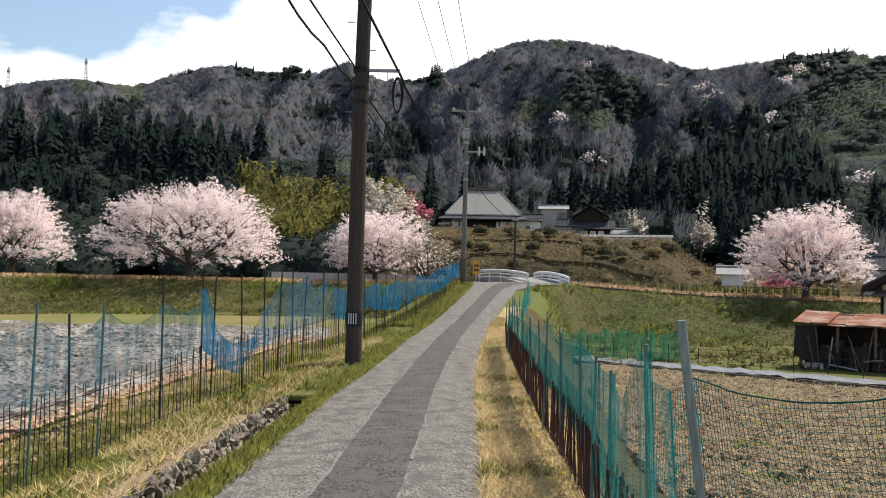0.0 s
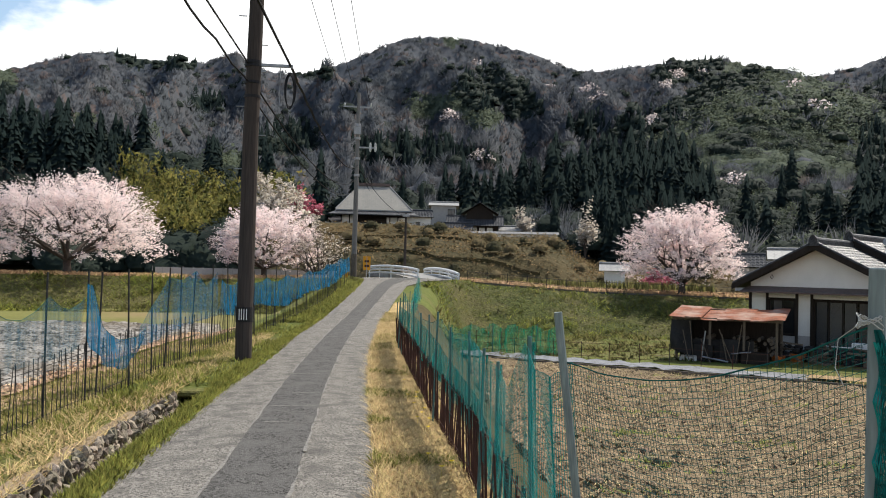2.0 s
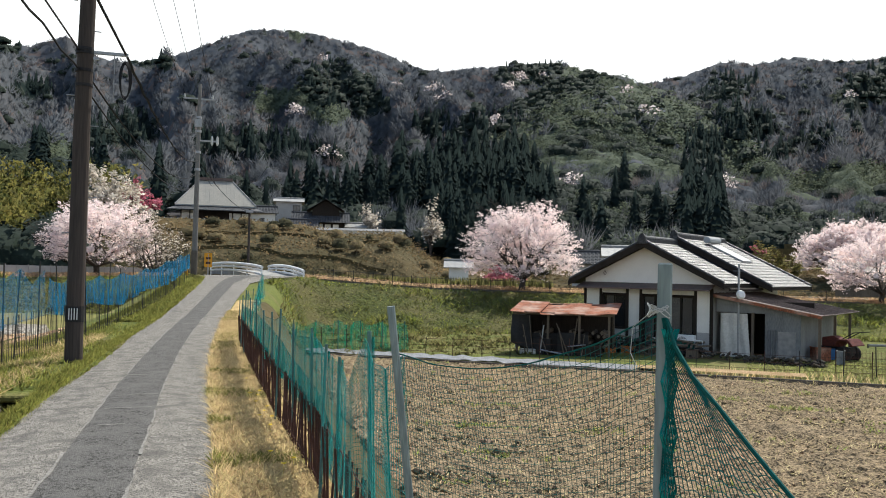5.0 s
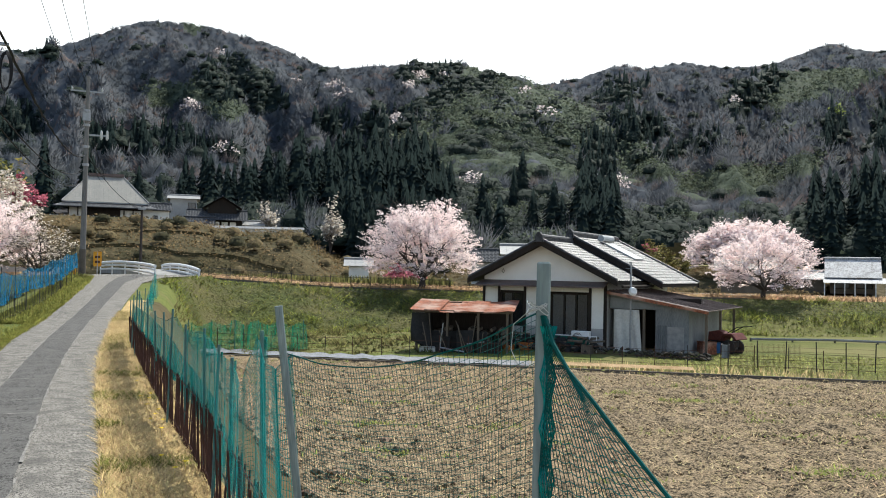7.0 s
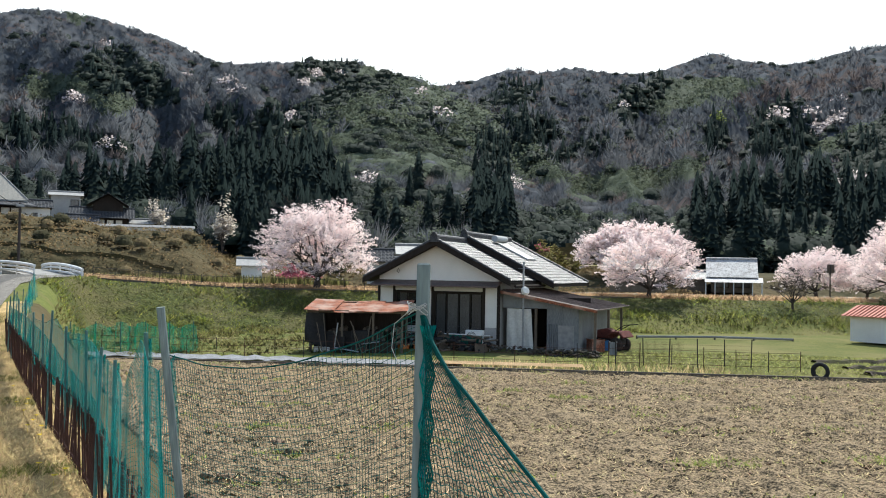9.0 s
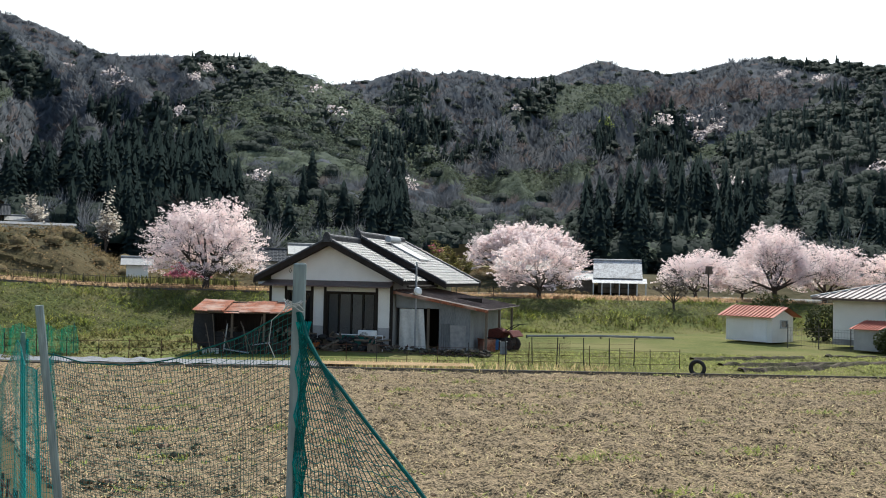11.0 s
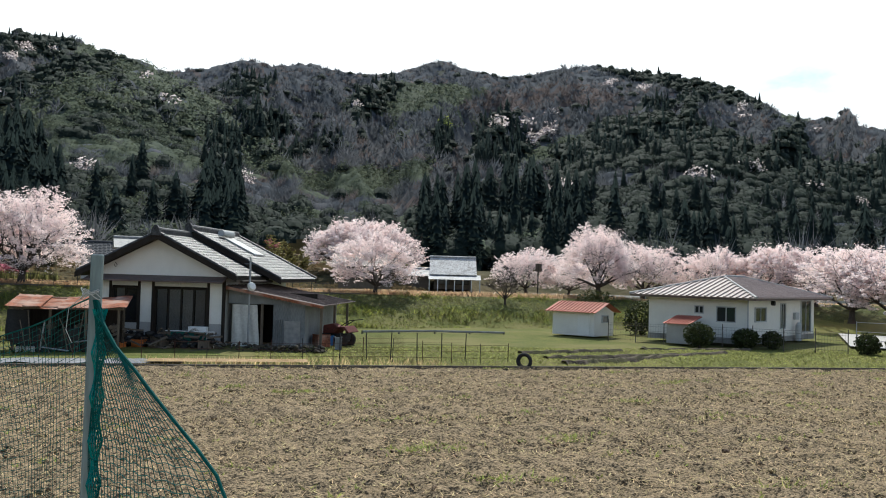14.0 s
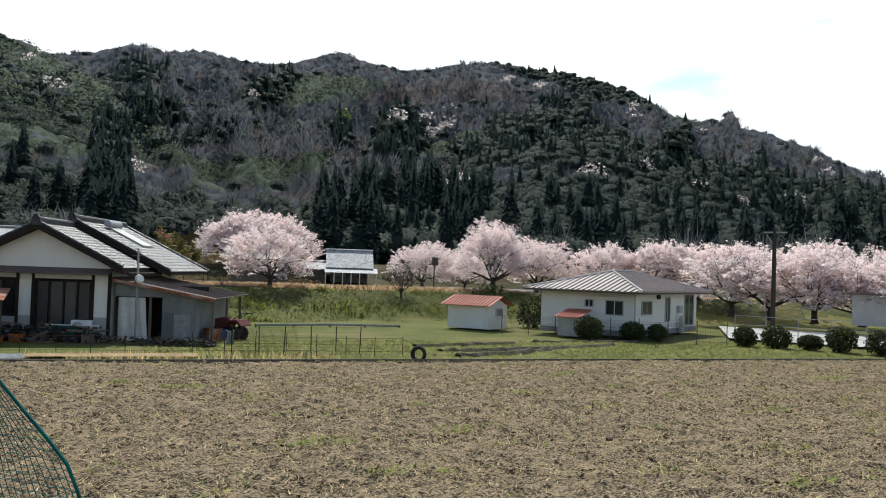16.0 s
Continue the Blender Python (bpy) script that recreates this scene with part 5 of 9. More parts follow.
def gable_roof(parent, xr, half, y0, y1, top, drop, mat, course=0.27, wave=0.27, ridge_h=0.22):
    for s in (-1, 1):
        slope = Mesh()
        tiled_slope(slope, (xr, y0, top), (xr, y1, top), (xr + s * half, y1, top - drop), (xr + s * half, y0, top - drop), course, wave)
        part("roof_tiles", slope, M[mat], parent)
        deck = Mesh().prism([(xr, top - 0.04), (xr + s * half, top - drop - 0.04), (xr + s * half, top - drop - 0.14), (xr, top - 0.17)], y0 + 0.03, y1 - 0.03)
        part("roof_deck", deck, M["dark_wood"], parent)
        for yy in (y0 - 0.02, y1 - 0.04):
            part("bargeboard", Mesh().prism([(xr, top + 0.02), (xr + s * (half + 0.03), top - drop + 0.02), (xr + s * (half + 0.03), top - drop - 0.22), (xr, top - 0.24)], yy, yy + 0.06), M["dark_wood"], parent)
            part("verge_tiles", Mesh().tube([(xr, yy + 0.08, top + 0.06), (xr + s * half, yy + 0.08, top - drop + 0.06)], 0.08, 8), M[mat], parent)
    rd = Mesh().box(xr - 0.12, y0, top - 0.02, xr + 0.12, y1, top + ridge_h * 0.6)
    rd.tube([(xr, y0, top + ridge_h * 0.7), (xr, y1, top + ridge_h * 0.7)], 0.11, 8)
    part("ridge", rd, M[mat], parent)
    part("ridge_end", Mesh().prism([(xr - 0.22, top - 0.1), (xr + 0.22, top - 0.1), (xr + 0.16, top + 0.2), (xr + 0.06, top + 0.34), (xr - 0.06, top + 0.34), (xr - 0.16, top + 0.2)], y0 - 0.1, y0 + 0.04), M[mat], parent)


gable_roof(house, 0.05, 3.56, -0.65, 4.2, 4.92, 1.78, "roof_tile")
gable_roof(house, -0.02, 4.5, 3.25, 10.4, 5.26, 2.24, "roof_tile", 0.3, 0.3)
def on_roof(x, y, lift):
    """A point above the second roof's right slope."""
    return (x, y, 5.26 - 2.24 * (x + 0.02) / 4.5 + lift)


panel_mesh = Mesh().add([on_roof(*p) for p in ((0.7, 6.2, 0.14), (0.7, 7.7, 0.14), (2.3, 7.7, 0.14), (2.3, 6.2, 0.14), (0.7, 6.2, 0.05), (0.7, 7.7, 0.05), (2.3, 7.7, 0.05), (2.3, 6.2, 0.05))], [(0, 1, 2, 3), (7, 6, 5, 4), (0, 4, 5, 1), (1, 5, 6, 2), (2, 6, 7, 3), (3, 7, 4, 0)])
hot = part("solar_heater", panel_mesh, M["solar_tank"], house, "roof solar water heater with a grey tank")
part("tank", Mesh().tube([on_roof(0.55, 6.1, 0.28), on_roof(0.55, 7.8, 0.28)], 0.17, 14), M["grey_paint"], hot)
part("gutter", Mesh().tube([(3.86, -0.6, 2.92), (3.86, 4.0, 2.92)], 0.06, 8), M["dark_wood"], house)
part("drain_pipe", Mesh().tube([(2.98, -0.1, 2.9), (2.98, -0.1, 0.1)], 0.04, 8), M["dark_wood"], house)

# the tin-clad shed built against it
annex = thing("tin_shed", facing(20.07, 34.09, HZ, 53), "grey tin-clad lean-to shed with a white tarpaulin door", "shed")
w = Mesh().prism([(4.98, 0.0), (6.35, 0.0), (6.35, 2.1), (4.98, 2.3)], 0.5, 0.56)
part("tin_wall", w, M["tin_wall"], annex)
w = Mesh().prism([(2.95, 1.95), (4.98, 1.95), (4.98, 2.3), (2.95, 2.6)], 0.5, 0.56)
part("tin_wall", w, M["tin_wall"], annex)
part("tin_wall", Mesh().box(6.35, 0.5, 0, 6.4, 7.0, 2.05), M["tin_wall"], annex)
for k in range(5):
    x = 5.05 + k * 0.1
    part("corrugation", Mesh().tube([(x, 0.47, 0.12), (x, 0.47, 1.3)], 0.03, 6), M["tin_wall"], annex)
part("patch_sheet", Mesh().box(5.5, 0.46, 0.1, 6.2, 0.49, 1.25), M["roof_tin"], annex, "paler patched metal sheet")
ta = Mesh()
for k in range(13):
    for j in range(9):
        x = 3.15 + 1.25 * k / 12 - 0.12 * (j / 8) * (1 if k > 9 else 0)
        ta.v.append((x, 0.42 + 0.05 * math.sin(k * 1.6 + j * 0.4) + 0.03 * math.sin(j * 1.1), 0.02 + 1.9 * j / 8))
for k in range(12):
    for j in range(8):
        ta.f.append((k * 9 + j, (k + 1) * 9 + j, (k + 1) * 9 + j + 1, k * 9 + j + 1))
        ta.m.append(0)
part("tarpaulin", ta, M["tarp"], annex, "hanging white tarpaulin", smooth=True)
part("door_post", Mesh().box(4.45, 0.4, 0, 4.55, 0.5, 1.98), M["old_wood"], annex)
# added dark panel gives the shed's open doorway its inner shade
part("inner_shade_panel", Mesh().box(2.96, 3.0, 0, 6.33, 3.05, 2.4), M["dark_wood"], annex)
roof = Mesh()
seamed_slope(roof, (2.7, 0.1, 2.78), (2.7, 7.4, 2.78), (7.3, 7.4, 1.98), (7.3, 0.1, 1.98), 0.45)
part("roof", roof, M["roof_brown"], annex)
part("fascia", Mesh().prism([(2.7, 2.76), (7.3, 1.96), (7.3, 1.85), (2.7, 2.63)], 0.02, 0.1), M["rust_sheet"], annex, "rust-red metal roof edge")
for x in (7.15,):
    for y in (0.3, 3.0, 6.0):
        part("post", Mesh().box(x - 0.05, y, 0, x + 0.05, y + 0.1, 1.9), M["old_wood"], annex)

mast = thing("antenna_mast", facing(22.6, 31.0, HZ, 53), "thin grey antenna mast with a small white dish", "antenna")
part("mast", Mesh().tube([(0, 0, 0), (0, 0, 4.0)], 0.045, 8), M["steel"], mast)
part("dish", Mesh().tube([(0.1, -0.05, 2.72), (0.16, -0.12, 2.75)], [0.2, 0.14], 14), M["white_paint"], mast)
part("aerial", Mesh().tube([(-0.25, 0, 3.7), (0.25, 0, 3.7)], 0.012, 6).tube([(0, -0.3, 3.85), (0, 0.3, 3.85)], 0.012, 6), M["steel"], mast)

# ---- the rusty-roofed woodshed ----
ws = thing("woodshed", facing(15.9, 33.5, HZ - 0.2, 33) @ Matrix.Diagonal((0.86, 1, 1, 1)), "open woodshed with a rusty red tin roof", "shed")
for x, y in ((-2.2, -0.9), (-0.7, -0.9), (0.8, -0.9), (2.2, -0.9), (-2.2, 1.2), (2.2, 1.2)):
    part("post", Mesh().box(x - 0.05, y - 0.05, 0, x + 0.05, y + 0.05, 2.0), M["old_wood"], ws)
for k in range(7):
    x0 = -2.5 + k * 0.72
    sh = Mesh()
    for j in range(9):
        u = j / 8
        xx = x0 + 0.74 * u
        h = 0.022 * math.sin(u * 6.283 * 4) + 0.03 * math.sin(k * 2.1)
        h += -0.09 * math.sin((xx + 2.5) / 5.04 * 3.14) + 0.05 * noise.noise((xx * 1.6, 0, 3))
        e = -1.25 - 0.12 * noise.noise((xx * 2.3, 1, 7)) - 0.06 * (k % 2)
        sh.v += [(xx, e, 2.06 + h + 0.03 * (k % 2)), (xx, 1.5, 2.42 + h), (xx, e, 2.04 + h), (xx, 1.5, 2.4 + h)]
    for j in range(8):
        sh.f += [(4 * j, 4 * j + 4, 4 * j + 5, 4 * j + 1), (4 * j + 2, 4 * j + 3, 4 * j + 7, 4 * j + 6), (4 * j, 4 * j + 2, 4 * j + 6, 4 * j + 4)]
        sh.m += [0, 0, 0]
    part("roof_sheet", sh, M["rust_sheet"], ws)
part("back_wall", Mesh().box(-2.2, 1.15, 0, 2.2, 1.2, 2.3), M["dark_wood"], ws)
part("side_sheet", Mesh().box(-2.3, -0.9, 0.5, -2.26, 1.1, 1.9), M["tin_wall"], ws)
part("beam", Mesh().box(-2.4, -1.0, 1.92, 2.4, -0.9, 2.02), M["old_wood"], ws)
rg = random.Random(5)
logs = Mesh()
for k in range(70):
    x, z = rg.uniform(-2.0, 2.0), 0.1 + 0.14 * int(rg.uniform(0, 9))
    logs.tube([(x, -0.6 + rg.uniform(-0.1, 0.1), z), (x + rg.uniform(-0.06, 0.06), 0.7, z)], rg.uniform(0.05, 0.09), 7)
tagged(part("stacked_firewood", logs, M["old_wood"], ws, "stacked split logs"), kind="stuff")
part("dark_sheet", Mesh().box(-2.1, -0.72, 0.0, 1.2, -0.66, 1.15), M["rubber"], ws)
for k in range(13):
    x, z, a = rg.uniform(-2.1, 2.1), rg.uniform(0.35, 1.1), rg.choice((8, -6, 4, 78, 84, -80, 66))
    part("leaning_pole", Mesh().tube([(-rg.uniform(0.4, 1.1), 0, 0), (rg.uniform(0.4, 0.9), 0, 0.03)], rg.uniform(0.018, 0.035), 6), M[rg.choice(("old_wood", "dark_wood", "steel"))], ws).matrix_basis = pose(x, -1.0 - 0.03 * k, z, 0, a, rg.uniform(-8, 8))
ct = Mesh()
for k in range(9):
    for j in range(9):
        ct.v.append((-2.45 + 0.95 * k / 8, -1.08 - 0.1 * math.sin(k * 0.7) - 0.12 * math.sin(j * 0.6 + k * 0.3), 0.75 + 1.15 * j / 8 - 0.25 * (k / 8) * (1 - j / 8)))
for k in range(8):
    for j in range(8):
        ct.f.append((k * 9 + j, k * 9 + 9 + j, k * 9 + 10 + j, k * 9 + j + 1))
        ct.m.append(0)
part("cover_sheet", ct, M["rubber"], ws, "black sheet hung at the open side", smooth=True)
for x0, x1, z1, mt in ((-1.4, -0.5, 0.9, "rubber"), (-0.3, 0.5, 1.2, "rubber"), (0.7, 1.9, 0.8, "dark_wood"), (-2.0, -1.2, 0.5, "tarp")):
    part("stacked_box", Mesh().box(x0, -0.95, 0, x1, -0.7, z1, pose(0, -0.1, 0, 0, rg.uniform(-6, 6), rg.uniform(-6, 6))), M[mt], ws, bevel=0.02)


def crate(m, w, d, h, mat, label, name="crate"):
    ob = thing(name, m, label, "crate")
    b = Mesh().box(-w / 2, -d / 2, 0, w / 2, -d / 2 + 0.03, h).box(-w / 2, d / 2 - 0.03, 0, w / 2, d / 2, h).box(-w / 2, -d / 2 + 0.03, 0, -w / 2 + 0.03, d / 2 - 0.03, h).box(w / 2 - 0.03, -d / 2 + 0.03, 0, w / 2, d / 2 - 0.03, h).box(-w / 2 + 0.03, -d / 2 + 0.03, 0, w / 2 - 0.03, d / 2 - 0.03, 0.03)
    part("box", b, M[mat], ob)
    for sy in (-1, 1):
        part("rim", Mesh().box(-w / 2 - 0.015, min(sy * (d / 2 + 0.015), sy * (d / 2 - 0.03)), h, w / 2 + 0.015, max(sy * (d / 2 + 0.015), sy * (d / 2 - 0.03)), h + 0.03), M[mat], ob)
    return ob


def ac_unit(x, y, az):
    ob = thing("air_conditioner", facing(x, y, HZ + 0.3, az), "white outdoor air-conditioner unit beside the house", "air conditioner")
    part("casing", Mesh().box(-0.4, -0.15, 0.08, 0.4, 0.15, 0.65), M["white_paint"], ob, bevel=0.02)
    g = Mesh()
    for k in range(5):
        rad = 0.06 + 0.04 * k
        g.tube([(-0.1 + rad * math.cos(a * 0.524), -0.17, 0.36 + rad * math.sin(a * 0.524)) for a in range(13)], 0.008, 4)
    part("grille", g, M["black_metal"], ob)
    for sx in (-0.3, 0.3):
        part("foot", Mesh().box(sx - 0.05, -0.17, 0, sx + 0.05, 0.17, 0.08), M["rubber"], ob)
    return ob


def hl(x, y):
    """A spot in the farmhouse's own x, y."""
    p = facing(20.07, 34.09, 0, 53) @ Vector((x, y, 0))
    return p.x, p.y


ac_unit(*hl(2.0, -0.5), 53)
for k, (x, y, w, d, h, mt, lb) in enumerate(((-0.2, -1.4, 0.5, 0.4, 0.35, "orange_plastic", "orange plastic harvest crate beside the house"), (-0.9, -1.9, 0.55, 0.4, 0.25, "orange_plastic", "orange plastic harvest crate beside the house"), (0.6, -1.2, 0.6, 0.5, 0.5, "old_wood", "weathered wooden box beside the house"),
                                             (-1.6, -1.2, 0.5, 0.4, 0.5, "green_sheet", "dark green plastic tub beside the house"), (6.9, 1.6, 0.6, 0.6, 0.6, "rust_sheet", "rusty metal drum box under the lean-to"), (6.9, 2.6, 0.5, 0.6, 0.5, "blue_sheet", "blue plastic box under the lean-to"), (7.9, 0.5, 0.28, 0.3, 0.6, "tin_wall", "grey metal bin beside the lean-to"), (2.6, -1.3, 0.5, 0.4, 0.4, "old_wood", "weathered wooden box beside the house"), (-5.6, -1.0, 0.5, 0.4, 0.5, "plaster", "pale bucket beside the woodshed"))):
    crate(facing(*hl(x, y), HZ + 0.02, 53 + 13 * k), w, d, h, mt, lb)
trough = thing("pipe_rack", facing(20.5, 32.3, HZ, 53), "white pipe rack hung with dark green netting", "rack")
part("pipe", Mesh().tube([(-1.1, 0, 0), (-1.1, 0, 0.75), (1.1, 0, 0.75), (1.1, 0, 0)], 0.025, 8), M["white_paint"], trough)
part("net_cloth", Mesh().box(-1.08, -0.01, 0.1, 0.75, 0.01, 0.72), M["green_sheet"], trough)

M["faded_red"] = material("faded_red", (0.16, 0.05, 0.04), 0.7, scale=4, second=(0.07, 0.032, 0.03), fine=20, bump=0.2, depth=0.01)
tiller = thing("farm_tiller", facing(26.9, 30.0, HZ, 70), "faded red farm tiller parked under the lean-to", "farm machine")
part("chassis", Mesh().box(-0.75, -0.22, 0.35, 0.55, 0.22, 0.62), M["black_metal"], tiller, bevel=0.02)
part("hood", Mesh().prism([(-0.7, 0.62), (-0.68, 0.98), (-0.2, 1.08), (0.1, 0.95), (0.12, 0.62)], -0.24, 0.24), M["faded_red"], tiller, "faded red engine hood", bevel=0.02)
part("mudguard", Mesh().prism([(-0.1, 0.7), (0.1, 0.95), (0.55, 0.98), (0.8, 0.72), (0.72, 0.68), (0.5, 0.88), (0.14, 0.86), (0.0, 0.68)], -0.5, 0.5), M["faded_red"], tiller, bevel=0.01)
for sy in (-0.38, 0.38):
    wheel = part("wheel", Mesh().tube([(0.35, sy - 0.09, 0.34), (0.35, sy - 0.05, 0.34), (0.35, sy + 0.05, 0.34), (0.35, sy + 0.09, 0.34)], [0.27, 0.34, 0.34, 0.27], 16), M["rubber"], tiller)
    part("hub", Mesh().tube([(0.35, sy - 0.11, 0.34), (0.35, sy + 0.11, 0.34)], 0.11, 10), M["steel"], wheel)
part("handlebar", Mesh().tube([(0.1, -0.2, 0.9), (0.7, -0.25, 1.25), (1.1, -0.3, 1.3)], 0.02, 6).tube([(0.1, 0.2, 0.9), (0.7, 0.25, 1.25), (1.1, 0.3, 1.3)], 0.02, 6), M["black_metal"], tiller)
part("support", Mesh().box(-0.7, -0.05, 0.0, -0.62, 0.05, 0.4), M["black_metal"], tiller)

apron = Mesh()
for k in range(60):
    for j in range(14):
        ax, ay = hl(-7.5 + 15.5 * k / 59, -4.4 + 5.2 * j / 13 + 0.3 * noise.noise((k * 0.3, j * 0.3, 4)))
        apron.v.append((ax, ay, HZ + 0.05 + 0.05 * noise.noise((k * 0.9, j * 0.9, 6)) + 0.05 * noise.noise((k * 0.25, j * 0.25, 7))))
for k in range(59):
    for j in range(13):
        apron.f.append((k * 14 + j, k * 14 + 14 + j, k * 14 + 15 + j, k * 14 + j + 1))
        apron.m.append(0)
M["trodden"] = material("trodden", (0.12, 0.095, 0.07), 0.95, scale=2.2, second=(0.035, 0.03, 0.024), amount=0.4, fine=14, bump=0.9, depth=0.05, stain=(0.09, 0.09, 0.035), stain_scale=0.7)
tagged(part("yard", apron, M["trodden"], smooth=True), "trodden dark earth yard before the farmhouse", "yard", kind="structure")

# rubble footing, litter and junk before the house
rg = random.Random(8)
heap = Mesh()


def lump(mesh, x, y, z, s, rg, flat=0.7):
    k = (1 + 5 ** 0.5) / 2
    pts = [(-1, k, 0), (1, k, 0), (-1, -k, 0), (1, -k, 0), (0, -1, k), (0, 1, k), (0, -1, -k), (0, 1, -k), (k, 0, -1), (k, 0, 1), (-k, 0, -1), (-k, 0, 1)]
    fs = [(0, 11, 5), (0, 5, 1), (0, 1, 7), (0, 7, 10), (0, 10, 11), (1, 5, 9), (5, 11, 4), (11, 10, 2), (10, 7, 6), (7, 1, 8), (3, 9, 4), (3, 4, 2), (3, 2, 6), (3, 6, 8), (3, 8, 9), (4, 9, 5), (2, 4, 11), (6, 2, 10), (8, 6, 7), (9, 8, 1)]
    c, sn = math.cos(x * 37), math.sin(x * 37)
    vs = []
    for p in pts:
        q = rg.uniform(0.7, 1.2) * s / 3.6
        vs.append((x + (p[0] * c - p[1] * sn) * q, y + (p[0] * sn + p[1] * c) * q, z + p[2] * q * flat))
    mesh.add(vs, fs)


for k in range(520):
    x, y = hl(rg.uniform(-4.0, 7.4) if k % 2 else rg.uniform(4.6, 7.6), rg.uniform(-1.1, -0.3) - 0.7 * (rg.random() ** 2))
    lump(heap, x, y, HZ + 0.34 * rg.random() ** 1.6, rg.uniform(0.08, 0.22), rg)
tagged(part("rubble_footing", heap, M["rubble"]), "dark rubble and stones along the house front", "rubble", kind="stuff")
junk = Mesh()
for k in range(110):
    x, y = hl(rg.uniform(-5.5, 3.2), rg.uniform(-2.0, -0.4))
    a = rg.uniform(0, 3.1)
    junk.box(-rg.uniform(0.1, 0.5), -0.04, -0.03, rg.uniform(0.1, 0.5), 0.04, 0.03, pose(x, y, HZ + 0.1 + 0.75 * rg.random() ** 1.5, rg.uniform(-30, 30), rg.uniform(-30, 30), a * 57))
soot = Mesh()
for k in range(260):
    x, y = hl(rg.uniform(-5.5, 3.0), rg.uniform(-1.6, -0.3))
    lump(soot, x, y, HZ + 0.65 * rg.random() ** 1.4, rg.uniform(0.15, 0.42), rg)
tagged(part("refuse_heap", soot, M["rubber"]), "dark heap of bags and refuse before the house", "heap", kind="stuff")
tagged(part("scrap_timber", junk, M["old_wood"]), "heap of scrap timber before the house", "timber", kind="stuff")

# ---- other buildings ----


def simple_house(name, m, w, d, h, rise, label, wall_mat="plaster", roof_mat="roof_tile", over=0.6, wins=(), category="house", seam=0.0, dark_base=0.0):
    """A gabled house whose eaves side faces -y, ridge along x."""
    ob = thing(name, m, label, category)
    part("front_wall", Mesh().box(-w / 2, -d / 2, 0, w / 2, -d / 2 + 0.15, h), M[wall_mat], ob)
    part("back_wall", Mesh().box(-w / 2, d / 2 - 0.15, 0, w / 2, d / 2, h), M[wall_mat], ob)
    for s in (-1, 1):
        g = Mesh()
        o = [(-d / 2 + 0.15, 0), (d / 2 - 0.15, 0), (d / 2 - 0.15, h), (0, h + rise * 0.96), (-d / 2 + 0.15, h)]
        x0, x1 = (s * w / 2, s * (w / 2 - 0.15))
        g.add([(x0, y, z) for y, z in o] + [(x1, y, z) for y, z in o], [tuple(range(5)), tuple(range(9, 4, -1))] + [(i, 5 + i, 5 + (i + 1) % 5, (i + 1) % 5) for i in range(5)])
        part("gable_wall", g, M[wall_mat], ob)
        top, low = h + rise + 0.1, h + 0.1 - rise * over / (d / 2)
        rf = Mesh()
        e = s * (d / 2 + over)
        if seam:
            seamed_slope(rf, (-w / 2 - over, 0, top), (w / 2 + over, 0, top), (w / 2 + over, e, low), (-w / 2 - over, e, low), seam)
        else:
            tiled_slope(rf, (-w / 2 - over, 0, top), (w / 2 + over, 0, top), (w / 2 + over, e, low), (-w / 2 - over, e, low), 0.35, 0.35)
            part("roof_deck", Mesh().add([(-w / 2 - over, 0, top - 0.05), (w / 2 + over, 0, top - 0.05), (w / 2 + over, e, low - 0.05), (-w / 2 - over, e, low - 0.05)], [(0, 1, 2, 3)]), M["dark_wood"], ob)
        part("roof", rf, M[roof_mat], ob)
    part("ridge", Mesh().tube([(-w / 2 - over, 0, h + rise + 0.16), (w / 2 + over, 0, h + rise + 0.16)], 0.12, 8), M[roof_mat], ob)
    for x0, x1, z0, z1 in wins:
        window(ob, x0, x1, z0, z1, -d / 2 - 0.035, 1, "dark_wood")
    if dark_base:
        part("boarding", Mesh().box(-w / 2 - 0.02, -d / 2 - 0.03, 0, w / 2 + 0.02, -d / 2 - 0.002, dark_base), M["dark_wood"], ob)
    return ob


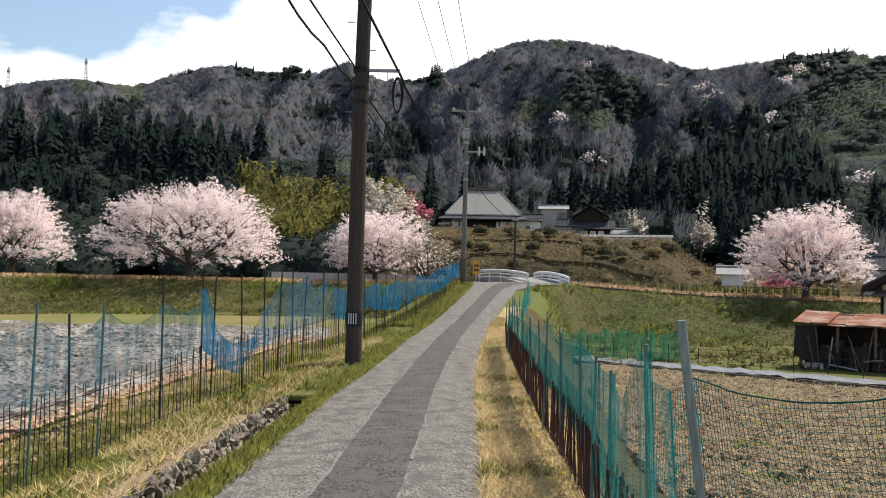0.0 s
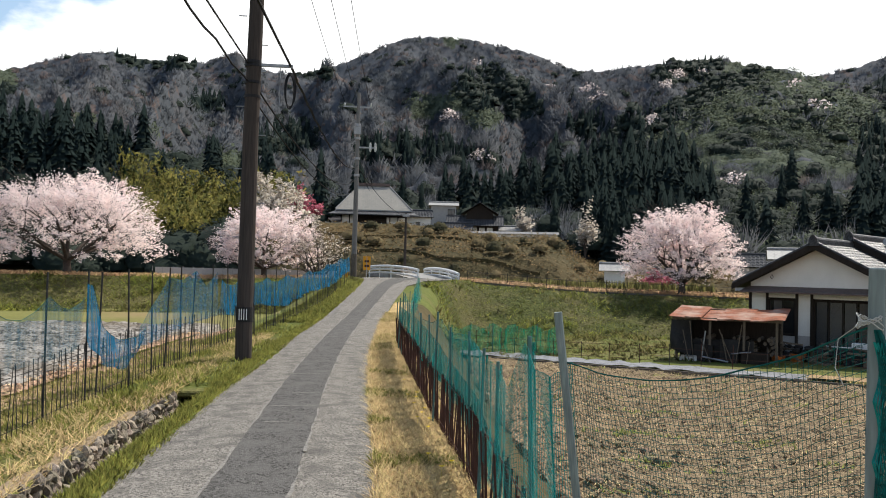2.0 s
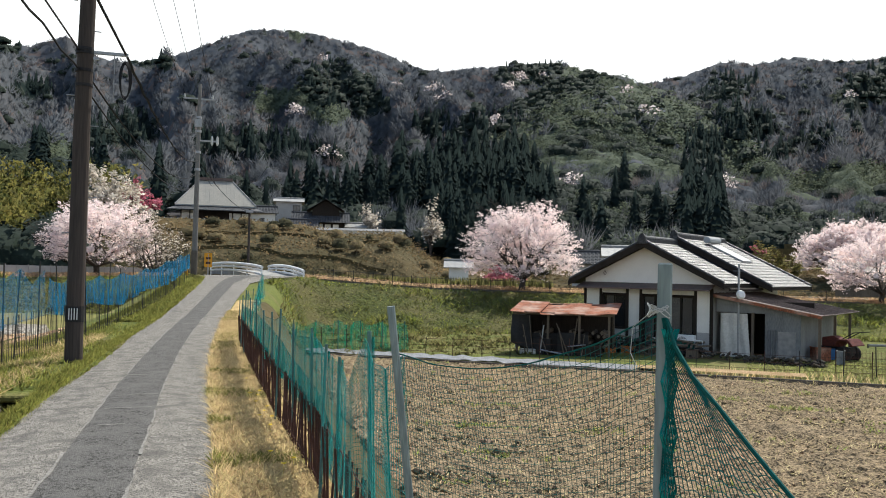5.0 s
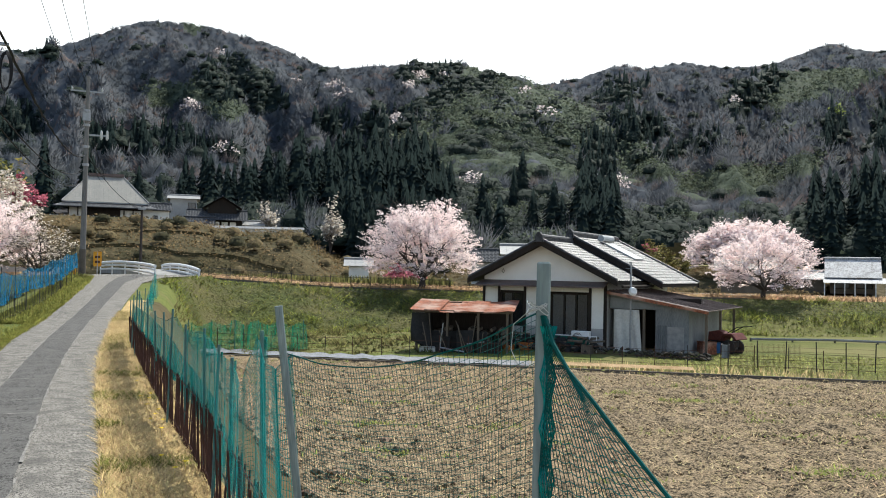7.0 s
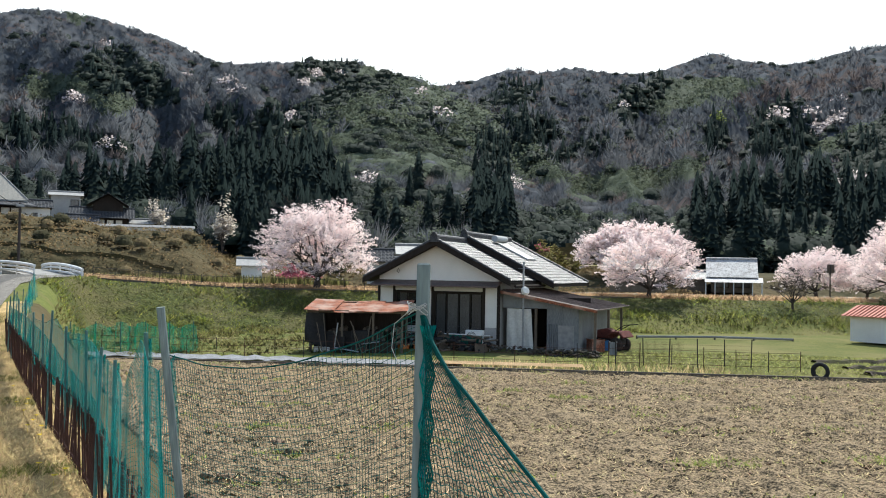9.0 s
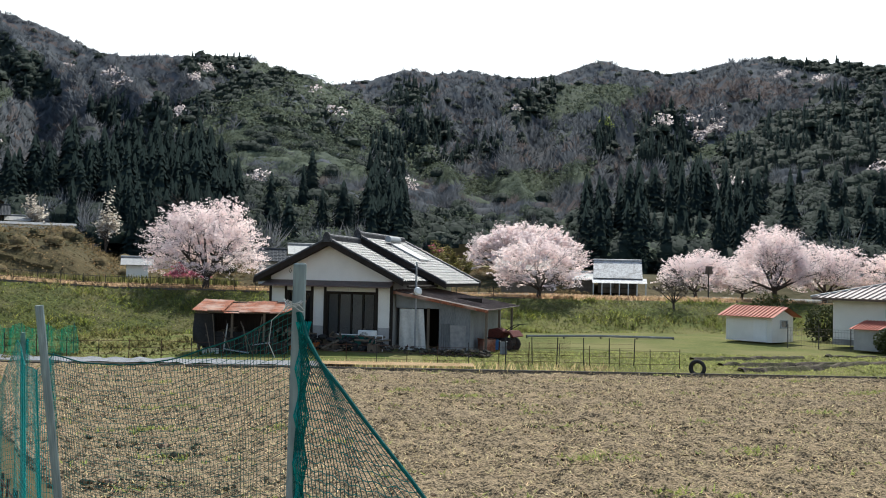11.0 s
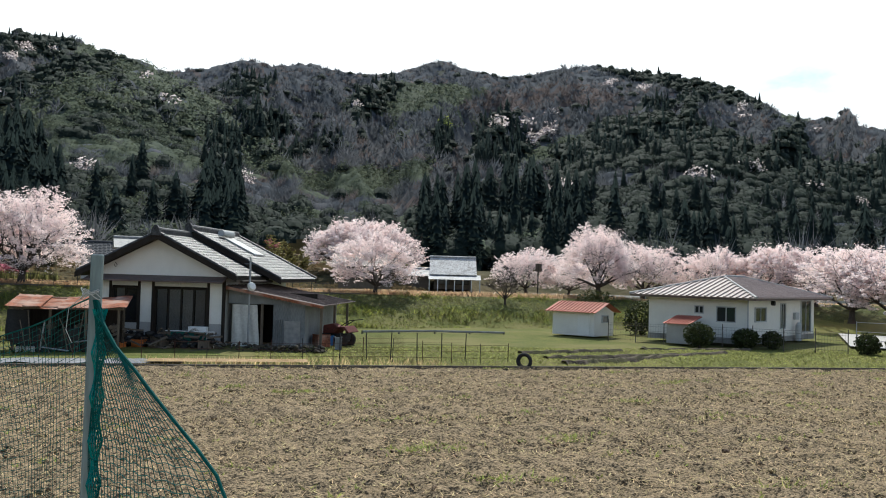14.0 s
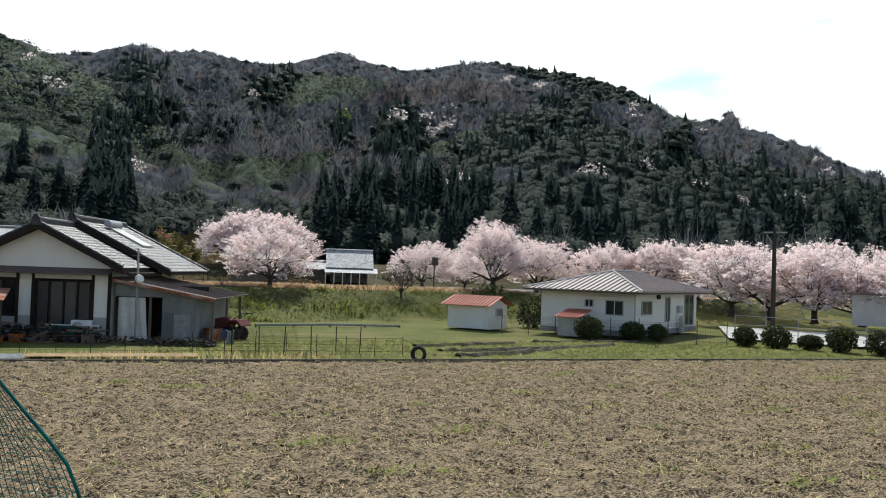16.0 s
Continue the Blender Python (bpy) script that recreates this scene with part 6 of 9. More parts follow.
def hip_roof(parent, x0, x1, y0, y1, z, rise, ridge, mat, gap=0.45, over=0.7, along="x", rib=(0.03, 0.04), under="grey_paint"):
    x0, x1, y0, y1 = x0 - over, x1 + over, y0 - over, y1 + over
    cx, cy = (x0 + x1) / 2, (y0 + y1) / 2
    if along == "x":
        p, q = Vector((cx - ridge / 2, cy, z + rise)), Vector((cx + ridge / 2, cy, z + rise))
        faces = ((p, q, (x1, y0, z), (x0, y0, z)), (q, p, (x0, y1, z), (x1, y1, z)), (p, p, (x0, y0, z), (x0, y1, z)), (q, q, (x1, y1, z), (x1, y0, z)))
    else:
        p, q = Vector((cx, cy - ridge / 2, z + rise)), Vector((cx, cy + ridge / 2, z + rise))
        faces = ((p, p, (x1, y0, z), (x0, y0, z)), (q, q, (x0, y1, z), (x1, y1, z)), (q, p, (x0, y0, z), (x0, y1, z)), (p, q, (x1, y1, z), (x1, y0, z)))
    for a, b, c, d in faces:
        ribbed_slope(parent, M[mat], a, b, c, d, gap, rib[0], rib[1])
    hips = ((x0, y0, p), (x0, y1, p if along == "x" else q), (x1, y0, q if along == "x" else p), (x1, y1, q))
    for hx, hy, top in hips:
        part("hip_cap", Mesh().tube([(hx, hy, z + 0.03), (top.x, top.y, top.z + 0.03)], 0.07, 8), M["roof_tin"], parent)
    part("ridge_cap", Mesh().tube([(p.x, p.y, p.z + 0.04), (q.x, q.y, q.z + 0.04)], 0.09, 8), M["roof_tin"], parent)
    part("soffit", Mesh().box(x0 + 0.03, y0 + 0.03, z - 0.12, x1 - 0.03, y1 - 0.03, z - 0.035), M[under], parent)


# the meeting hall: its nearest corner at the origin, x away to the right, y away to the left
hall = thing("meeting_hall", pose(44.5, 18.06, -1.5), "white single-storey meeting hall with brown hipped metal roof", "building")
part("wall", Mesh().box(0, 0, 0, 9.7, 0.2, 2.4), M["plaster"], hall)
part("wall", Mesh().box(0, 0.2, 0, 0.2, 5.7, 2.4), M["plaster"], hall)
part("wall", Mesh().box(0.2, 5.5, 0, 9.7, 5.7, 2.4), M["plaster"], hall)
part("wall", Mesh().box(9.5, 0.2, 0, 9.7, 5.5, 2.4), M["plaster"], hall)
part("plinth", Mesh().box(-0.03, -0.03, 0, 9.73, 5.73, 0.3), M["concrete"], hall)
hip_roof(hall, 0, 9.7, 0, 5.7, 2.45, 1.08, 2.8, "hall_metal", 0.34, 0.8, rib=(0.055, 0.12), under="roof_brown")
for x0, x1, z0, z1 in ((0.9, 2.4, 1.15, 1.95), (4.4, 5.15, 0.7, 2.15), (7.5, 9.1, 0.4, 2.3)):
    window(hall, x0, x1, z0, z1, -0.035, 1, "grey_paint")
part("lamp", Mesh().tube([(3.2, -0.003, 2.15), (3.2, -0.18, 2.15)], [0.13, 0.13], 12), M["black_metal"], hall)
part("meter_box", Mesh().box(6.3, -0.18, 1.2, 6.85, -0.002, 1.6), M["grey_paint"], hall)
part("gas_bottle", Mesh().tube([(6.4, -0.3, 0), (6.4, -0.3, 0.9), (6.4, -0.3, 1.05)], [0.17, 0.17, 0.08], 12), M["grey_paint"], hall)
part("drain_pipe", Mesh().tube([(-0.06, -0.06, 2.4), (-0.06, -0.06, 0.05)], 0.04, 8), M["grey_paint"], hall)


def left_window(parent, y0, y1, z0, z1):
    w = part("window", Mesh().box(-0.035, y0, z0, 0.02, y0 + 0.06, z1).box(-0.035, y1 - 0.06, z0, 0.02, y1, z1).box(-0.035, y0 + 0.06, z0, 0.02, y1 - 0.06, z0 + 0.06).box(-0.035, y0 + 0.06, z1 - 0.06, 0.02, y1 - 0.06, z1), M["grey_paint"], parent)
    part("pane", Mesh().box(-0.012, y0 + 0.06, z0 + 0.06, -0.004, y1 - 0.06, z1 - 0.06), M["glass"], w)
    part("bar", Mesh().box(-0.03, (y0 + y1) / 2 - 0.03, z0 + 0.06, -0.013, (y0 + y1) / 2 + 0.03, z1 - 0.06), M["grey_paint"], w)


left_window(hall, 0.6, 1.7, 1.1, 1.95)
left_window(hall, 2.4, 2.95, 1.5, 1.95)

shed2 = thing("storage_shed", pose(42.55, 26.1, -1.55), "small white storage shed with a red roof", "shed")
part("wall", Mesh().box(0, 0, 0, 0.1, 2.85, 1.35), M["plaster"], shed2)
part("wall", Mesh().prism([(0.1, 0), (2.05, 0), (2.05, 1.35), (1.03, 1.75), (0.1, 1.35)], 0, 0.1), M["plaster"], shed2)
part("wall", Mesh().prism([(0.1, 0), (2.05, 0), (2.05, 1.35), (1.03, 1.75), (0.1, 1.35)], 2.75, 2.85), M["plaster"], shed2)
part("wall", Mesh().box(1.95, 0.1, 0, 2.05, 2.75, 1.35), M["plaster"], shed2)
for s in (-1, 1):
    part("roof_slope", seamed_slope(Mesh(), (1.03, -0.3, 1.9), (1.03, 3.15, 1.9), (1.03 + s * 1.4, 3.15, 1.36), (1.03 + s * 1.4, -0.3, 1.36), 0.24, 0.05), M["red_tile"], shed2)
window(shed2, 0.75, 1.45, 0.75, 1.2, -0.04, 0, "grey_paint")
part("door", Mesh().box(-0.03, 0.3, 0.02, -0.003, 1.1, 1.2), M["white_paint"], shed2)

pump = thing("pump_house", pose(42.45, 20.35, -1.55) @ Matrix.Diagonal((0.75, 0.72, 0.95, 1)), "low pale pump house with a red tiled roof", "shed")
# grey plaster here holds the shrub's shade on the wall in its colour
part("wall", Mesh().box(0, 0, 0, 0.1, 1.7, 1.1).box(0.1, 0, 0, 1.5, 0.1, 1.1).box(1.4, 0.1, 0, 1.5, 1.7, 1.1).box(0.1, 1.6, 0, 1.4, 1.7, 1.1), M["plaster_grey"], pump)
part("roof", seamed_slope(Mesh(), (1.8, -0.2, 1.5), (1.8, 1.9, 1.5), (-0.25, 1.9, 1.1), (-0.25, -0.2, 1.1), 0.22, 0.05), M["red_tile"], pump)

toilet = thing("toilet_block", pose(59.5, 7.4, -0.8), "small beige block under the cherry trees", "building")
part("wall", Mesh().box(0, 0, 0, 2.4, 2.6, 1.9), M["plaster_grey"], toilet)
part("roof", Mesh().box(-0.3, -0.3, 1.9, 2.7, 2.9, 2.05), M["roof_brown"], toilet)

# the temple on its terrace
temple = thing("temple", facing(5.0, 112.5, 6.6, 2), "temple hall with a steep grey metal-clad hipped roof", "temple")
part("wall", Mesh().box(-4.0, -3.6, 0, 4.0, -3.45, 2.0), M["dark_wood"], temple)
part("wall", Mesh().box(-4.0, -3.45, 0, -3.85, 3.6, 2.0), M["plaster"], temple)
part("wall", Mesh().box(3.85, -3.45, 0, 4.0, 3.6, 2.0), M["plaster"], temple)
part("white_bay", Mesh().box(-4.0, -3.66, 0.3, -2.4, -3.61, 1.7), M["plaster"], temple)
part("white_bay", Mesh().box(1.6, -3.66, 0.3, 4.0, -3.61, 1.5), M["plaster"], temple)
for k in range(9):
    part("pillar", Mesh().box(-4.0 + k - 0.06, -3.75, 0, -4.0 + k + 0.06, -3.67, 2.0), M["dark_wood"], temple)
part("veranda", Mesh().box(-4.6, -4.3, 0.25, 4.6, -3.76, 0.4), M["old_wood"], temple)
hip_roof(temple, -4.0, 4.0, -3.6, 3.6, 2.35, 3.4, 3.8, "temple_roof", 0.5, 0.75, rib=(0.015, 0.04))
part("lower_eave", Mesh().add([(-5.6, -5.3, 1.75), (5.6, -5.3, 1.75), (4.4, -4.0, 2.3), (-4.4, -4.0, 2.3), (-5.6, -5.3, 1.65), (5.6, -5.3, 1.65), (4.4, -4.0, 2.2), (-4.4, -4.0, 2.2)], [(0, 1, 2, 3), (7, 6, 5, 4), (0, 4, 5, 1), (1, 5, 6, 2), (0, 3, 7, 4), (2, 6, 7, 3)]), M["roof_tile"], temple)
part("ridge_box", Mesh().box(-2.0, -0.25, 5.7, 2.0, 0.25, 6.05), M["roof_brown"], temple)
simple_house("temple_annex", facing(9.9, 111.0, 6.7, 2), 4.4, 3.0, 1.7, 0.7, "low white annex beside the temple hall", "plaster", "far_tile", 0.4, ((0.4, 0.9, 0.5, 1.0),), "house")
fence_t = thing("terrace_fence", facing(4.0, 107.2, 6.55, 2), "low white fence on the terrace edge", "fence")
for k in range(15):
    part("post", Mesh().box(-5 + k * 0.75 - 0.04, 0, 0, -5 + k * 0.75 + 0.04, 0.08, 0.75), M["plaster"], fence_t)
part("rail", Mesh().box(-5.1, -0.03, 0.35, 5.6, -0.002, 0.68), M["plaster"], fence_t)
simple_house("house", facing(15.9, 127.0, 8.1, 8), 3.6, 4.5, 2.9, 0.5, "plain two-storey pale house on the terrace", "plaster_grey", "roof_tin", 0.4, ((0.6, 1.6, 1.6, 2.4),), seam=0.5)
store = simple_house("storehouse", facing(19.0, 117.5, 6.3, 10), 6.0, 4.6, 1.7, 1.0, "dark timber storehouse with heavy tiled roofs", "dark_wood", "far_tile", 0.9)
for k in range(5):
    part("white_bay", Mesh().box(-2.5 + k * 1.04, -2.36, 0.75, -1.75 + k * 1.04, -2.31, 1.2), M["plaster"], store)
upper = simple_house("storehouse", facing(19.8, 118.2, 8.5, 100), 3.6, 3.6, 1.2, 1.1, "dark upper storey with a tiled gable roof", "dark_wood", "far_tile", 0.7)
part("white_band", Mesh().box(1.61, -1.5, 0.55, 1.66, 1.5, 0.85), M["plaster"], upper)
part("white_band", Mesh().box(-1.66, -1.5, 0.55, -1.61, 1.5, 0.85), M["plaster"], upper)
simple_house("storehouse", facing(16.4, 115.2, 5.9, 10), 2.6, 2.6, 1.2, 0.8, "low dark tiled gatehouse", "dark_wood", "far_tile", 0.7)
simple_house("annex_house", facing(23.9, 118.0, 5.9, 10), 2.2, 3.0, 1.4, 0.5, "small white annex behind the terrace wall", "plaster", "roof_tin", 0.4, seam=0.5)
cap = thing("terrace_wall", facing(21.5, 108.9, 5.75, 15), "long white terrace wall capped with pale metal", "wall")
part("wall", Mesh().box(-6.6, 0, 0, 6.6, 0.25, 0.75), M["plaster"], cap)
part("coping", Mesh().add([(-6.8, -0.35, 0.75), (6.8, -0.35, 0.75), (6.8, 0.12, 1.05), (-6.8, 0.12, 1.05), (6.8, 0.6, 0.75), (-6.8, 0.6, 0.75)], [(0, 1, 2, 3), (3, 2, 4, 5), (0, 3, 5), (1, 4, 2), (0, 5, 4, 1)]), M["roof_tin"], cap)
simple_house("farmhouse", facing(71.3, 62.3, 0.2, 47), 4.0, 4.4, 1.8, 1.5, "farmhouse with bright silvery roof beyond the levee", "old_wood", "roof_bright", 0.5, ((-1.7, -0.3, 0.5, 1.4), (0.3, 1.7, 0.5, 1.4)), seam=0.4)
farm_porch = thing("porch", facing(71.3, 62.3, 0.2, 47), "low bright metal porch roof on pale posts before the farmhouse", "porch")
part("roof", seamed_slope(Mesh(), (-2.6, -2.3, 1.55), (2.9, -2.3, 1.55), (2.9, -3.7, 1.05), (-2.6, -3.7, 1.05), 0.4), M["roof_bright"], farm_porch)
for k in range(7):
    part("post", Mesh().box(-2.5 + 0.88 * k - 0.05, -3.6, -0.2, -2.5 + 0.88 * k + 0.05, -3.5, 1.05), M["plaster"], farm_porch)
simple_house("lean_to_house", facing(68.6, 64.6, 0.2, 47), 2.2, 3.0, 1.4, 0.6, "low wing with bright metal roof", "old_wood", "roof_bright", 0.4, seam=0.4)
simple_house("white_house", facing(26.8, 81.2, 0.6, 18), 1.9, 3.0, 1.5, 0.5, "small white house behind the levee", "plaster", "roof_tin", 0.5, seam=0.5)
simple_house("tiled_house", facing(38.4, 76.0, 0.5, 26), 3.4, 4.0, 2.3, 0.9, "grey tiled house behind the levee", "plaster_grey", "far_tile", 0.6)
simple_house("tin_roofed_house", facing(35.0, 63.2, 0.3, 26), 2.6, 4.0, 2.9, 0.6, "white house with pale pink tin roof", "plaster", "roof_tin", 0.6, seam=0.5)
simple_house("brown_house", facing(58.5, 62.5, 0.2, 42), 5.0, 4.5, 2.3, 1.0, "brown farmhouse behind the cherry tree", "old_wood", "roof_brown", 0.6, seam=0.5)
M["path_soil"] = material("path_soil", (0.33, 0.25, 0.16), 0.95, scale=3, second=(0.2, 0.145, 0.09), fine=30, bump=0.8, depth=0.03)

# ---- lane: dark patch, pale joints, culvert ----


def lane_x(y, u):
    return float(lerp(ROAD_L, y) * (1 - u) + lerp(ROAD_R, y) * u)


strip("road_patch", lambda y: lane_x(y, 0.37), lambda y: lane_x(y, 0.68), [y for y in road_ys if y > -5], 0.0095, M["asphalt_dark"], "darker resurfaced strip along the lane", "road patch", 4, 0.022, (0.37, 0.68))
joint = Mesh()
for u in (0.365, 0.685):
    for k in range(150):
        y = 3 + k * 0.2
        if noise.noise((y * 1.3, u * 9, 0)) < -0.12:
            continue
        w = 0.01 + 0.012 * noise.noise((y * 5, u * 5, 4))
        xs = [lane_x(v, u) + 0.022 * (noise.noise((v * 1.7, 0 if u < 0.5 else 4, 3.1)) + 0.6 * noise.noise((v * 6, 0 if u < 0.5 else 4, 1.1))) for v in (y, y + 0.21)]
        z0, z1 = float(road_z(y)) + 0.044, float(road_z(y + 0.21)) + 0.044
        joint.add([(xs[0] - w, y, z0), (xs[0] + w, y, z0), (xs[1] + w, y + 0.21, z1), (xs[1] - w, y + 0.21, z1)], [(0, 1, 2, 3)])
for y, u0, u1 in ((9.3, 0.42, 0.56), (10.4, 0.4, 0.66), (11.5, 0.48, 0.67), (13.6, 0.38, 0.6), (17.5, 0.38, 0.56), (21.0, 0.4, 0.66)):
    joint.add([(lane_x(y, u0), y, 0.046), (lane_x(y, u1), y + 0.05, 0.046), (lane_x(y, u1), y + 0.07, 0.046), (lane_x(y, u0), y + 0.03, 0.046)], [(0, 1, 2, 3)])
M["joint"] = material("joint", (0.3, 0.28, 0.25), 0.9, scale=30, second=(0.1, 0.096, 0.092), amount=0.4, fine=105, bump=0.2, depth=0.004)
tagged(part("road_joint", joint, M["joint"]), "pale worn seams of the resurfaced strip", "road joint", kind="stuff")
strip("verge", lambda y: lerp(ROAD_R, y) + 0.02, lambda y: lerp(ROAD_R, y) + 0.9, [y for y in road_ys if -6 < y < 34], 0.0, M["verge"], "strip of dry straw-coloured grass beside the lane", "verge", 5, 0.05)


def culvert():
    ob = thing("culvert", pose(1.12, 14.5, -0.1), "dark drain mouth of old concrete sunk in the verge", "drain")
    # near-black wall colour puts the dark of the drain's hollow into the material
    part("side_wall", Mesh().box(-0.22, -0.25, -0.2, -0.17, 0.3, 0.1), M["rubber"], ob, bevel=0.01)
    part("side_wall", Mesh().box(0.17, -0.25, -0.2, 0.22, 0.3, 0.1), M["rubber"], ob, bevel=0.01)
    part("end_wall", Mesh().box(-0.17, 0.25, -0.2, 0.17, 0.3, 0.1), M["rubber"], ob)
    part("cover", Mesh().box(-0.22, 0.02, 0.1, 0.22, 0.34, 0.125), M["rubber"], ob)


culvert()


def stone_mesh(seed):
    rg = random.Random(seed)
    b = Mesh()
    lump(b, 0, 0, 0, 1.0, rg, 0.9)
    bm = bmesh.new()
    bm.from_mesh(b.data("stone", M["stone"]))
    bmesh.ops.subdivide_edges(bm, edges=bm.edges, cuts=1, smooth=0.0, use_grid_fill=True)
    for v in bm.verts:
        v.co *= rg.uniform(0.84, 1.12)
    me = bpy.data.meshes.new("stone")
    bm.to_mesh(me)
    bm.free()
    me.materials.append(M["stone"])
    return me


stones = [stone_mesh(k) for k in range(7)]
ditch_wall = thing("ditch_wall", pose(0, 0, 0), "dry-laid fieldstone wall lining the ditch", "stone wall", kind="structure")
rg = random.Random(12)
for row in range(5):
    y = 4.6 + row * 0.05
    while y < 11.5:
        s = rg.uniform(0.1, 0.17)
        ob = new("stone", stones[rg.randrange(7)])
        ob.parent = ditch_wall
        x = float(lerp(ROAD_L, y)) - 0.50 - 0.014 * row + rg.uniform(-0.02, 0.02)
        ob.matrix_basis = pose(x, y, -0.31 + row * 0.075 + rg.uniform(-0.02, 0.02), rg.uniform(0, 360), rg.uniform(0, 360), rg.uniform(0, 360)) @ Matrix.Diagonal((s * 1.1, s * 0.72, s * 0.6, 1))
        y += s * rg.uniform(0.7, 0.8)
bank = Mesh()
for k in range(30):
    y = 4.4 + 0.26 * k
    x = float(lerp(ROAD_L, y)) - 0.55
    bank.v += [(x, y, -0.5), (x - 0.07, y, 0.03)]
for k in range(29):
    bank.f.append((2 * k, 2 * k + 2, 2 * k + 3, 2 * k + 1))
    bank.m.append(0)
part("earth_backing", bank, M["clod"], ditch_wall)
cover = thing("ditch_cover", pose(-1.83, 12.15, 0.0, 0, 0, -3), "turf-covered slab over the end of the ditch", "drain cover")
part("slab", Mesh().box(-0.24, -0.35, -0.07, 0.24, 0.5, 0.012), M["grass"], cover, bevel=0.02)
lip = Mesh()
ys = [4.4 + 0.25 * k for k in range(29)]
for y in ys:
    x = float(lerp(ROAD_L, y)) - 0.6
    lip.v += [(x - 0.0 + 0.04 * noise.noise((y * 2, 0, 0)), y, 0.035), (x - 0.12 + 0.12 * noise.noise((y * 1.7, 2, 0)), y, 0.04), (x - 0.01, y, -0.08)]
for k in range(len(ys) - 1):
    lip.f += [(3 * k, 3 * k + 3, 3 * k + 4, 3 * k + 1), (3 * k + 2, 3 * k + 5, 3 * k + 3, 3 * k)]
    lip.m += [0, 0]
tagged(part("ditch_edge", lip, M["path_soil"]), "bare dry soil along the ditch wall", "soil", kind="structure")

# ---- fences and nets ----
FENCE_L = [(2, -4.35), (8, -3.6), (12.6, -2.85), (16.6, -2.5), (26, -1.4), (36, -0.1), (50, 1.0)]
FENCE_R = [(1.15, 0.86), (2.02, 0.62), (4, 0.93), (6.67, 1.1), (10, 1.15), (14, 1.26), (20, 1.47), (33, 3.2), (40, 4.2)]


def post(parent, x, y, z0, z1, rad, mat, lean=0.0, name="post"):
    return part(name, Mesh().tube([(x + lean, y, z0), (x, y, z1)], rad, 8), M[mat], parent)


def gz1(x, y):
    return float(ground_z(x, y))


left_fence = thing("left_fence", pose(0, 0, 0), "field fence of thin black stakes and wire", "fence")
rg = random.Random(3)
tall = [6.4, 7.1, 7.85, 8.35, 8.95, 10.2, 11.25, 11.65, 12.5, 13.6, 14.6, 15.3, 16.3, 17.6, 18.8, 20.0, 21.5, 23, 24.5, 26, 28, 30, 32.5, 35, 38, 41, 44, 47]
for k, y in enumerate(tall):
    x = float(lerp(FENCE_L, y))
    post(left_fence, x, y, gz1(x, y) - 0.05, gz1(x, y) + rg.uniform(1.5, 1.75), 0.012, "stake_green" if k in (2, 4) else "stake_black", rg.uniform(-0.06, 0.06))
rod = Mesh().tube([(0, 0, -0.05), (0, 0, 0.8)], 0.0052, 5).data("rod", M["stake_black"])
y = 4.6
while y < 40:
    x = float(lerp(FENCE_L, y))
    ob = new("rod", rod)
    ob.parent = left_fence
    ob.matrix_basis = pose(x, y, gz1(x, y), rg.uniform(-3, 3), rg.uniform(-3, 3), 0)
    y += (0.1 if y < 12 else 0.14 if y < 20 else 0.25) * rg.uniform(0.85, 1.15)
for h in (0.12, 0.68):
    part("wire", Mesh().tube([(float(lerp(FENCE_L, v)), v, gz1(float(lerp(FENCE_L, v)), v) + h) for v in np.arange(4, 44, 0.8)], 0.004, 4), M["wire"], left_fence)


def net_sheet(name, line, ys, top, low, mat, folds, label, parent=None, seed=0, rows=9):
    """A hung net along a fence line between two height tables above the ground (y, height)."""
    b = Mesh()
    for y in ys:
        x = float(lerp(line, y))
        g = gz1(x, y)
        a, c = float(lerp(top, y)), float(lerp(low, y))
        for j in range(rows):
            t = j / (rows - 1)
            w = folds * (math.sin((y + 0.35 * t) * 3.4 + seed + 1.7 * math.sin(y * 1.3)) + 0.7 * noise.noise((y * 2.6, t * 1.2, seed)) + 0.35 * math.sin(y * 12 + t * 4)) * (0.3 + t)
            b.v.append((x + 0.03 + w, y + 0.5 * w, g + a + (c - a) * t + 0.008 * noise.noise((y * 4, j * 0.5, seed))))
    for k in range(len(ys) - 1):
        for j in range(rows - 1):
            b.f.append((k * rows + j, (k + 1) * rows + j, (k + 1) * rows + j + 1, k * rows + j + 1))
            b.m.append(0)
    ob = part(name, b, M[mat], parent, smooth=True)
    part("edge_cord", Mesh().tube([b.v[k * rows] for k in range(len(ys))], 0.003, 4), M["net_string"], ob)
    tagged(ob, label, "net")
    return ob


def sagging(ys, high, sag):
    """A top edge that hangs between stakes."""
    out = []
    for a, b in zip(ys, ys[1:]):
        out += [(a, high), (a + 0.25 * (b - a), high - sag * 0.75), (a + 0.5 * (b - a), high - sag), (a + 0.75 * (b - a), high - sag * 0.75)]
    return out + [(ys[-1], high)]


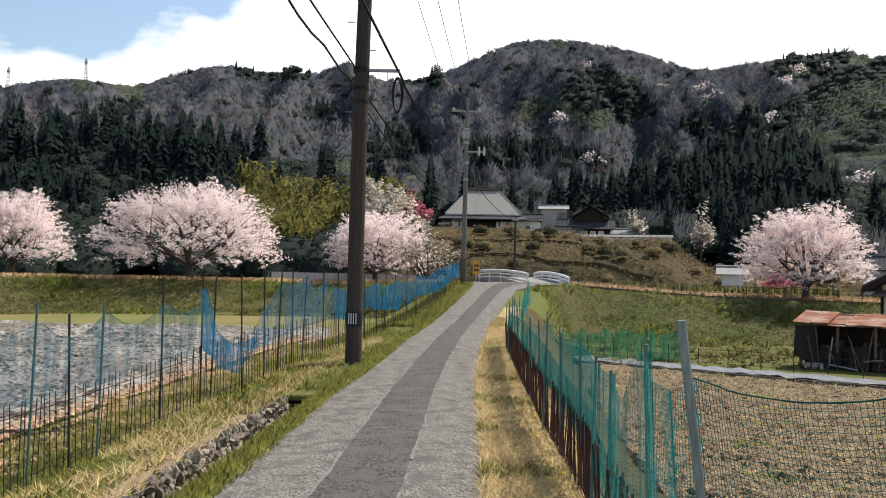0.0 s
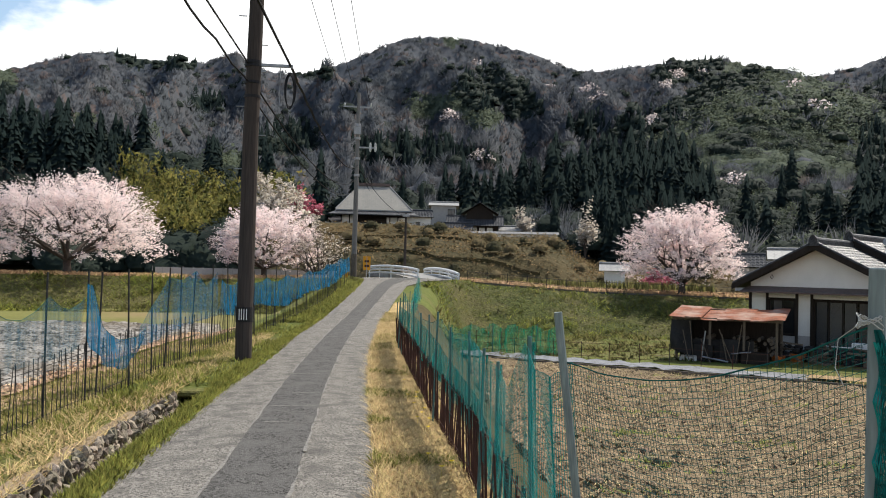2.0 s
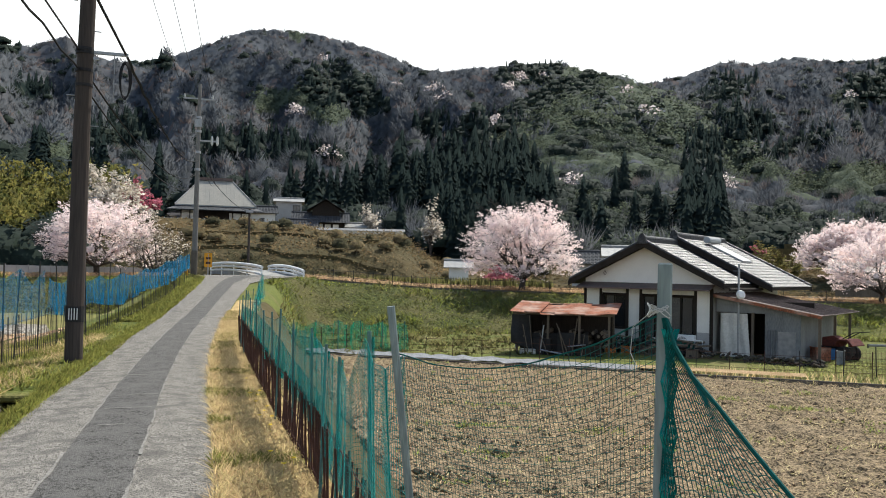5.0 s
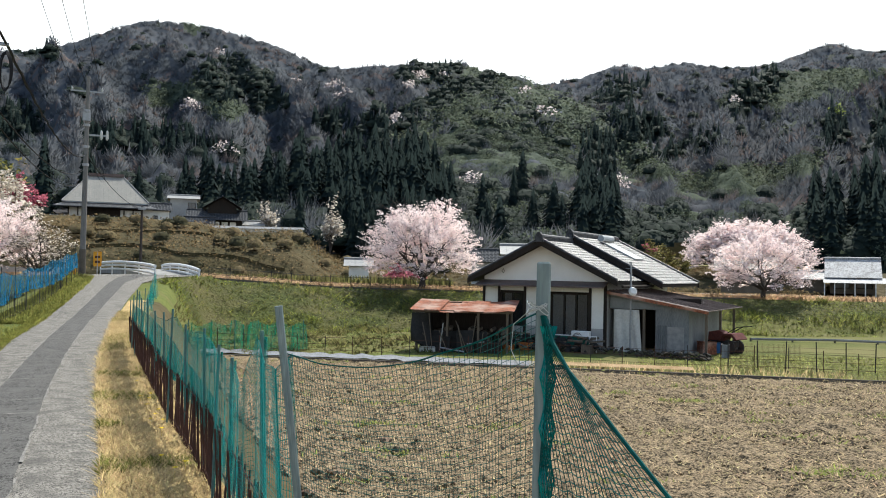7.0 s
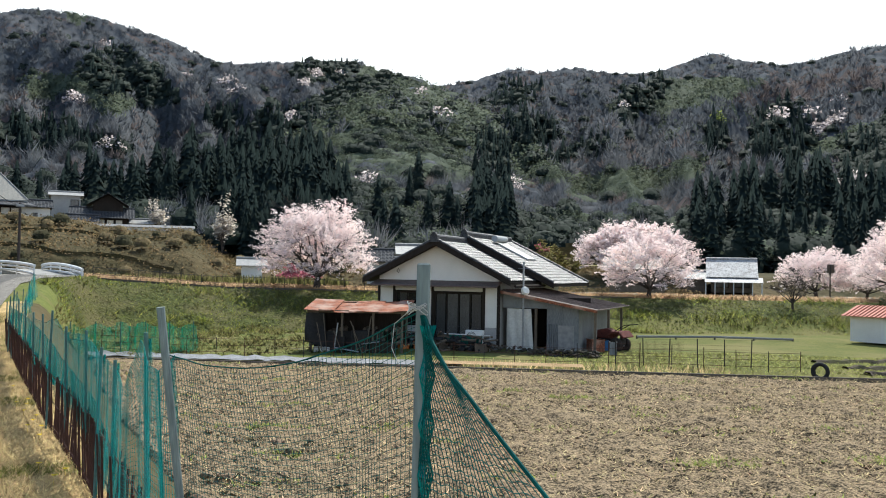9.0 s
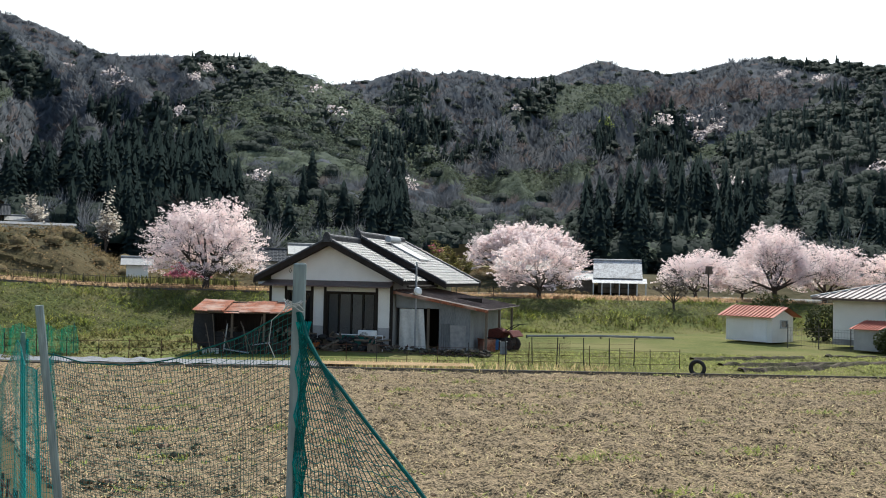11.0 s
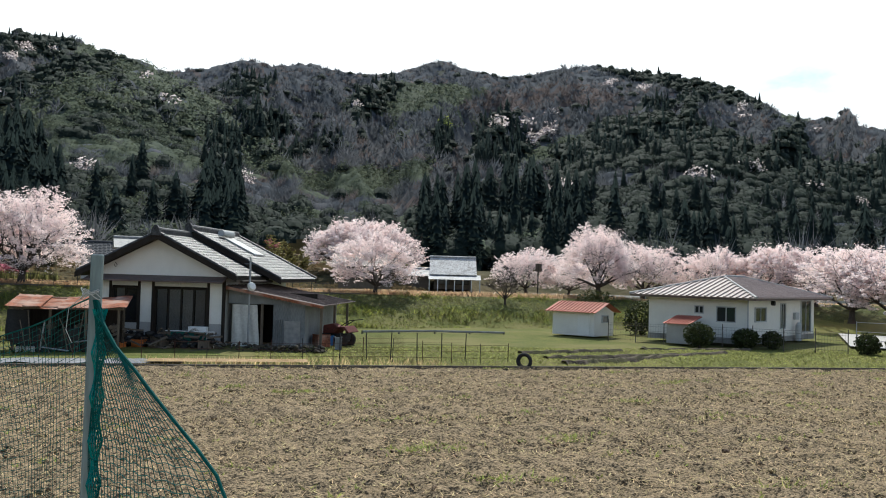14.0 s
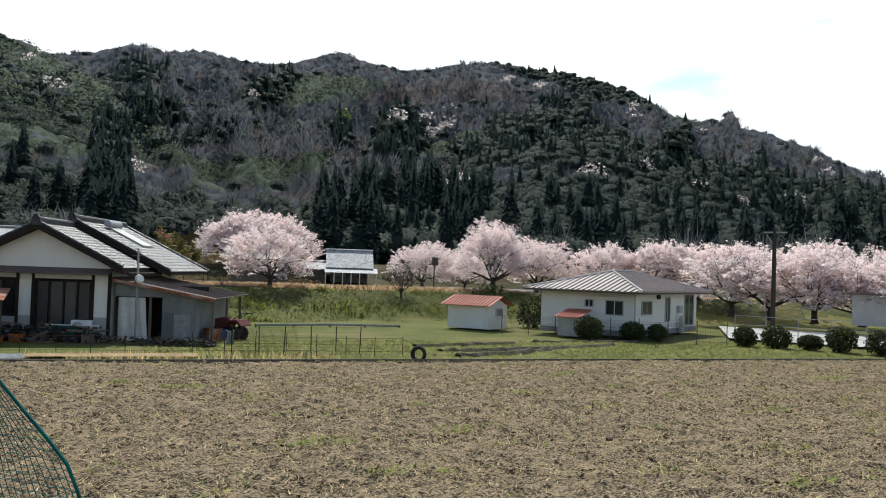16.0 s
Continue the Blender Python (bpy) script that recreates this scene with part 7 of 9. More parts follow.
net_sheet("hanging_net", FENCE_L, np.arange(4.6, 11.2, 0.1), sagging([4.6, 7.85, 8.95, 10.2, 11.25], 1.47, 0.2), [(4, 0.85), (8, 0.75), (11, 0.75)], "veil_pale", 0.025, "pale thin net stretched along the field fence", seed=2)
net_sheet("hanging_net", FENCE_L, np.arange(11.15, 13.3, 0.06), [(11.15, 1.55), (11.35, 1.5), (11.6, 0.95), (12.1, 0.72), (12.8, 0.68), (13.3, 0.8)], [(11.15, 0.75), (11.6, 0.45), (12.2, 0.3), (13.3, 0.5)], "veil_blue_thick", 0.05, "bright blue net fallen in a swag", seed=4)
net_sheet("hanging_net", FENCE_L, np.arange(13.0, 17.8, 0.08), [(13.0, 0.8), (13.6, 1.1), (14.4, 1.5), (15.3, 1.45), (16.3, 1.6), (17.0, 1.3), (17.8, 1.55)], [(13, 0.5), (14.4, 0.62), (17.8, 0.7)], "veil_blue", 0.03, "blue net hung loosely on the field fence", seed=5)
net_sheet("hanging_net", FENCE_L, np.arange(18.2, 48, 0.15), sagging([18.2, 20, 23, 26, 30, 35, 41, 48], 1.4, 0.14), [(18, 0.7), (20, 0.55), (22, 0.75), (26, 0.5), (30, 0.7), (36, 0.45), (48, 0.6)], "veil_blue_thick", 0.06, "long blue net bunched along the field fence", seed=6)

right_fence = thing("right_fence", pose(0, 0, 0), "rusty rod fence with green stakes beside the lane", "fence")
rrod = Mesh().tube([(0, 0, -0.1), (0, 0, 0.6)], 0.0075, 5).data("rod", M["rust_rod"])
y = 3.0
while y < 20:
    x = float(lerp(FENCE_R, y))
    ob = new("rod", rrod)
    ob.parent = right_fence
    ob.matrix_basis = pose(x, y, float(road_z(y)), rg.uniform(-4, 4), rg.uniform(-4, 4), 0)
    y += 0.085 * rg.uniform(0.8, 1.25)
for h in (0.1, 0.33, 0.58):
    part("wire", Mesh().tube([(float(lerp(FENCE_R, v)), v, float(road_z(v)) + h) for v in np.arange(2, 21, 0.5)], 0.006, 4), M["rust_rod"], right_fence)
for y, h in ((33, 1.1), (30, 1.0), (26.5, 1.0), (23.5, 1.05), (20, 0.95), (18.4, 1.1), (17, 1.25), (15.4, 1.15), (13.6, 1.2), (12, 1.1), (10.6, 1.15), (9.5, 1.24), (8.3, 1.15), (7, 1.2), (6.0, 1.15), (5.2, 1.14), (4.0, 1.39)):
    x = float(lerp(FENCE_R, y))
    post(right_fence, x, y, float(road_z(y)) - 0.3, float(road_z(y)) + h, 0.011, "stake_green", rg.uniform(-0.05, 0.05), "stake")
# the two nearest posts
part("near_post", Mesh().tube([(0.55 + 0.2, 2.02, 0.0), (0.55, 2.02, 1.6)], [0.0108, 0.0112], 12), M["post_grey"], right_fence, "grey pipe post leaning outwards")
near = Mesh().box(-0.0135, -0.008, 0, 0.0135, 0.01, 1.725, pose(0.863, 1.155, 0, 0, 0.4, -34))
part("near_post", near, M["post_grey"], right_fence, "weathered grey flat post with a frayed top", bevel=0.003)

teal_top = [(2.02, 1.47), (2.6, 1.36), (3.4, 1.3), (4, 1.36), (4.6, 1.05), (5.2, 1.12), (6, 1.1), (7, 1.17), (8.3, 1.1), (9.5, 1.22), (10.6, 1.1), (12, 1.05), (13.6, 1.17), (15.4, 1.1), (17, 1.22), (18.4, 1.05), (20, 0.95)]
net_sheet("teal_net", FENCE_R, np.arange(6.0, 20.05, 0.05), teal_top, [(6, 0.42), (7, 0.5), (10, 0.55), (20, 0.4)], "veil_teal", 0.02, "teal garden net draped in folds over the fence", seed=1, rows=14)
net_sheet("teal_net", FENCE_R, np.arange(5.4, 20.05, 0.05), [(5.4, 0.55), (6.5, 0.75), (8, 0.82), (10, 0.95), (13, 0.98), (20, 0.9)], [(5.4, 0.25), (6.5, 0.42), (8, 0.5), (10, 0.54), (20, 0.42)], "veil_teal_thick", 0.02, "teal net bunched along the tops of the rods", seed=7, rows=8)
for sy, bow in ((4.0, 0.1), (5.2, -0.16), (6.0, 0.08)):
    # narrow folds gathered at the nearest stakes
    tx, tz = float(lerp(FENCE_R, sy)), float(lerp(teal_top, sy))
    b = Mesh()
    for i in range(7):
        for j in range(13):
            v = j / 12
            w = (i / 6 - 0.5) * (0.012 + 0.05 * v ** 0.7)
            b.v.append((tx + 0.02 + w + 0.25 * bow * math.sin(math.pi * v) + 0.006 * math.sin(i * 2.2 + 5 * v), sy + w + bow * math.sin(math.pi * v), tz - (tz - 0.15) * v))
    for i in range(6):
        for j in range(12):
            b.f.append((i * 13 + j, i * 13 + 13 + j, i * 13 + 14 + j, i * 13 + j + 1))
            b.m.append(0)
    tagged(part("net_fold", b, M["veil_teal_thick"], smooth=True), "gathered folds of teal net tied to a stake", "net")
net_sheet("teal_net", FENCE_R, np.arange(26, 34, 0.1), [(26, 0.7), (30, 0.95), (33, 1.1), (34, 1.0)], [(26, 0.3), (34, 0.2)], "veil_teal", 0.06, "teal garden net draped in folds over the fence", seed=5)


def strands(name, surface, nu, nv, rad, mat, label, segs=12, parent=None, along=0):
    """Square netting on surface(u, v), u and v from 0 to 1, as real strings."""
    b = Mesh()
    rr = random.Random(nu)
    for i in range(nu + 1):
        u = i / nu
        b.tube([surface(u + 0.15 / nu * math.sin(k * 1.9 + i), k / segs) for k in range(segs + 1)], rad, 3, cap=False)
    for j in range(nv + 1):
        v = j / nv
        along = along or segs * 2
        b.tube([surface(k / along, v + 0.15 / nv * math.sin(k * 1.3 + j)) for k in range(along + 1)], rad, 3, cap=False)
    ob = part(name, b, M[mat], parent)
    tagged(ob, label, "net", kind="stuff")
    return ob


P1, P2 = Vector((0.575, 2.02, 1.47)), Vector((0.863, 1.15, 1.625))


def panel(u, v):
    u, v = min(max(u, 0), 1), min(max(v, 0), 1)
    top = P1.lerp(P2, u)
    top.z = 1.47 + 0.155 * u ** 2.2 - 0.03 * math.sin(math.pi * u) * (1 - 0.4 * u)
    belly = 0.05 * math.sin(math.pi * u) * math.sin(math.pi * v)
    return Vector((top.x + 0.16 * v * (1 - u) + belly + 0.006 * math.sin(u * 25 + v * 6), top.y + 0.006 * math.sin(v * 21), top.z - 1.1 * v))


net_a = strands("mesh_net", panel, 68, 78, 0.00062, "net_string", "green square-mesh net stretched between two posts", 16)
part("edge_cord", Mesh().tube([panel(k / 24, 0) for k in range(25)], 0.0018, 6), M["net_string"], net_a)


def panel_b(u, v):
    u, v = min(max(u, 0), 1), min(max(v, 0), 1)
    y = 2.02 + 6.4 * u
    x = float(lerp(FENCE_R, y)) - 0.03 * (1 - u)
    t, low = float(lerp(teal_top, y)), float(lerp([(2, 0.22), (4.6, 0.3), (6, 0.42), (8.5, 0.5)], y))
    w = 0.014 * (0.35 + v) * (math.sin(y * 7 + 1.5 * math.sin(y * 2.3)) + 0.4 * math.sin(y * 17 + 2 * v))
    return Vector((x + 0.1 * v * max(0, 1 - 3 * u) + w, y + 0.4 * w, t - (t - low) * v))


strands("mesh_net", panel_b, 170, 44, 0.0010, "net_bright", "green square-mesh net sagging beside the lane", 14, along=130)
EDGE = [(1.62, 0.868, 1.14), (1.55, 0.88, 1.098), (1.48, 0.91, 1.01), (1.3, 0.968, 0.8), (1.1, 1.0, 0.68), (0.85, 1.035, 0.54), (0.5, 1.06, 0.4), (0.2, 1.06, 0.32)]


def fall(u, v):
    u, v = min(max(u, 0), 1), min(max(v, 0), 1)
    z = 1.62 - 1.4 * v
    t = [(-a, b) for a, b, _ in EDGE], [(-a, c) for a, _, c in EDGE]
    ex, ey = float(lerp(t[0], -z)), float(lerp(t[1], -z))
    w = u ** 1.5
    return Vector((0.872 + (ex - 0.872) * w + 0.008 * math.sin(u * 9 + v * 20), 1.14 + (ey - 1.14) * w, z - 0.12 * u * v))


net_c = strands("mesh_net", fall, 30, 78, 0.0011, "net_string", "loose green net falling from the post", 22)
part("edge_cord", Mesh().tube([fall(1, k / 30) for k in range(31)], 0.004, 6), M["net_string"], net_c)
bundle = Mesh()
for k in range(16):
    a0 = 6.283 * k / 16
    bundle.tube([(0.872 + 0.006 + 0.016 * math.cos(a0 + 2.2 * t), 1.135 + 0.014 * math.sin(a0 + 2.2 * t), 1.6 - 0.1 * t) for t in range(15)], 0.001, 3, cap=False)
    bundle.tube([(0.872 + 0.006 + 0.017 * math.cos(a0 - 2.2 * t), 1.135 + 0.015 * math.sin(a0 - 2.2 * t), 1.6 - 0.1 * t) for t in range(15)], 0.001, 3, cap=False)
tagged(part("net_bundle", bundle, M["net_bright"]), "gathered green net tied along the post", "net", kind="stuff")
rope = Mesh()
for k in range(5):
    c = Vector((0.863, 1.152, 1.628 + 0.003 * k))
    rope.tube([c + Vector(((0.02 + 0.003 * math.sin(k * 2)) * math.cos(t * 0.524 + k), (0.02 + 0.003 * math.cos(k)) * math.sin(t * 0.524 + k), 0.008 * math.sin(t * 1.1 + k))) for t in range(13)], 0.0011, 5)
rope.tube([(0.85, 1.16, 1.63), (0.835, 1.2, 1.6), (0.83, 1.2, 1.55), (0.84, 1.19, 1.52)], 0.0009, 5)
tagged(part("tie_cord", rope, M["rope"]), "frayed white cord knotted round the post", "cord")

green_net = thing("garden_net", pose(0, 0, 0), "bright green net fence before the levee", "net")
for k in range(6):
    post(green_net, 4.85 + 0.9 * k, 36.15 - 0.18 * k, -1.85, -0.45, 0.018, "stake_green")
gn = Mesh()
for k in range(40):
    t = k / 39
    for j in range(5):
        gn.v.append((4.7 + 4.8 * t + 0.06 * math.sin(k * 2.1 + j), 36.15 - 0.95 * t + 0.12 * math.sin(k * 1.3), -1.75 + (1.08 + 0.12 * math.sin(3 * t) + 0.1 * math.sin(k * 0.9)) * j / 4))
for k in range(39):
    for j in range(4):
        gn.f.append((k * 5 + j, k * 5 + 5 + j, k * 5 + 6 + j, k * 5 + j + 1))
        gn.m.append(0)
part("net_cloth", gn, M["veil_green"], green_net)

# ---- field edge, mulch sheet, lot fence, tyre ----


def fpos(u, v, z=0.0):
    x, y = field_xy(u, v)
    return Vector((x, y, z))


kerb = Mesh()
for k in range(58):
    a, b = fpos(-8 + k * 1.0, -0.12), fpos(-8 + (k + 0.98) * 1.0, -0.12)
    n = FV * 0.06
    z = -1.68 + 0.015 * noise.noise((k, 0, 0))
    vs = []
    for p in (a, b):
        vs += [p - n + Vector((0, 0, -1.9)), p + n + Vector((0, 0, -1.9)), p + n + Vector((0, 0, z + 0.08)), p - n + Vector((0, 0, z + 0.08))]
    kerb.add(vs, [(0, 1, 2, 3), (7, 6, 5, 4), (1, 5, 6, 2), (2, 6, 7, 3), (3, 7, 4, 0)])
tagged(part("field_edging", kerb, M["kerb_dark"]), "dark plank edging along the field", "edging", kind="structure")
sheet = Mesh()
for k in range(60):
    for j in range(6):
        p = fpos(-7 + 17.5 * k / 59, -0.5 - 1.5 * j / 5)
        sheet.v.append((p.x, p.y, -1.6 + 0.1 * noise.noise((k * 0.7, j, 2)) + 0.04 * noise.noise((k * 2.1, j * 3, 5))))
for k in range(59):
    for j in range(5):
        sheet.f.append((k * 6 + j, k * 6 + j + 1, (k + 1) * 6 + j + 1, (k + 1) * 6 + j))
        sheet.m.append(0)
tagged(part("mulch_sheet", sheet, M["mulch"], smooth=True), "strip of grey plastic mulch along the field", "mulch sheet")
dry = Mesh()
for k in range(30):
    for j in range(4):
        p = fpos(9.3 + 5.5 * k / 29, -0.4 - 1.1 * j / 3)
        dry.v.append((p.x, p.y, -1.53 + 0.04 * noise.noise((k, j, 8))))
for k in range(29):
    for j in range(3):
        dry.f.append((k * 4 + j, k * 4 + j + 1, (k + 1) * 4 + j + 1, (k + 1) * 4 + j))
        dry.m.append(0)
tagged(part("straw_bed", dry, M["dry_grass"], smooth=True), "bed of dry straw along the field", "straw", kind="structure")
lot_fence = thing("lot_fence", pose(0, 0, 0), "low wire fence with dark stakes round the lot", "fence")
for k in range(26):
    u = -6 + k * 1.15
    p = fpos(u, -2.2 + 0.06 * math.sin(k * 3))
    post(lot_fence, p.x, p.y, -1.8, -0.85 + 0.1 * math.sin(k * 7), 0.014, "rust_rod" if k % 3 else "stake_black", 0.02 * math.sin(k * 5))
for h in (-1.5, -1.25, -1.0):
    part("wire", Mesh().tube([fpos(-6 + k * 1.15, -2.2, h + 0.02 * math.sin(k)) for k in range(26)], 0.006, 4), M["rust_rod"], lot_fence)
lawn_fence = thing("lawn_fence", pose(0, 0, 0), "metal mesh fence along the lawn", "fence")
la = [Vector((22.5 + 0.86 * k, 24.87 - 0.545 * k, 0)) for k in range(6)]
for k, p in enumerate(la):
    post(lawn_fence, p.x, p.y, -1.75, -0.62, 0.02, "stake_black", 0.05 * math.sin(k * 2.3))
lm = Mesh()
for k in range(60):
    p = la[0].lerp(la[-1], k / 119)
    lm.tube([p + Vector((0, 0, -1.65)), p + Vector((0, 0, -0.72))], 0.004, 3, cap=False)
for h in (-1.6, -1.4, -1.2, -1.0, -0.85):
    lm.tube([p + Vector((0, 0, h)) for p in la], 0.004, 3, cap=False)
tagged(part("wire_mesh", lm, M["rust_rod"], lawn_fence), kind="stuff")
back_rail = thing("back_rail", pose(0, 0, 0), "low concrete kerb rail at the levee foot", "rail")
part("rail", Mesh().tube([(33.2, 35.2, -1.56), (36.7, 33.0, -1.5), (40.3, 30.8, -1.56)], 0.07, 6), M["concrete"], back_rail)
for k in range(5):
    p = Vector((33.2, 35.2, 0)).lerp(Vector((40.3, 30.8, 0)), k / 4)
    post(back_rail, p.x, p.y, -1.75, -1.5, 0.05, "kerb_dark")


def tyre_thing(x, y, z):
    ob = thing("tyre", pose(x, y, z + 0.27, 90, 0, 108), "old black tyre standing half buried on the lawn", "tyre")
    b = Mesh()
    n, m = 24, 8
    for i in range(n):
        a = 6.283 * i / n
        for j in range(m):
            c = 6.283 * j / m
            rr = 0.25 + 0.07 * math.cos(c)
            b.v.append((rr * math.cos(a), rr * math.sin(a), 0.09 * math.sin(c)))
    for i in range(n):
        for j in range(m):
            b.f.append((i * m + j, ((i + 1) % n) * m + j, ((i + 1) % n) * m + (j + 1) % m, i * m + (j + 1) % m))
            b.m.append(0)
    part("casing", b, M["rubber"], ob, smooth=True)
    part("bead", Mesh().tube([(0.19 * math.cos(t * 0.262), 0.19 * math.sin(t * 0.262), 0.06) for t in range(25)], 0.014, 6), M["rubber"], ob)


tyre_thing(26.5, 19.0, -1.72)
for k, (x0, y0, x1, y1) in enumerate(((30, 20.5, 37, 17.8), (32, 18.4, 40, 17.2), (31, 22.6, 36.5, 20.8), (38, 20.5, 43, 17.2), (29, 18.9, 33, 18.0))):
    b = Mesh()
    for j in range(31):
        t = j / 30
        px = x0 + (x1 - x0) * t + 0.25 * noise.noise((j * 0.3, k, 0))
        py = y0 + (y1 - y0) * t + 0.35 * noise.noise((j * 0.25, k, 5))
        up = 0.1 + 0.09 * noise.noise((j * 0.6, k, 9))
        b.v += [(px - 0.1, py - 0.28, -1.72), (px - 0.03, py - 0.1, -1.66 + up), (px + 0.03, py + 0.1, -1.66 + up), (px + 0.1, py + 0.28, -1.72)]
    for j in range(30):
        for q in range(3):
            b.f.append((4 * j + q, 4 * j + q + 1, 4 * j + q + 5, 4 * j + q + 4))
            b.m.append(0)
    tagged(part("plot_ridge", b, M["trodden"]), "low dark earth ridge edging an empty plot", "earth ridge", kind="structure")
hall_fence = thing("hall_fence", pose(0, 0, 0), "thin steel mesh fence before the meeting hall", "fence")
hf = [Vector((41.6, 24.6, -1.6)).lerp(Vector((45.6, 13.4, -1.6)), k / 8) for k in range(9)]
for p in hf:
    post(hall_fence, p.x, p.y, -1.75, -0.45, 0.025, "kerb_dark")
hf2 = Mesh()
for k in range(90):
    p = hf[0].lerp(hf[-1], k / 89)
    hf2.tube([p, p + Vector((0, 0, 0.95))], 0.004, 3, cap=False)
for h in (0.1, 0.35, 0.6, 0.85, 0.98):
    hf2.tube([hf[0] + Vector((0, 0, h)), hf[-1] + Vector((0, 0, h))], 0.007, 3, cap=False)
tagged(part("wire_mesh", hf2, M["kerb_dark"], hall_fence), kind="stuff")
park_fence = thing("park_fence", pose(0, 0, 0), "thin steel fence along the parking area", "fence")
for k in range(10):
    x, y = 50.5 + 0.1 * k, 14.5 - 1.7 * k
    post(park_fence, x, y, -1.6, -0.2, 0.025, "steel")
for h in (-1.2, -0.75, -0.25):
    part("rail", Mesh().tube([(50.5, 14.5, h), (51.4, -0.8, h)], 0.015, 5), M["steel"], park_fence)
lot = Mesh().add([(49.5, 14.5, -1.5), (60, 18.5, -1.4), (61, -2, -1.4), (50.5, -4, -1.5)], [(3, 2, 1, 0)])
M["gravel"] = material("gravel", (0.48, 0.46, 0.42), 0.95, scale=3, second=(0.36, 0.34, 0.31), fine=40, bump=0.3, depth=0.01)
tagged(part("parking_area", lot, M["gravel"]), "pale gravel parking area beside the hall", "parking area", kind="structure")

# ---- poles and wires ----


def crossarm(parent, z, half, y=0.0, cups=3):
    part("crossarm", Mesh().box(-half, y - 0.04, z - 0.04, half, y + 0.04, z + 0.04), M["steel"], parent)
    for k in range(cups):
        x = -half + 0.08 + (2 * half - 0.16) * k / max(1, cups - 1)
        part("insulator", Mesh().tube([(x, y, z + 0.04), (x, y, z + 0.12), (x, y, z + 0.2), (x, y, z + 0.26)], [0.03, 0.065, 0.045, 0.03], 8), M["ceramic"], parent)


pole_a = thing("utility_pole", pose(-1.55, 15.45, 0), "tall dark weathered utility pole beside the lane", "utility pole", "utility poles")
part("shaft", Mesh().tube([(0.0, 0, -0.3), (0.02, 0, 4), (0.16, 0, 11.8)], [0.145, 0.135, 0.1], 16), M["pole_wood"], pole_a)
part("band", Mesh().tube([(0.003, 0, 0.72), (0.003, 0, 0.98)], 0.152, 16), M["rubber"], pole_a)
for k in range(4):
    a = -2.1 + 0.28 * k
    part("plate_bar", Mesh().box(-0.007, -0.004, 0.76, 0.007, 0.004, 0.95, pose(0.003 + 0.155 * math.cos(a), 0.155 * math.sin(a), 0, 0, 0, math.degrees(a) + 90)), M["white_paint"], pole_a)
part("arm", Mesh().box(0.05, -0.03, 5.22, 0.72, 0.03, 5.27).box(0.05, -0.02, 5.12, 0.25, 0.02, 5.16), M["steel"], pole_a)
for z in (4.65, 4.9, 5.2, 5.26):
    part("collar", Mesh().tube([(0.03, 0, z), (0.03, 0, z + 0.05)], 0.145, 14), M["black_metal"], pole_a)
loop = Mesh()
for k in range(5):
    loop.tube([(0.68 + 0.07 * math.sin(t * 0.262) * (1 + 0.1 * k), 0.02 * k - 0.04, 4.78 + 0.3 * math.cos(t * 0.262) + 0.015 * k) for t in range(25)], 0.011, 5)
part("cable_loop", loop, M["wire"], pole_a)
part("hanger", Mesh().tube([(0.5, 0, 5.24), (0.5, 0, 4.45)], 0.008, 5), M["steel"], pole_a)
for k, z in enumerate((2.2, 2.8, 3.4, 4.0, 4.5, 5.6, 6.1, 6.6, 7.1, 7.6)):
    s = 1 if k % 2 else -1
    part("step_bolt", Mesh().tube([(0.02 + s * 0.12, 0, z), (0.02 + s * 0.26, 0, z)], 0.01, 6), M["steel"], pole_a)
crossarm(pole_a, 11.3, 0.75)

pole_b = thing("utility_pole", pose(1.2, 52.0, 0.95), "slim concrete utility pole with crossarms at the junction", "utility pole", "utility poles")
part("shaft", Mesh().tube([(0, 0, -0.3), (0.05, 0, 11.2)], [0.17, 0.1], 14), M["pole_concrete"], pole_b)
crossarm(pole_b, 10.35, 0.85)
part("crossarm", Mesh().box(-0.05, -0.05, 7.9, 1.15, 0.05, 7.98), M["steel"], pole_b)
for x in (0.8, 1.1):
    part("insulator", Mesh().tube([(x, 0, 7.7), (x, 0, 7.8), (x, 0, 8.15), (x, 0, 8.25)], [0.03, 0.08, 0.06, 0.03], 8), M["ceramic"], pole_b)
for z in (6.2, 7.2, 8.4, 9.2):
    part("collar", Mesh().tube([(0.03, 0, z), (0.03, 0, z + 0.14)], 0.17, 12), M["steel"], pole_b)
part("switch_box", Mesh().box(-0.2, -0.25, 8.7, 0.22, -0.12, 9.15), M["steel"], pole_b)
part("guard", Mesh().tube([(0.0, 0, 0.0), (0.0, 0, 1.6)], 0.185, 14), M["kerb_dark"], pole_b)
part("marker", Mesh().tube([(-0.4, -0.5, -0.6), (-0.4, -0.5, 0.9)], 0.07, 10), M["yellow_sign"], pole_b, "yellow guy-wire guard")

pole_c = thing("utility_pole", pose(6.2, 76, 2.0), "small wooden pole below the terrace", "utility pole", "utility poles")
part("shaft", Mesh().tube([(0, 0, -0.3), (0, 0, 4.6)], [0.12, 0.09], 10), M["pole_wood"], pole_c)
part("lamp", Mesh().box(-0.3, -0.1, 4.3, 0.3, 0.1, 4.5), M["steel"], pole_c)
pole_d = thing("utility_pole", pose(53.1, 13.1, -1.4), "dark slim pole beside the cherry trees", "utility pole", "utility poles")
part("shaft", Mesh().tube([(0, 0, -0.2), (0, 0, 6.2)], [0.15, 0.11], 12), M["pole_wood"], pole_d)
part("crossarm", Mesh().box(-0.05, -0.7, 6.0, 0.05, 0.6, 6.08), M["steel"], pole_d)
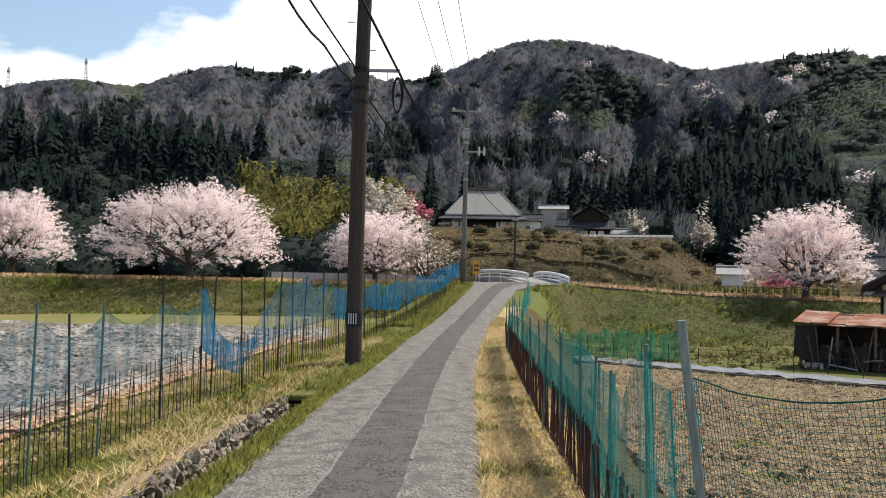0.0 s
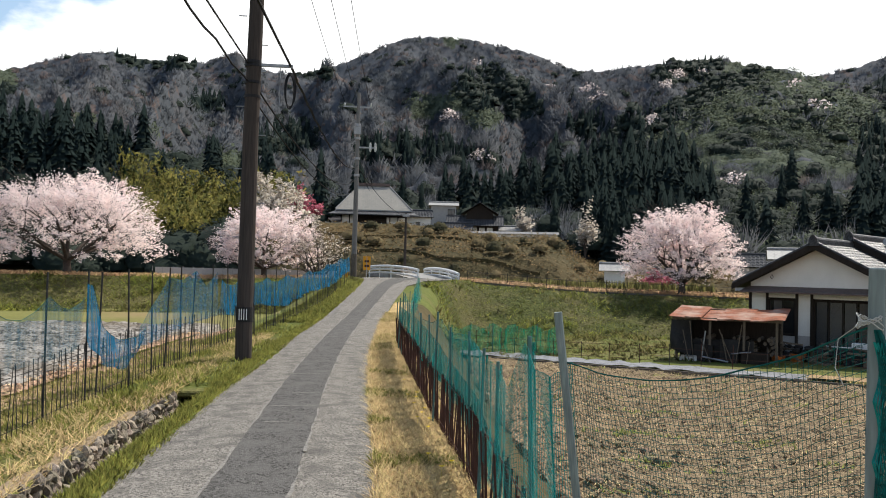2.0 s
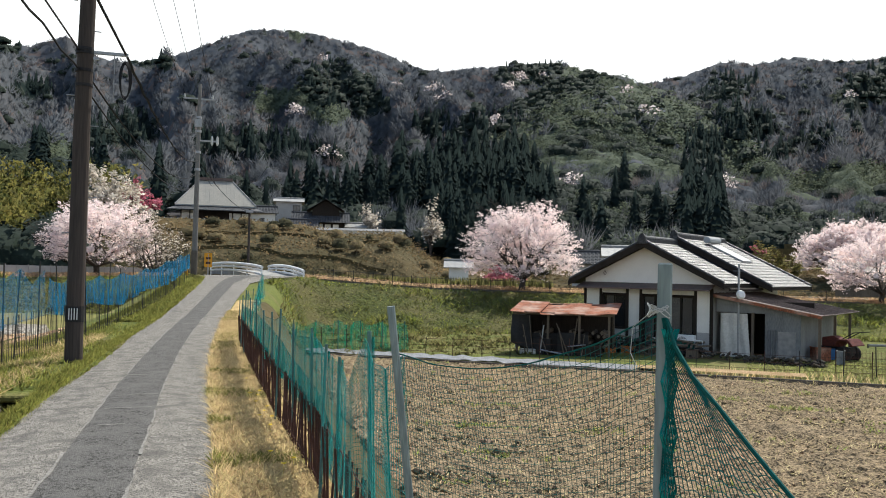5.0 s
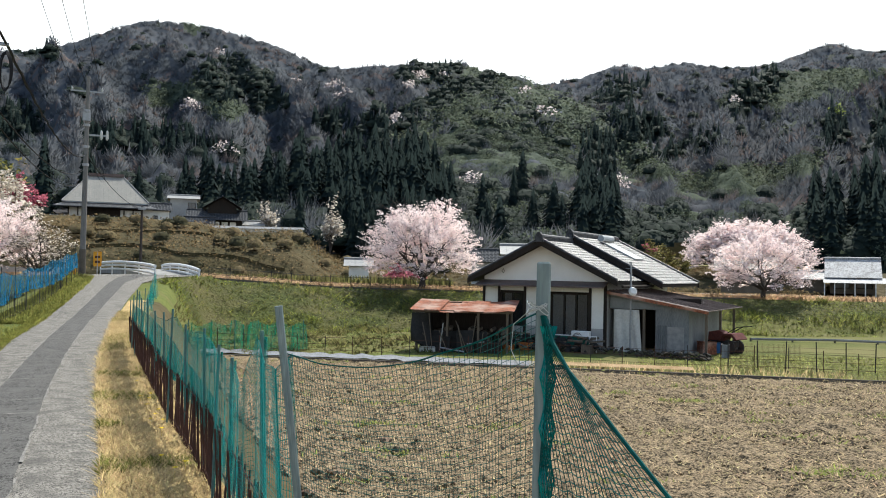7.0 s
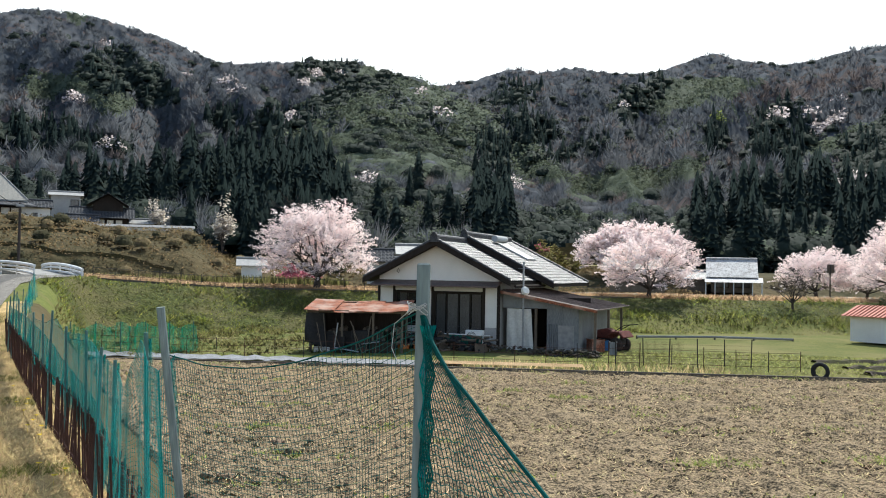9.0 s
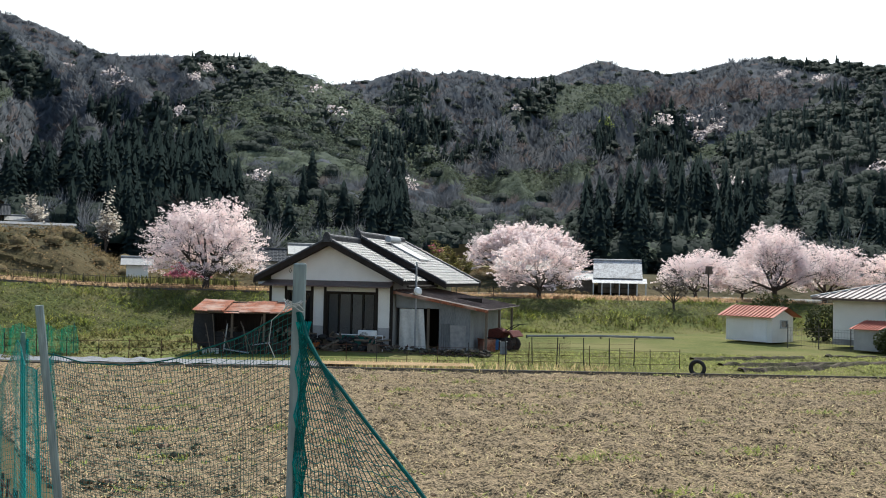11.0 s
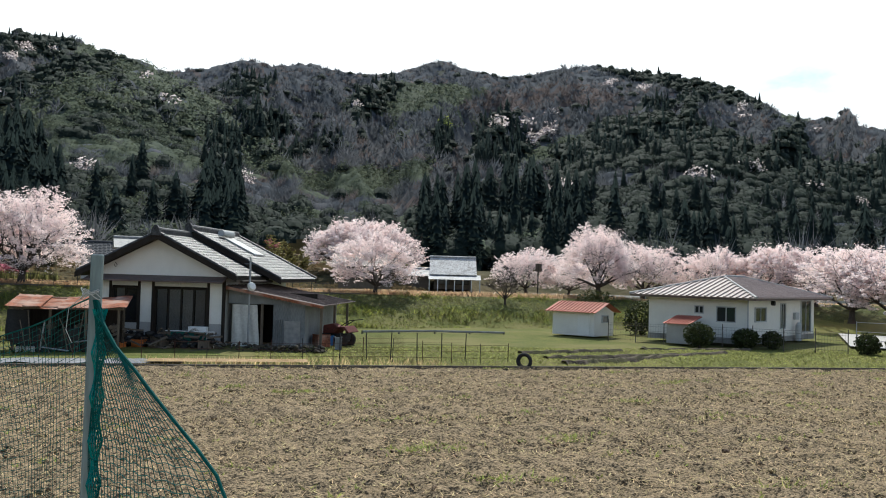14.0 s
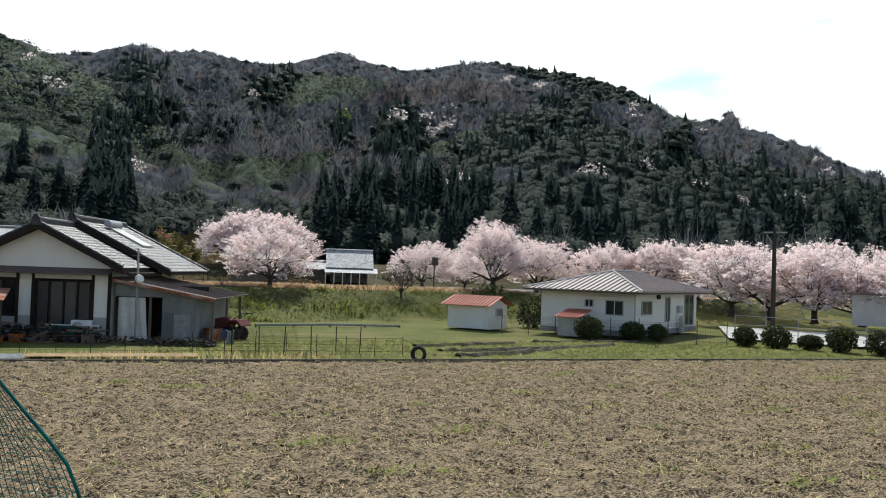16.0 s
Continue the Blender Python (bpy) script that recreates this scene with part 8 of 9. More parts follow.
part("bracket", Mesh().tube([(0, 0, 5.2), (0, 0.45, 5.9)], 0.02, 6), M["steel"], pole_d)
sign_post = thing("sign_pole", pose(59.0, 42.0, 0.1), "thin pole with a small panel on the levee", "sign")
part("shaft", Mesh().tube([(0, 0, -0.2), (0, 0, 2.7)], 0.05, 8), M["stake_black"], sign_post)
part("panel", Mesh().box(-0.35, -0.03, 2.1, 0.45, 0.03, 2.75), M["kerb_dark"], sign_post)
road_sign = thing("road_sign", pose(2.2, 58.0, 0.95), "yellow rectangular warning board at the bridge", "sign")
part("post", Mesh().tube([(0, 0, -0.1), (0, 0, 1.5)], 0.04, 8), M["steel"], road_sign)
part("board", Mesh().box(-0.24, -0.03, 0.65, 0.24, 0.0, 1.55), M["yellow_sign"], road_sign)
for k in range(2):
    part("board_bar", Mesh().box(-0.15, -0.036, 0.85 + 0.3 * k, 0.15, -0.031, 1.0 + 0.3 * k), M["rust_rod"], road_sign)


def cable(a, b, sag, rad, name="overhead_wire", label="black overhead cable strung between utility poles", twist=0.0):
    a, b = Vector(a), Vector(b)
    pts = []
    n = 60
    for k in range(n + 1):
        t = k / n
        p = a.lerp(b, t)
        p.z -= sag * 4 * t * (1 - t)
        if twist:
            p += Vector((math.sin(k * 1.9), 0, math.cos(k * 1.9))) * twist
        pts.append(p)
    ob = part(name, Mesh().tube(pts, rad, 5), M["wire"])
    return tagged(ob, label, "wire", "overhead wires")


cable((-0.87, 15.45, 5.25), (-4.0, -25, 7.4), 0.35, 0.022)
cable((-0.87, 15.45, 5.25), (1.25, 51.9, 7.8), 0.75, 0.024, twist=0.012)
cable((-1.6, 15.4, 4.92), (-5.0, -25, 6.8), 0.3, 0.018, twist=0.02)
cable((-1.5, 15.5, 4.92), (1.2, 51.9, 7.0), 0.9, 0.016)
cable((-1.6, 15.4, 5.25), (-4.6, -25, 7.3), 0.3, 0.016)
cable((-1.5, 15.5, 4.65), (1.2, 51.9, 6.4), 0.9, 0.014)
for dx in (-0.67, 0.0, 0.67):
    cable((-1.4 + dx, 15.45, 11.55), (1.2 + dx * 1.1, 52.0, 11.5), 0.5, 0.012)
    cable((-1.4 + dx, 15.45, 11.55), (-4.5 + dx, -25, 11.5), 0.5, 0.012)
cable((1.25, 52.1, 7.8), (6.0, 76, 6.4), 0.5, 0.02)
cable((1.25, 52.1, 8.9), (4.6, 108, 11.4), 1.0, 0.016)
cable((1.6, 52.1, 8.9), (5.2, 108, 11.4), 1.0, 0.016)

# ---- bridge over the river ----
bridge = thing("bridge", pose(0, 0, 0), "small concrete bridge with arched white railings", "bridge")
deck = Mesh()
for k in range(13):
    t = k / 12
    x0, x1, y, z = 5.4 - 2.2 * t, 8.1 - 0.7 * t, 55.8 + 30 * t, 1.0 + 0.25 * math.sin(math.pi * t) + 0.3 * t
    deck.v += [(x0, y, z), (x1, y, z), (x0, y, z - 0.4), (x1, y, z - 0.4)]
for k in range(12):
    deck.f += [(4 * k, 4 * k + 1, 4 * k + 5, 4 * k + 4), (4 * k + 2, 4 * k + 6, 4 * k + 7, 4 * k + 3), (4 * k, 4 * k + 4, 4 * k + 6, 4 * k + 2), (4 * k + 1, 4 * k + 3, 4 * k + 7, 4 * k + 5)]
    deck.m += [0] * 4
part("deck", deck, M["concrete"], bridge)


def railing(a, b, rise):
    a, b = Vector(a), Vector(b)
    hold = part("rail", Mesh().tube([a.lerp(b, t / 16) + Vector((0, 0, 0.72 + rise * math.sin(math.pi * t / 16) ** 0.7)) for t in range(17)], 0.1, 8), M["white_paint"], bridge)
    for f in (0.25, 0.5):
        part("rail", Mesh().tube([a.lerp(b, t / 16) + Vector((0, 0, f + rise * math.sin(math.pi * t / 16) ** 0.7)) for t in range(17)], 0.075, 6), M["white_paint"], bridge)
    for t in (0, 4, 8, 12, 16):
        h = rise * math.sin(math.pi * t / 16) ** 0.7
        p = a.lerp(b, t / 16)
        part("post", Mesh().box(p.x - 0.04, p.y - 0.04, p.z - 0.15, p.x + 0.04, p.y + 0.04, p.z + 0.7 + h), M["white_paint"], bridge)


railing((5.45, 56.3, 0.95), (2.9, 70.5, 1.1), 0.16)
railing((8.0, 55.6, 0.75), (7.3, 70.0, 1.0), 0.2)
part("parapet", Mesh().box(-0.05, 0, 0, 0.05, 6.5, 0.55, pose(8.06, 55.8, 0.8, 0, 0, 2)), M["grey_paint"], bridge)

# ---- levee top: thin fence, road edge ----
lev = thing("levee_fence", pose(0, 0, 0), "thin stake fence along the levee top", "fence")
for k in range(26):
    x = 8.5 + 1.3 * k
    y = float(lerp(LEVEE_Y, x)) + 1.2
    post(lev, x, y, gz1(x, y) - 0.1, gz1(x, y) + 0.8, 0.02, "stake_black")
for h in (0.3, 0.7):
    part("wire", Mesh().tube([(8.5 + 1.3 * k, float(lerp(LEVEE_Y, 8.5 + 1.3 * k)) + 1.2, gz1(8.5 + 1.3 * k, float(lerp(LEVEE_Y, 8.5 + 1.3 * k)) + 1.2) + h) for k in range(26)], 0.012, 4), M["stake_black"], lev)
lv2 = thing("levee_fence", pose(0, 0, 0), "pale mesh guard fence beyond the cherry trees", "fence")
for k in range(20):
    x = -12 + 0.65 * k
    y = float(lerp(LEVEE_Y, x)) + 5.5
    post(lv2, x, y, 0.5, 1.55, 0.02, "steel")
part("guard_panel", Mesh().box(-12, -0.02, 0, 0.3, 0.02, 0.62, pose(0, 61.2, 0.85, 0, 0, -1)), M["grey_paint"], lv2)
kerbs = Mesh()
for k in range(40):
    x = 6.5 + 0.9 * k
    y = float(lerp(LEVEE_Y, x)) + 0.1
    x2 = x + 0.9
    y2 = float(lerp(LEVEE_Y, x2)) + 0.1
    z, z2 = float(lerp(LEVEE_Z, x)) + 0.03, float(lerp(LEVEE_Z, x2)) + 0.03
    kerbs.add([(x, y, z - 0.15), (x2, y2, z2 - 0.15), (x2, y2, z2 + 0.06), (x, y, z + 0.06), (x, y + 0.15, z + 0.06), (x2, y2 + 0.15, z2 + 0.06)], [(0, 1, 2, 3), (3, 2, 5, 4)])
tagged(part("levee_kerb", kerbs, M["kerb_dark"]), "dark kerb along the levee lane", "kerb", kind="structure")
lane2 = Mesh()
for k in range(24):
    x = 3.0 + 0.95 * k
    y = float(lerp(LEVEE_Y, x)) + 0.3
    w = 3.0
    lane2.v += [(x, y, float(lerp(LEVEE_Z, x)) + 0.05), (x, y + w, float(lerp(LEVEE_Z, x)) + 0.05)]
for k in range(23):
    lane2.f.append((2 * k, 2 * k + 2, 2 * k + 3, 2 * k + 1))
    lane2.m.append(0)
tagged(part("levee_lane", lane2, M["asphalt"]), "grey lane branching along the levee", "road", kind="structure")
for az, h in ((-26.7, 24), (-22.5, 26)):
    r = 945
    x, y = r * math.sin(radians(az)), r * math.cos(radians(az))
    tw = thing("radio_mast", pose(x, y, gz1(x, y)), "slender lattice radio mast on the ridge", "mast")
    for sx, sy in ((-1, -1), (1, -1), (1, 1), (-1, 1)):
        part("leg", Mesh().tube([(sx * 1.4, sy * 1.4, 0), (sx * 0.5, sy * 0.5, h)], 0.22, 4), M["steel"], tw)
    for k in range(6):
        part("ring", Mesh().box(-1.3 + 0.12 * k, -1.3 + 0.12 * k, h * k / 6 + 2, 1.3 - 0.12 * k, 1.3 - 0.12 * k, h * k / 6 + 2.3), M["steel"], tw)
    part("antenna", Mesh().box(-1.3, -1.3, h - 5, 1.3, 1.3, h - 3), M["steel"], tw)

# ---- ground cover ----
M["dull_grass"] = material("dull_grass", (0.19, 0.175, 0.055), 0.9, scale=0.7, second=(0.08, 0.075, 0.027), fine=9, bump=0.0, per="island", spread=0.2, trans=0.2)
M["lawn_blade"] = material("lawn_blade", (0.3, 0.31, 0.085), 0.9, scale=0.5, second=(0.2, 0.2, 0.06), fine=6, bump=0.0, per="island", spread=0.12, trans=0.25)
M["chaff"] = material("chaff", (0.45, 0.35, 0.19), 0.9, scale=1.2, second=(0.26, 0.19, 0.1), fine=9, bump=0.0, per="island", spread=0.2)
M["reed"] = material("reed", (0.6, 0.4, 0.23), 0.9, scale=0.6, second=(0.38, 0.25, 0.13), fine=6, bump=0.0, per="island", spread=0.16, trans=0.25)
# lightened against the dark levee ground so that the blades read as lit
M["levee_blade"] = material("levee_blade", (0.25, 0.27, 0.05), 0.9, scale=0.5, second=(0.045, 0.055, 0.012), fine=4, bump=0.0, per="island", spread=0.2, trans=0.25)
M["litter"] = material("litter", (0.6, 0.42, 0.27), 0.9, scale=2, second=(0.26, 0.15, 0.085), fine=9, bump=0.0, per="island", spread=0.2)


def tris_object(name, T, mat, label, category):
    T = face_valley(T.reshape(-1, 3, 3)).reshape(-1, 3)
    me = bpy.data.meshes.new(name)
    me.from_pydata(T.tolist(), [], np.arange(len(T)).reshape(-1, 3).tolist())
    me.materials.append(M[mat])
    d = unit(len(T) // 3) * 0.4 + (0, 0, 1.0)
    d = np.repeat(d / np.linalg.norm(d, axis=1)[:, None], 3, 0)
    me.normals_split_custom_set_from_vertices(d)
    return tagged(new(name, me), label, category, kind="stuff")


def blades(x, y, z, h, wide, lean=0.5):
    n = len(x)
    a = RS.uniform(0, 6.283, n)
    base = np.stack([x, y, z], 1)
    side = np.stack([np.cos(a), np.sin(a), 0 * a], 1) * (np.asarray(wide) * RS.uniform(0.6, 1.3, n))[:, None]
    tip = base + np.stack([RS.normal(size=n) * lean * h, RS.normal(size=n) * lean * h, h * RS.uniform(0.5, 1.1, n)], 1)
    return np.stack([base - side, base + side, tip], 1)


def along_left(n, d0, d1, y0, y1):
    y = y0 + (y1 - y0) * RS.uniform(0, 1, n) ** 1.5
    d = RS.uniform(d0, d1, n)
    return lerp(ROAD_L, y) - d, y


x, y = along_left(60000, 0.78, 4.3, 4.5, 28)
keep = wobble(x, y, 0.8, 41) + RS.normal(size=len(x)) * 0.5 > -0.2
x, y = x[keep], y[keep]
tris_object("grass", blades(x, y, ground_z(x, y) - 0.01, 0.06 + 0.08 * RS.uniform(0, 1, len(x)) ** 2, 0.009), "grass_blade", "tufts of fresh green grass along the ditch", "grass")
x, y = along_left(24000, -0.05, 0.27, 4.5, 34)
tris_object("grass", blades(x, y, ground_z(x, y) + 0.0, 0.07, 0.008), "grass_blade", "short green grass at the lane's edge", "grass")
x, y = along_left(26000, 0.05, 4.3, 10, 26)
keep = wobble(x, y, 1.1, 44) + RS.normal(size=len(x)) * 0.5 > -0.3
x, y = x[keep], y[keep]
tris_object("grass", blades(x, y, ground_z(x, y) - 0.01, 0.1, 0.014), "grass_blade", "tufts of fresh green grass round the pole", "grass")
x, y = along_left(34000, 0.56, 4.4, 4.5, 22)
keep = (wobble(x, y, 0.9, 45) > 0.0) | (lerp(ROAD_L, y) - x < 0.9)
x, y = x[keep], y[keep]
tris_object("straw", blades(x, y, ground_z(x, y), 0.09, 0.007, 1.2), "straw", "dry straw among the verge grass", "straw")
n = 46000
y = 4.0 + 26 * RS.uniform(0, 1, n) ** 1.5
x = lerp(ROAD_R, y) + RS.uniform(-0.04, 0.95, n)
tris_object("straw", blades(x, y, road_z(y) + 0.01, 0.05 + 0.06 * RS.uniform(0, 1, n) ** 2, 0.005, 1.0), "straw", "matted dry straw on the lane's verge", "straw")
keep = (wobble(x, y, 0.7, 43) > 0.75) | ((wobble(x, y, 1.6, 46) > 0.2) & (RS.uniform(0, 1, n) < 0.3))
tris_object("grass", blades(x[keep], y[keep], road_z(y[keep]) + 0.01, 0.07, 0.008, 0.8), "grass_blade", "green patches in the dry verge", "grass")
n = 800
u, v = RS.uniform(9, 20, n), -RS.uniform(0.3, 2.4, n)
x, y = field_xy(u, v)
tris_object("dry_stalks", blades(x, y, np.full(n, -1.74), 0.32, 0.02, 0.35), "straw", "dry stalks and straw along the field's far edge", "straw")
n = 30000
u, v = RS.uniform(13, 52, n), -RS.uniform(0.4, 9.0, n)
x, y = field_xy(u, v)
tris_object("lawn_grass", blades(x, y, ground_z(x, y) - 0.01, 0.08, 0.03, 0.9), "lawn_blade", "short rough grass of the lawn", "grass")
x, y = along_left(14000, 0.0, 1.6, 26, 50)
tris_object("grass", blades(x, y, ground_z(x, y) - 0.01, 0.12, 0.02), "grass_blade", "short green grass along the far lane", "grass")
n = 9000
x, y = RS.uniform(3.5, 17, n), RS.uniform(33, 47, n)
ok = (levee_s(x, y) < -7.2) & (x - lerp(ROAD_R, y) > 1.6)
x, y = x[ok], y[ok]
tuft = np.clip(wobble(x, y, 1.3, 61) + 0.6 * wobble(x, y, 0.5, 62), -0.4, 1.2)
tris_object("garden_weeds", blades(x, y, ground_z(x, y) - 0.02, 0.14 + 0.16 * tuft, 0.05, 0.8), "dull_grass", "rough weeds and dead stalks in the garden plots below the levee", "weeds")
# dandelions
dy = np.array([6.9, 7.4, 8.7, 9.2, 9.3, 9.6, 10.3, 10.8, 11.0, 11.2, 7.1, 9.9, 12.5])
dx = lerp(ROAD_R, dy) + np.array([0.52, 0.45, 0.55, 0.6, 0.48, 0.55, 0.5, 0.56, 0.47, 0.6, 0.62, 0.6, 0.5])
T = []
for px, py in zip(dx, dy):
    for k in range(8):
        a = 0.785 * k
        T.append([[px, py, 0.1], [px + 0.025 * math.cos(a), py + 0.025 * math.sin(a), 0.11], [px + 0.025 * math.cos(a + 0.7), py + 0.025 * math.sin(a + 0.7), 0.11]])
    T.append([[px - 0.003, py, 0.0], [px + 0.003, py, 0.0], [px, py, 0.1]])
tris_object("dandelion_flowers", np.array(T), "yellow_petal", "yellow dandelions in the dry verge", "flowers")
# levee grass tufts
n = 64000
x = RS.uniform(-36, 60, n)
s = -RS.uniform(0, 1, n) * np.where(x < 0, 6.5, 8.5)
y = lerp(LEVEE_Y, x) + s * 1.12
ok = (lerp(ROAD_L, y) - x > 0.4) | (x - lerp(ROAD_R, y) > 0.7)
x, y = x[ok], y[ok]
h = 0.13 + 0.3 * np.clip(wobble(x, y, 1.8, 51) + 0.5 * wobble(x, y, 0.7, 53), 0, 1)
m = RS.uniform(0, 1, len(x)) + 0.35 * wobble(x, y, 3.5, 52) > 0.45
tris_object("levee_grass", blades(x[m], y[m], ground_z(x[m], y[m]) - 0.02, h[m], 0.035, 0.9), "levee_blade", "rough green grass on the levee slope", "grass")
m = ~m & ((x < 4) | (RS.uniform(0, 1, len(x)) < 0.4))
tris_object("levee_grass", blades(x[m], y[m], ground_z(x[m], y[m]) - 0.02, h[m], 0.035, 0.9), "dull_grass", "withered grass on the levee slope", "grass")
n = 26000
x = RS.uniform(-36, 62, n)
y = lerp(LEVEE_Y, x) + RS.uniform(0.6, 5.5, n) * 1.15
ok = (np.abs(x - 4) > 4.5)
x, y = x[ok], y[ok]
tris_object("levee_straw", blades(x, y, ground_z(x, y), np.where(x > 7, 0.36, 0.24), 0.06, 0.8), "reed", "dry reeds and straw on the levee top", "straw")
# terraced plots on the hill foot
for k, (r, a0, a1) in enumerate(((122, 36.5, 46.0), (131, 35.5, 46.3), (141, 36.5, 45.5), (152, 37.5, 45.0), (164, 38.5, 44.5))):
    b = Mesh()
    m = 24
    for j in range(m + 1):
        a = radians(a0 + (a1 - a0) * j / m)
        ex = r + 1.2 * noise.noise((j * 0.3, k, 0))
        z = 3.0 + 1.15 * k
        b.v += [(ex * math.sin(a), ex * math.cos(a), z - 3.0), (ex * math.sin(a), ex * math.cos(a), z), ((ex + 10) * math.sin(a), (ex + 10) * math.cos(a), z + 0.25)]
    for j in range(m):
        b.f += [(3 * j, 3 * j + 3, 3 * j + 4, 3 * j + 1), (3 * j + 1, 3 * j + 4, 3 * j + 5, 3 * j + 2)]
        b.m += [0, 1]
    tagged(part("terrace_plot", b, [M["hill_scrub"], M["path_soil"] if k % 2 else M["pale_meadow"]]), "terraced farm plot with an earth bank", "terrace", kind="structure")
# hillside scrub below the terrace
n = 18000
az = RS.uniform(-9, 47, n)
r = RS.uniform(66, 134, n)
x, y = r * np.sin(np.radians(az)), r * np.cos(np.radians(az))
ok = (levee_s(x, y) > 24) & ((r < 104) | (az > 13))  & ~((np.abs(x - 5.5) < 3.5) & (y < 80))
x, y = x[ok], y[ok]
c = np.stack([x, y, ground_z(x, y) + 0.1], 1)
c = np.repeat(c, 7, 0) + RS.normal(size=(len(c) * 7, 3)) * (0.6, 0.6, 0.22)
M["scrub"] = material("scrub", (0.17, 0.115, 0.055), 0.95, scale=0.12, second=(0.05, 0.043, 0.02), amount=0.4, fine=0.8, bump=0.0, per="island", spread=0.07)
tris_object("hillside_scrub", leaf_tris(c, 0.15, 0.8), "scrub", "brown withered scrub on the bank below the temple", "scrub")

M["dry_bush"] = material("dry_bush", (0.15, 0.11, 0.055), 0.95, scale=0.3, second=(0.07, 0.058, 0.028), fine=3, bump=0.0, per="island", spread=0.1)
M["dark_bush"] = material("dark_bush", (0.06, 0.052, 0.025), 0.95, scale=0.3, second=(0.025, 0.026, 0.014), fine=3, bump=0.0, per="island", spread=0.1)
bush_az = np.concatenate([RS.uniform(-3, 14, 46), RS.uniform(14, 24, 26)])
bush_r = np.concatenate([RS.choice((76, 84, 91, 98), 46) + RS.uniform(-1.5, 1.5, 46), RS.uniform(80, 125, 26)])
bx, by = bush_r * np.sin(np.radians(bush_az)), bush_r * np.cos(np.radians(bush_az))
ok = (levee_s(bx, by) > 22) & ~((np.abs(bx - 5.5) < 3.5) & (by < 82))
bx, by = bx[ok], by[ok]
half = np.arange(len(bx)) % 2 == 0
for pick, mt, lb in ((half, "dry_bush", "low withered bushes on the bank below the temple"), (~half, "dark_bush", "low dark brown bushes on the bank below the temple")):
    woods("bank_bushes", "dense", M[mt], np.stack([bx, by, ground_z(bx, by) - 0.2], 1)[pick], RS.uniform(0.9, 2.1, pick.sum()), lb, fine=True)
for r, a0, a1 in ((79, -1.0, 12.5), (87, 1.5, 13.5), (95, -2.0, 13.0)):
    b = Mesh()
    for j in range(41):
        a = radians(a0 + (a1 - a0) * j / 40)
        px, py = (r + 0.5 * math.sin(j * 0.3 + r)) * math.sin(a), (r + 0.5 * math.sin(j * 0.3 + r)) * math.cos(a)
        g = gz1(px, py)
        b.v += [(px, py, g - 0.3), (px, py, g + 0.3 + 0.12 * noise.noise((j * 0.5, r, 0))), (px * 1.012, py * 1.012, g + 0.25)]
    for j in range(40):
        b.f += [(3 * j, 3 * j + 3, 3 * j + 4, 3 * j + 1), (3 * j + 1, 3 * j + 4, 3 * j + 5, 3 * j + 2)]
        b.m += [0, 0]
    tagged(part("terrace_bank", b, M["hill_scrub"]), "low scrubby earth bank terracing the slope", "bank", kind="structure")

n = 5200
x = RS.uniform(8.5, 27, n)
y = lerp(LEVEE_Y, x) + 8.5 + RS.uniform(-0.7, 0.7, n)
tris_object("reed_hedge", blades(x, y, np.full(n, 0.1), 1.15, 0.09, 0.16), "dull_grass", "dense hedge of withered olive reeds behind the levee", "reeds")
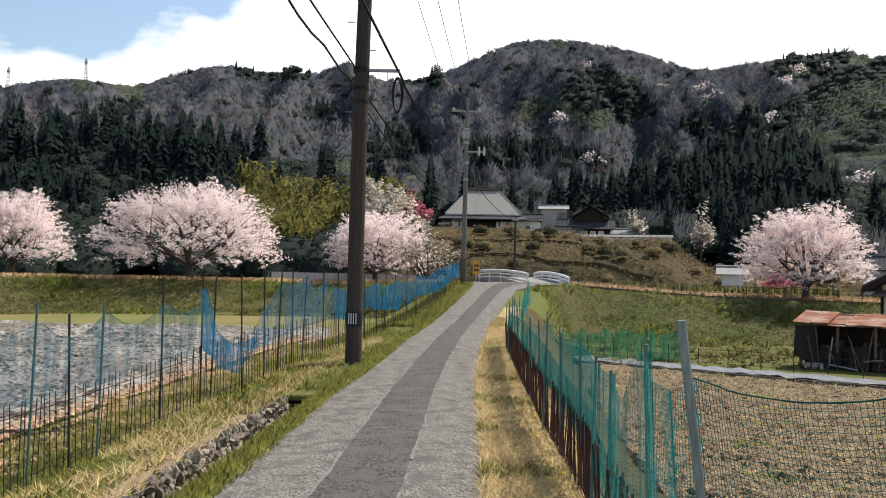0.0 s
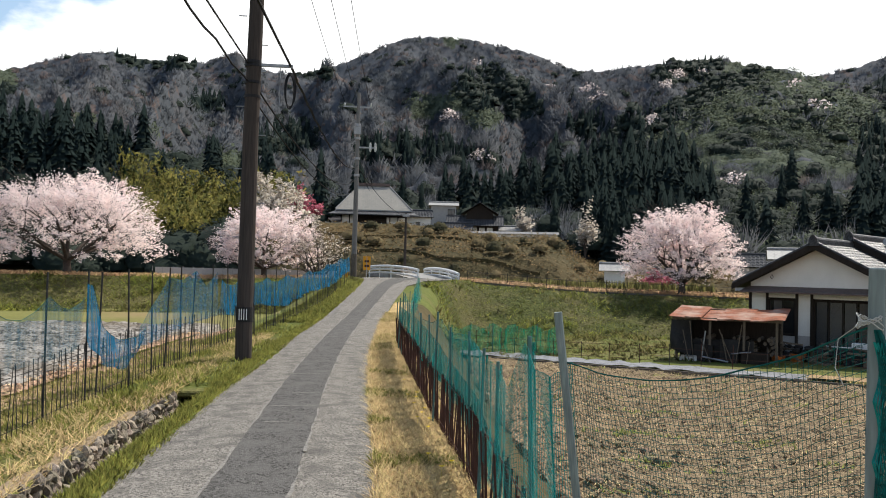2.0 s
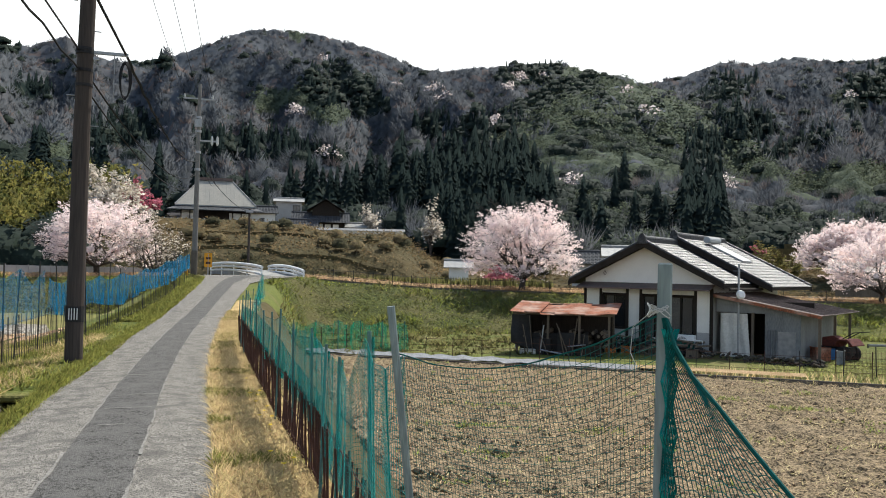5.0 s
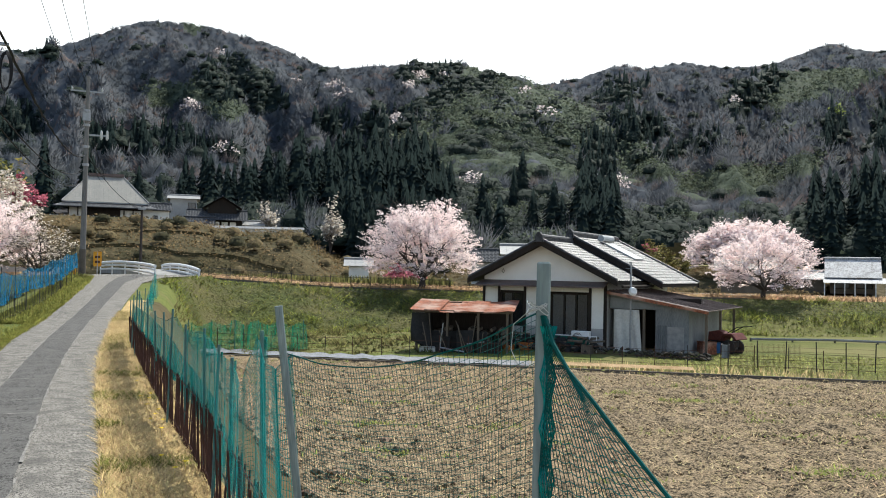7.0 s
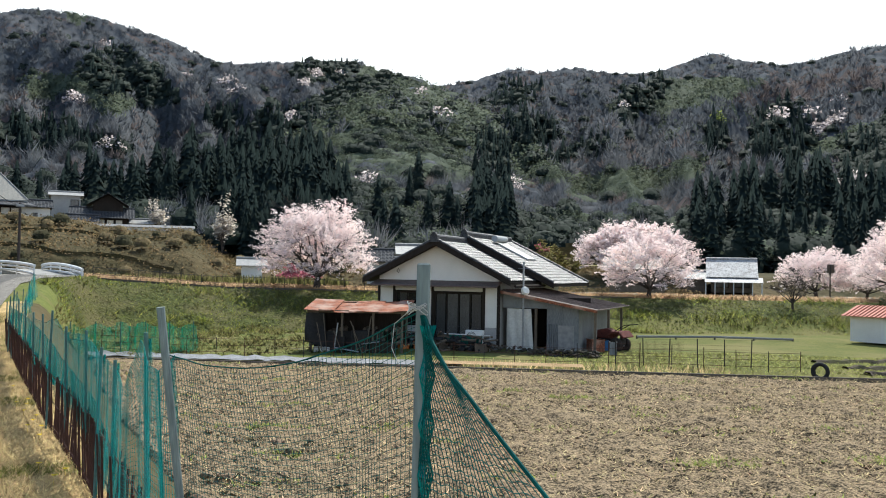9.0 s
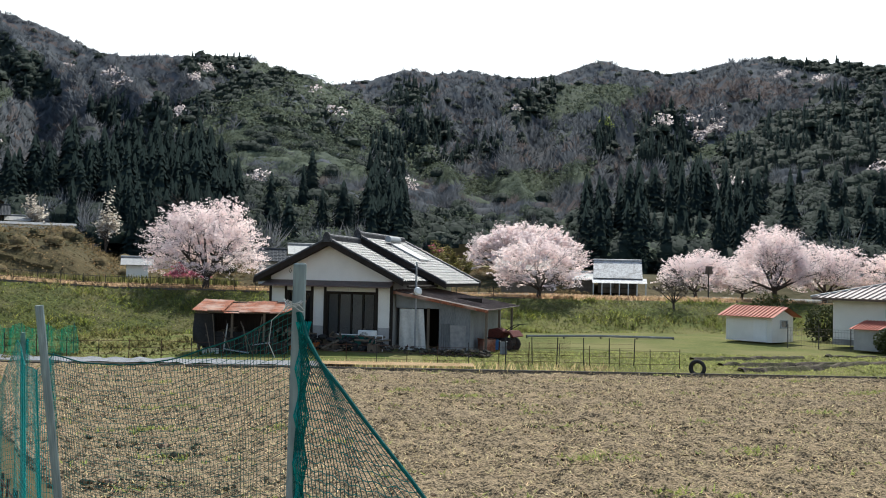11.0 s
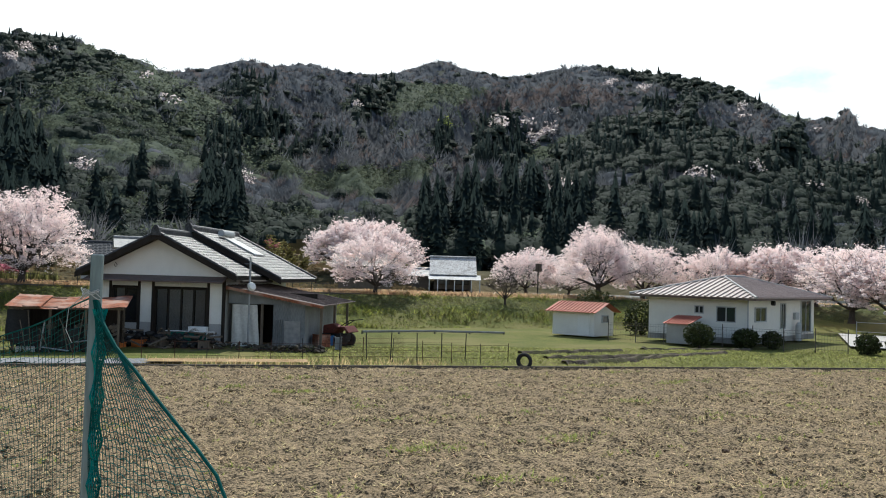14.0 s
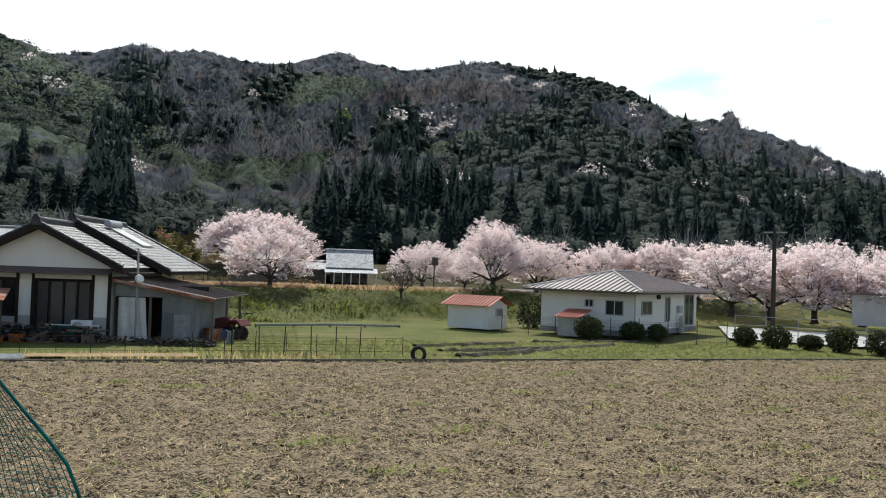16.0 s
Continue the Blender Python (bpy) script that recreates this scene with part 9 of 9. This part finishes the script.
# field litter
n = 150000
u, v = RS.uniform(-8, 58, n), 24 * RS.uniform(0, 1, n)
x, y = field_xy(u, v)
ok = x - lerp(ROAD_R, y) > 3.2
u, v, x, y = u[ok], v[ok], x[ok], y[ok]
c = np.stack([x, y, np.full(len(x), -1.67) + RS.uniform(-0.02, 0.04, len(x))], 1)
tris_object("field_straw", blades(c[:, 0], c[:, 1], c[:, 2], 0.035 + 0.03 * RS.uniform(0, 1, len(c)), 0.011, 1.5), "chaff", "chopped straw scattered over the ploughed soil", "straw")
m = wobble(u, v, 0.9, 71) + RS.normal(size=len(u)) * 0.5 > 1.55
k = np.repeat(c[m], 4, 0) + RS.normal(size=(m.sum() * 4, 3)) * (0.08, 0.08, 0.01)
tris_object("field_weeds", blades(k[:, 0], k[:, 1], k[:, 2], 0.08, 0.02, 0.8), "weed", "pale green weeds sprouting in the soil", "weeds")
clods = Mesh()
rg = random.Random(77)
for k in range(5200):
    uu, vv = rg.uniform(-8, 56), 23.5 * rg.random() ** 0.8
    px, py = field_xy(uu, vv)
    if px - float(lerp(ROAD_R, py)) < 3.3:
        continue
    lump(clods, px, py, -1.68, rg.uniform(0.04, 0.1) * (1.6 if rg.random() < 0.04 else 1), rg, 0.7)
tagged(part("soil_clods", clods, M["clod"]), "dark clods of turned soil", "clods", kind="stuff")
left_clods = Mesh()
for k in range(3600):
    py = 6.5 + 24 * rg.random() ** 1.3
    px = float(lerp(ROAD_L, py)) - 4.9 - 16 * rg.random() ** 1.3
    lump(left_clods, px, py, -0.56 + rg.uniform(-0.03, 0.03), rg.uniform(0.05, 0.15), rg, 0.5)
tagged(part("field_clods", left_clods, M["soil_grey"]), "grey clods and torn mulch in the rutted field", "clods", kind="stuff")
n = 32000
y = 5.5 + 24 * RS.uniform(0, 1, n) ** 1.4
x = lerp(ROAD_L, y) - 3.75 - RS.normal(size=n) * 0.42
c = np.stack([x, y, np.maximum(ground_z(x, y) + 0.02, np.where(lerp(ROAD_L, y) - x > 4.1, -0.53, -9))], 1)
tris_object("leaf_litter", leaf_tris(c, 0.055, 0.5), "litter", "pale dead leaves and stalks along the field fence", "litter")
moss = Mesh()
for px, py, s in ((4.55, 15.4, 0.5), (5.5, 16.9, 0.4), (5.6, 15.2, 0.55), (4.3, 14.0, 0.4), (5.0, 13.4, 0.4), (6.3, 15.9, 0.4), (3.9, 12.8, 0.35)):
    for k in range(5):
        lump(moss, px + rg.uniform(-0.4, 0.4), py + rg.uniform(-0.3, 0.3), -1.68, s * rg.uniform(0.3, 0.7), rg, 0.6)
tagged(part("weedy_clods", moss, M["clod"]), "weedy heaps of turned soil behind the net", "clods", kind="stuff")
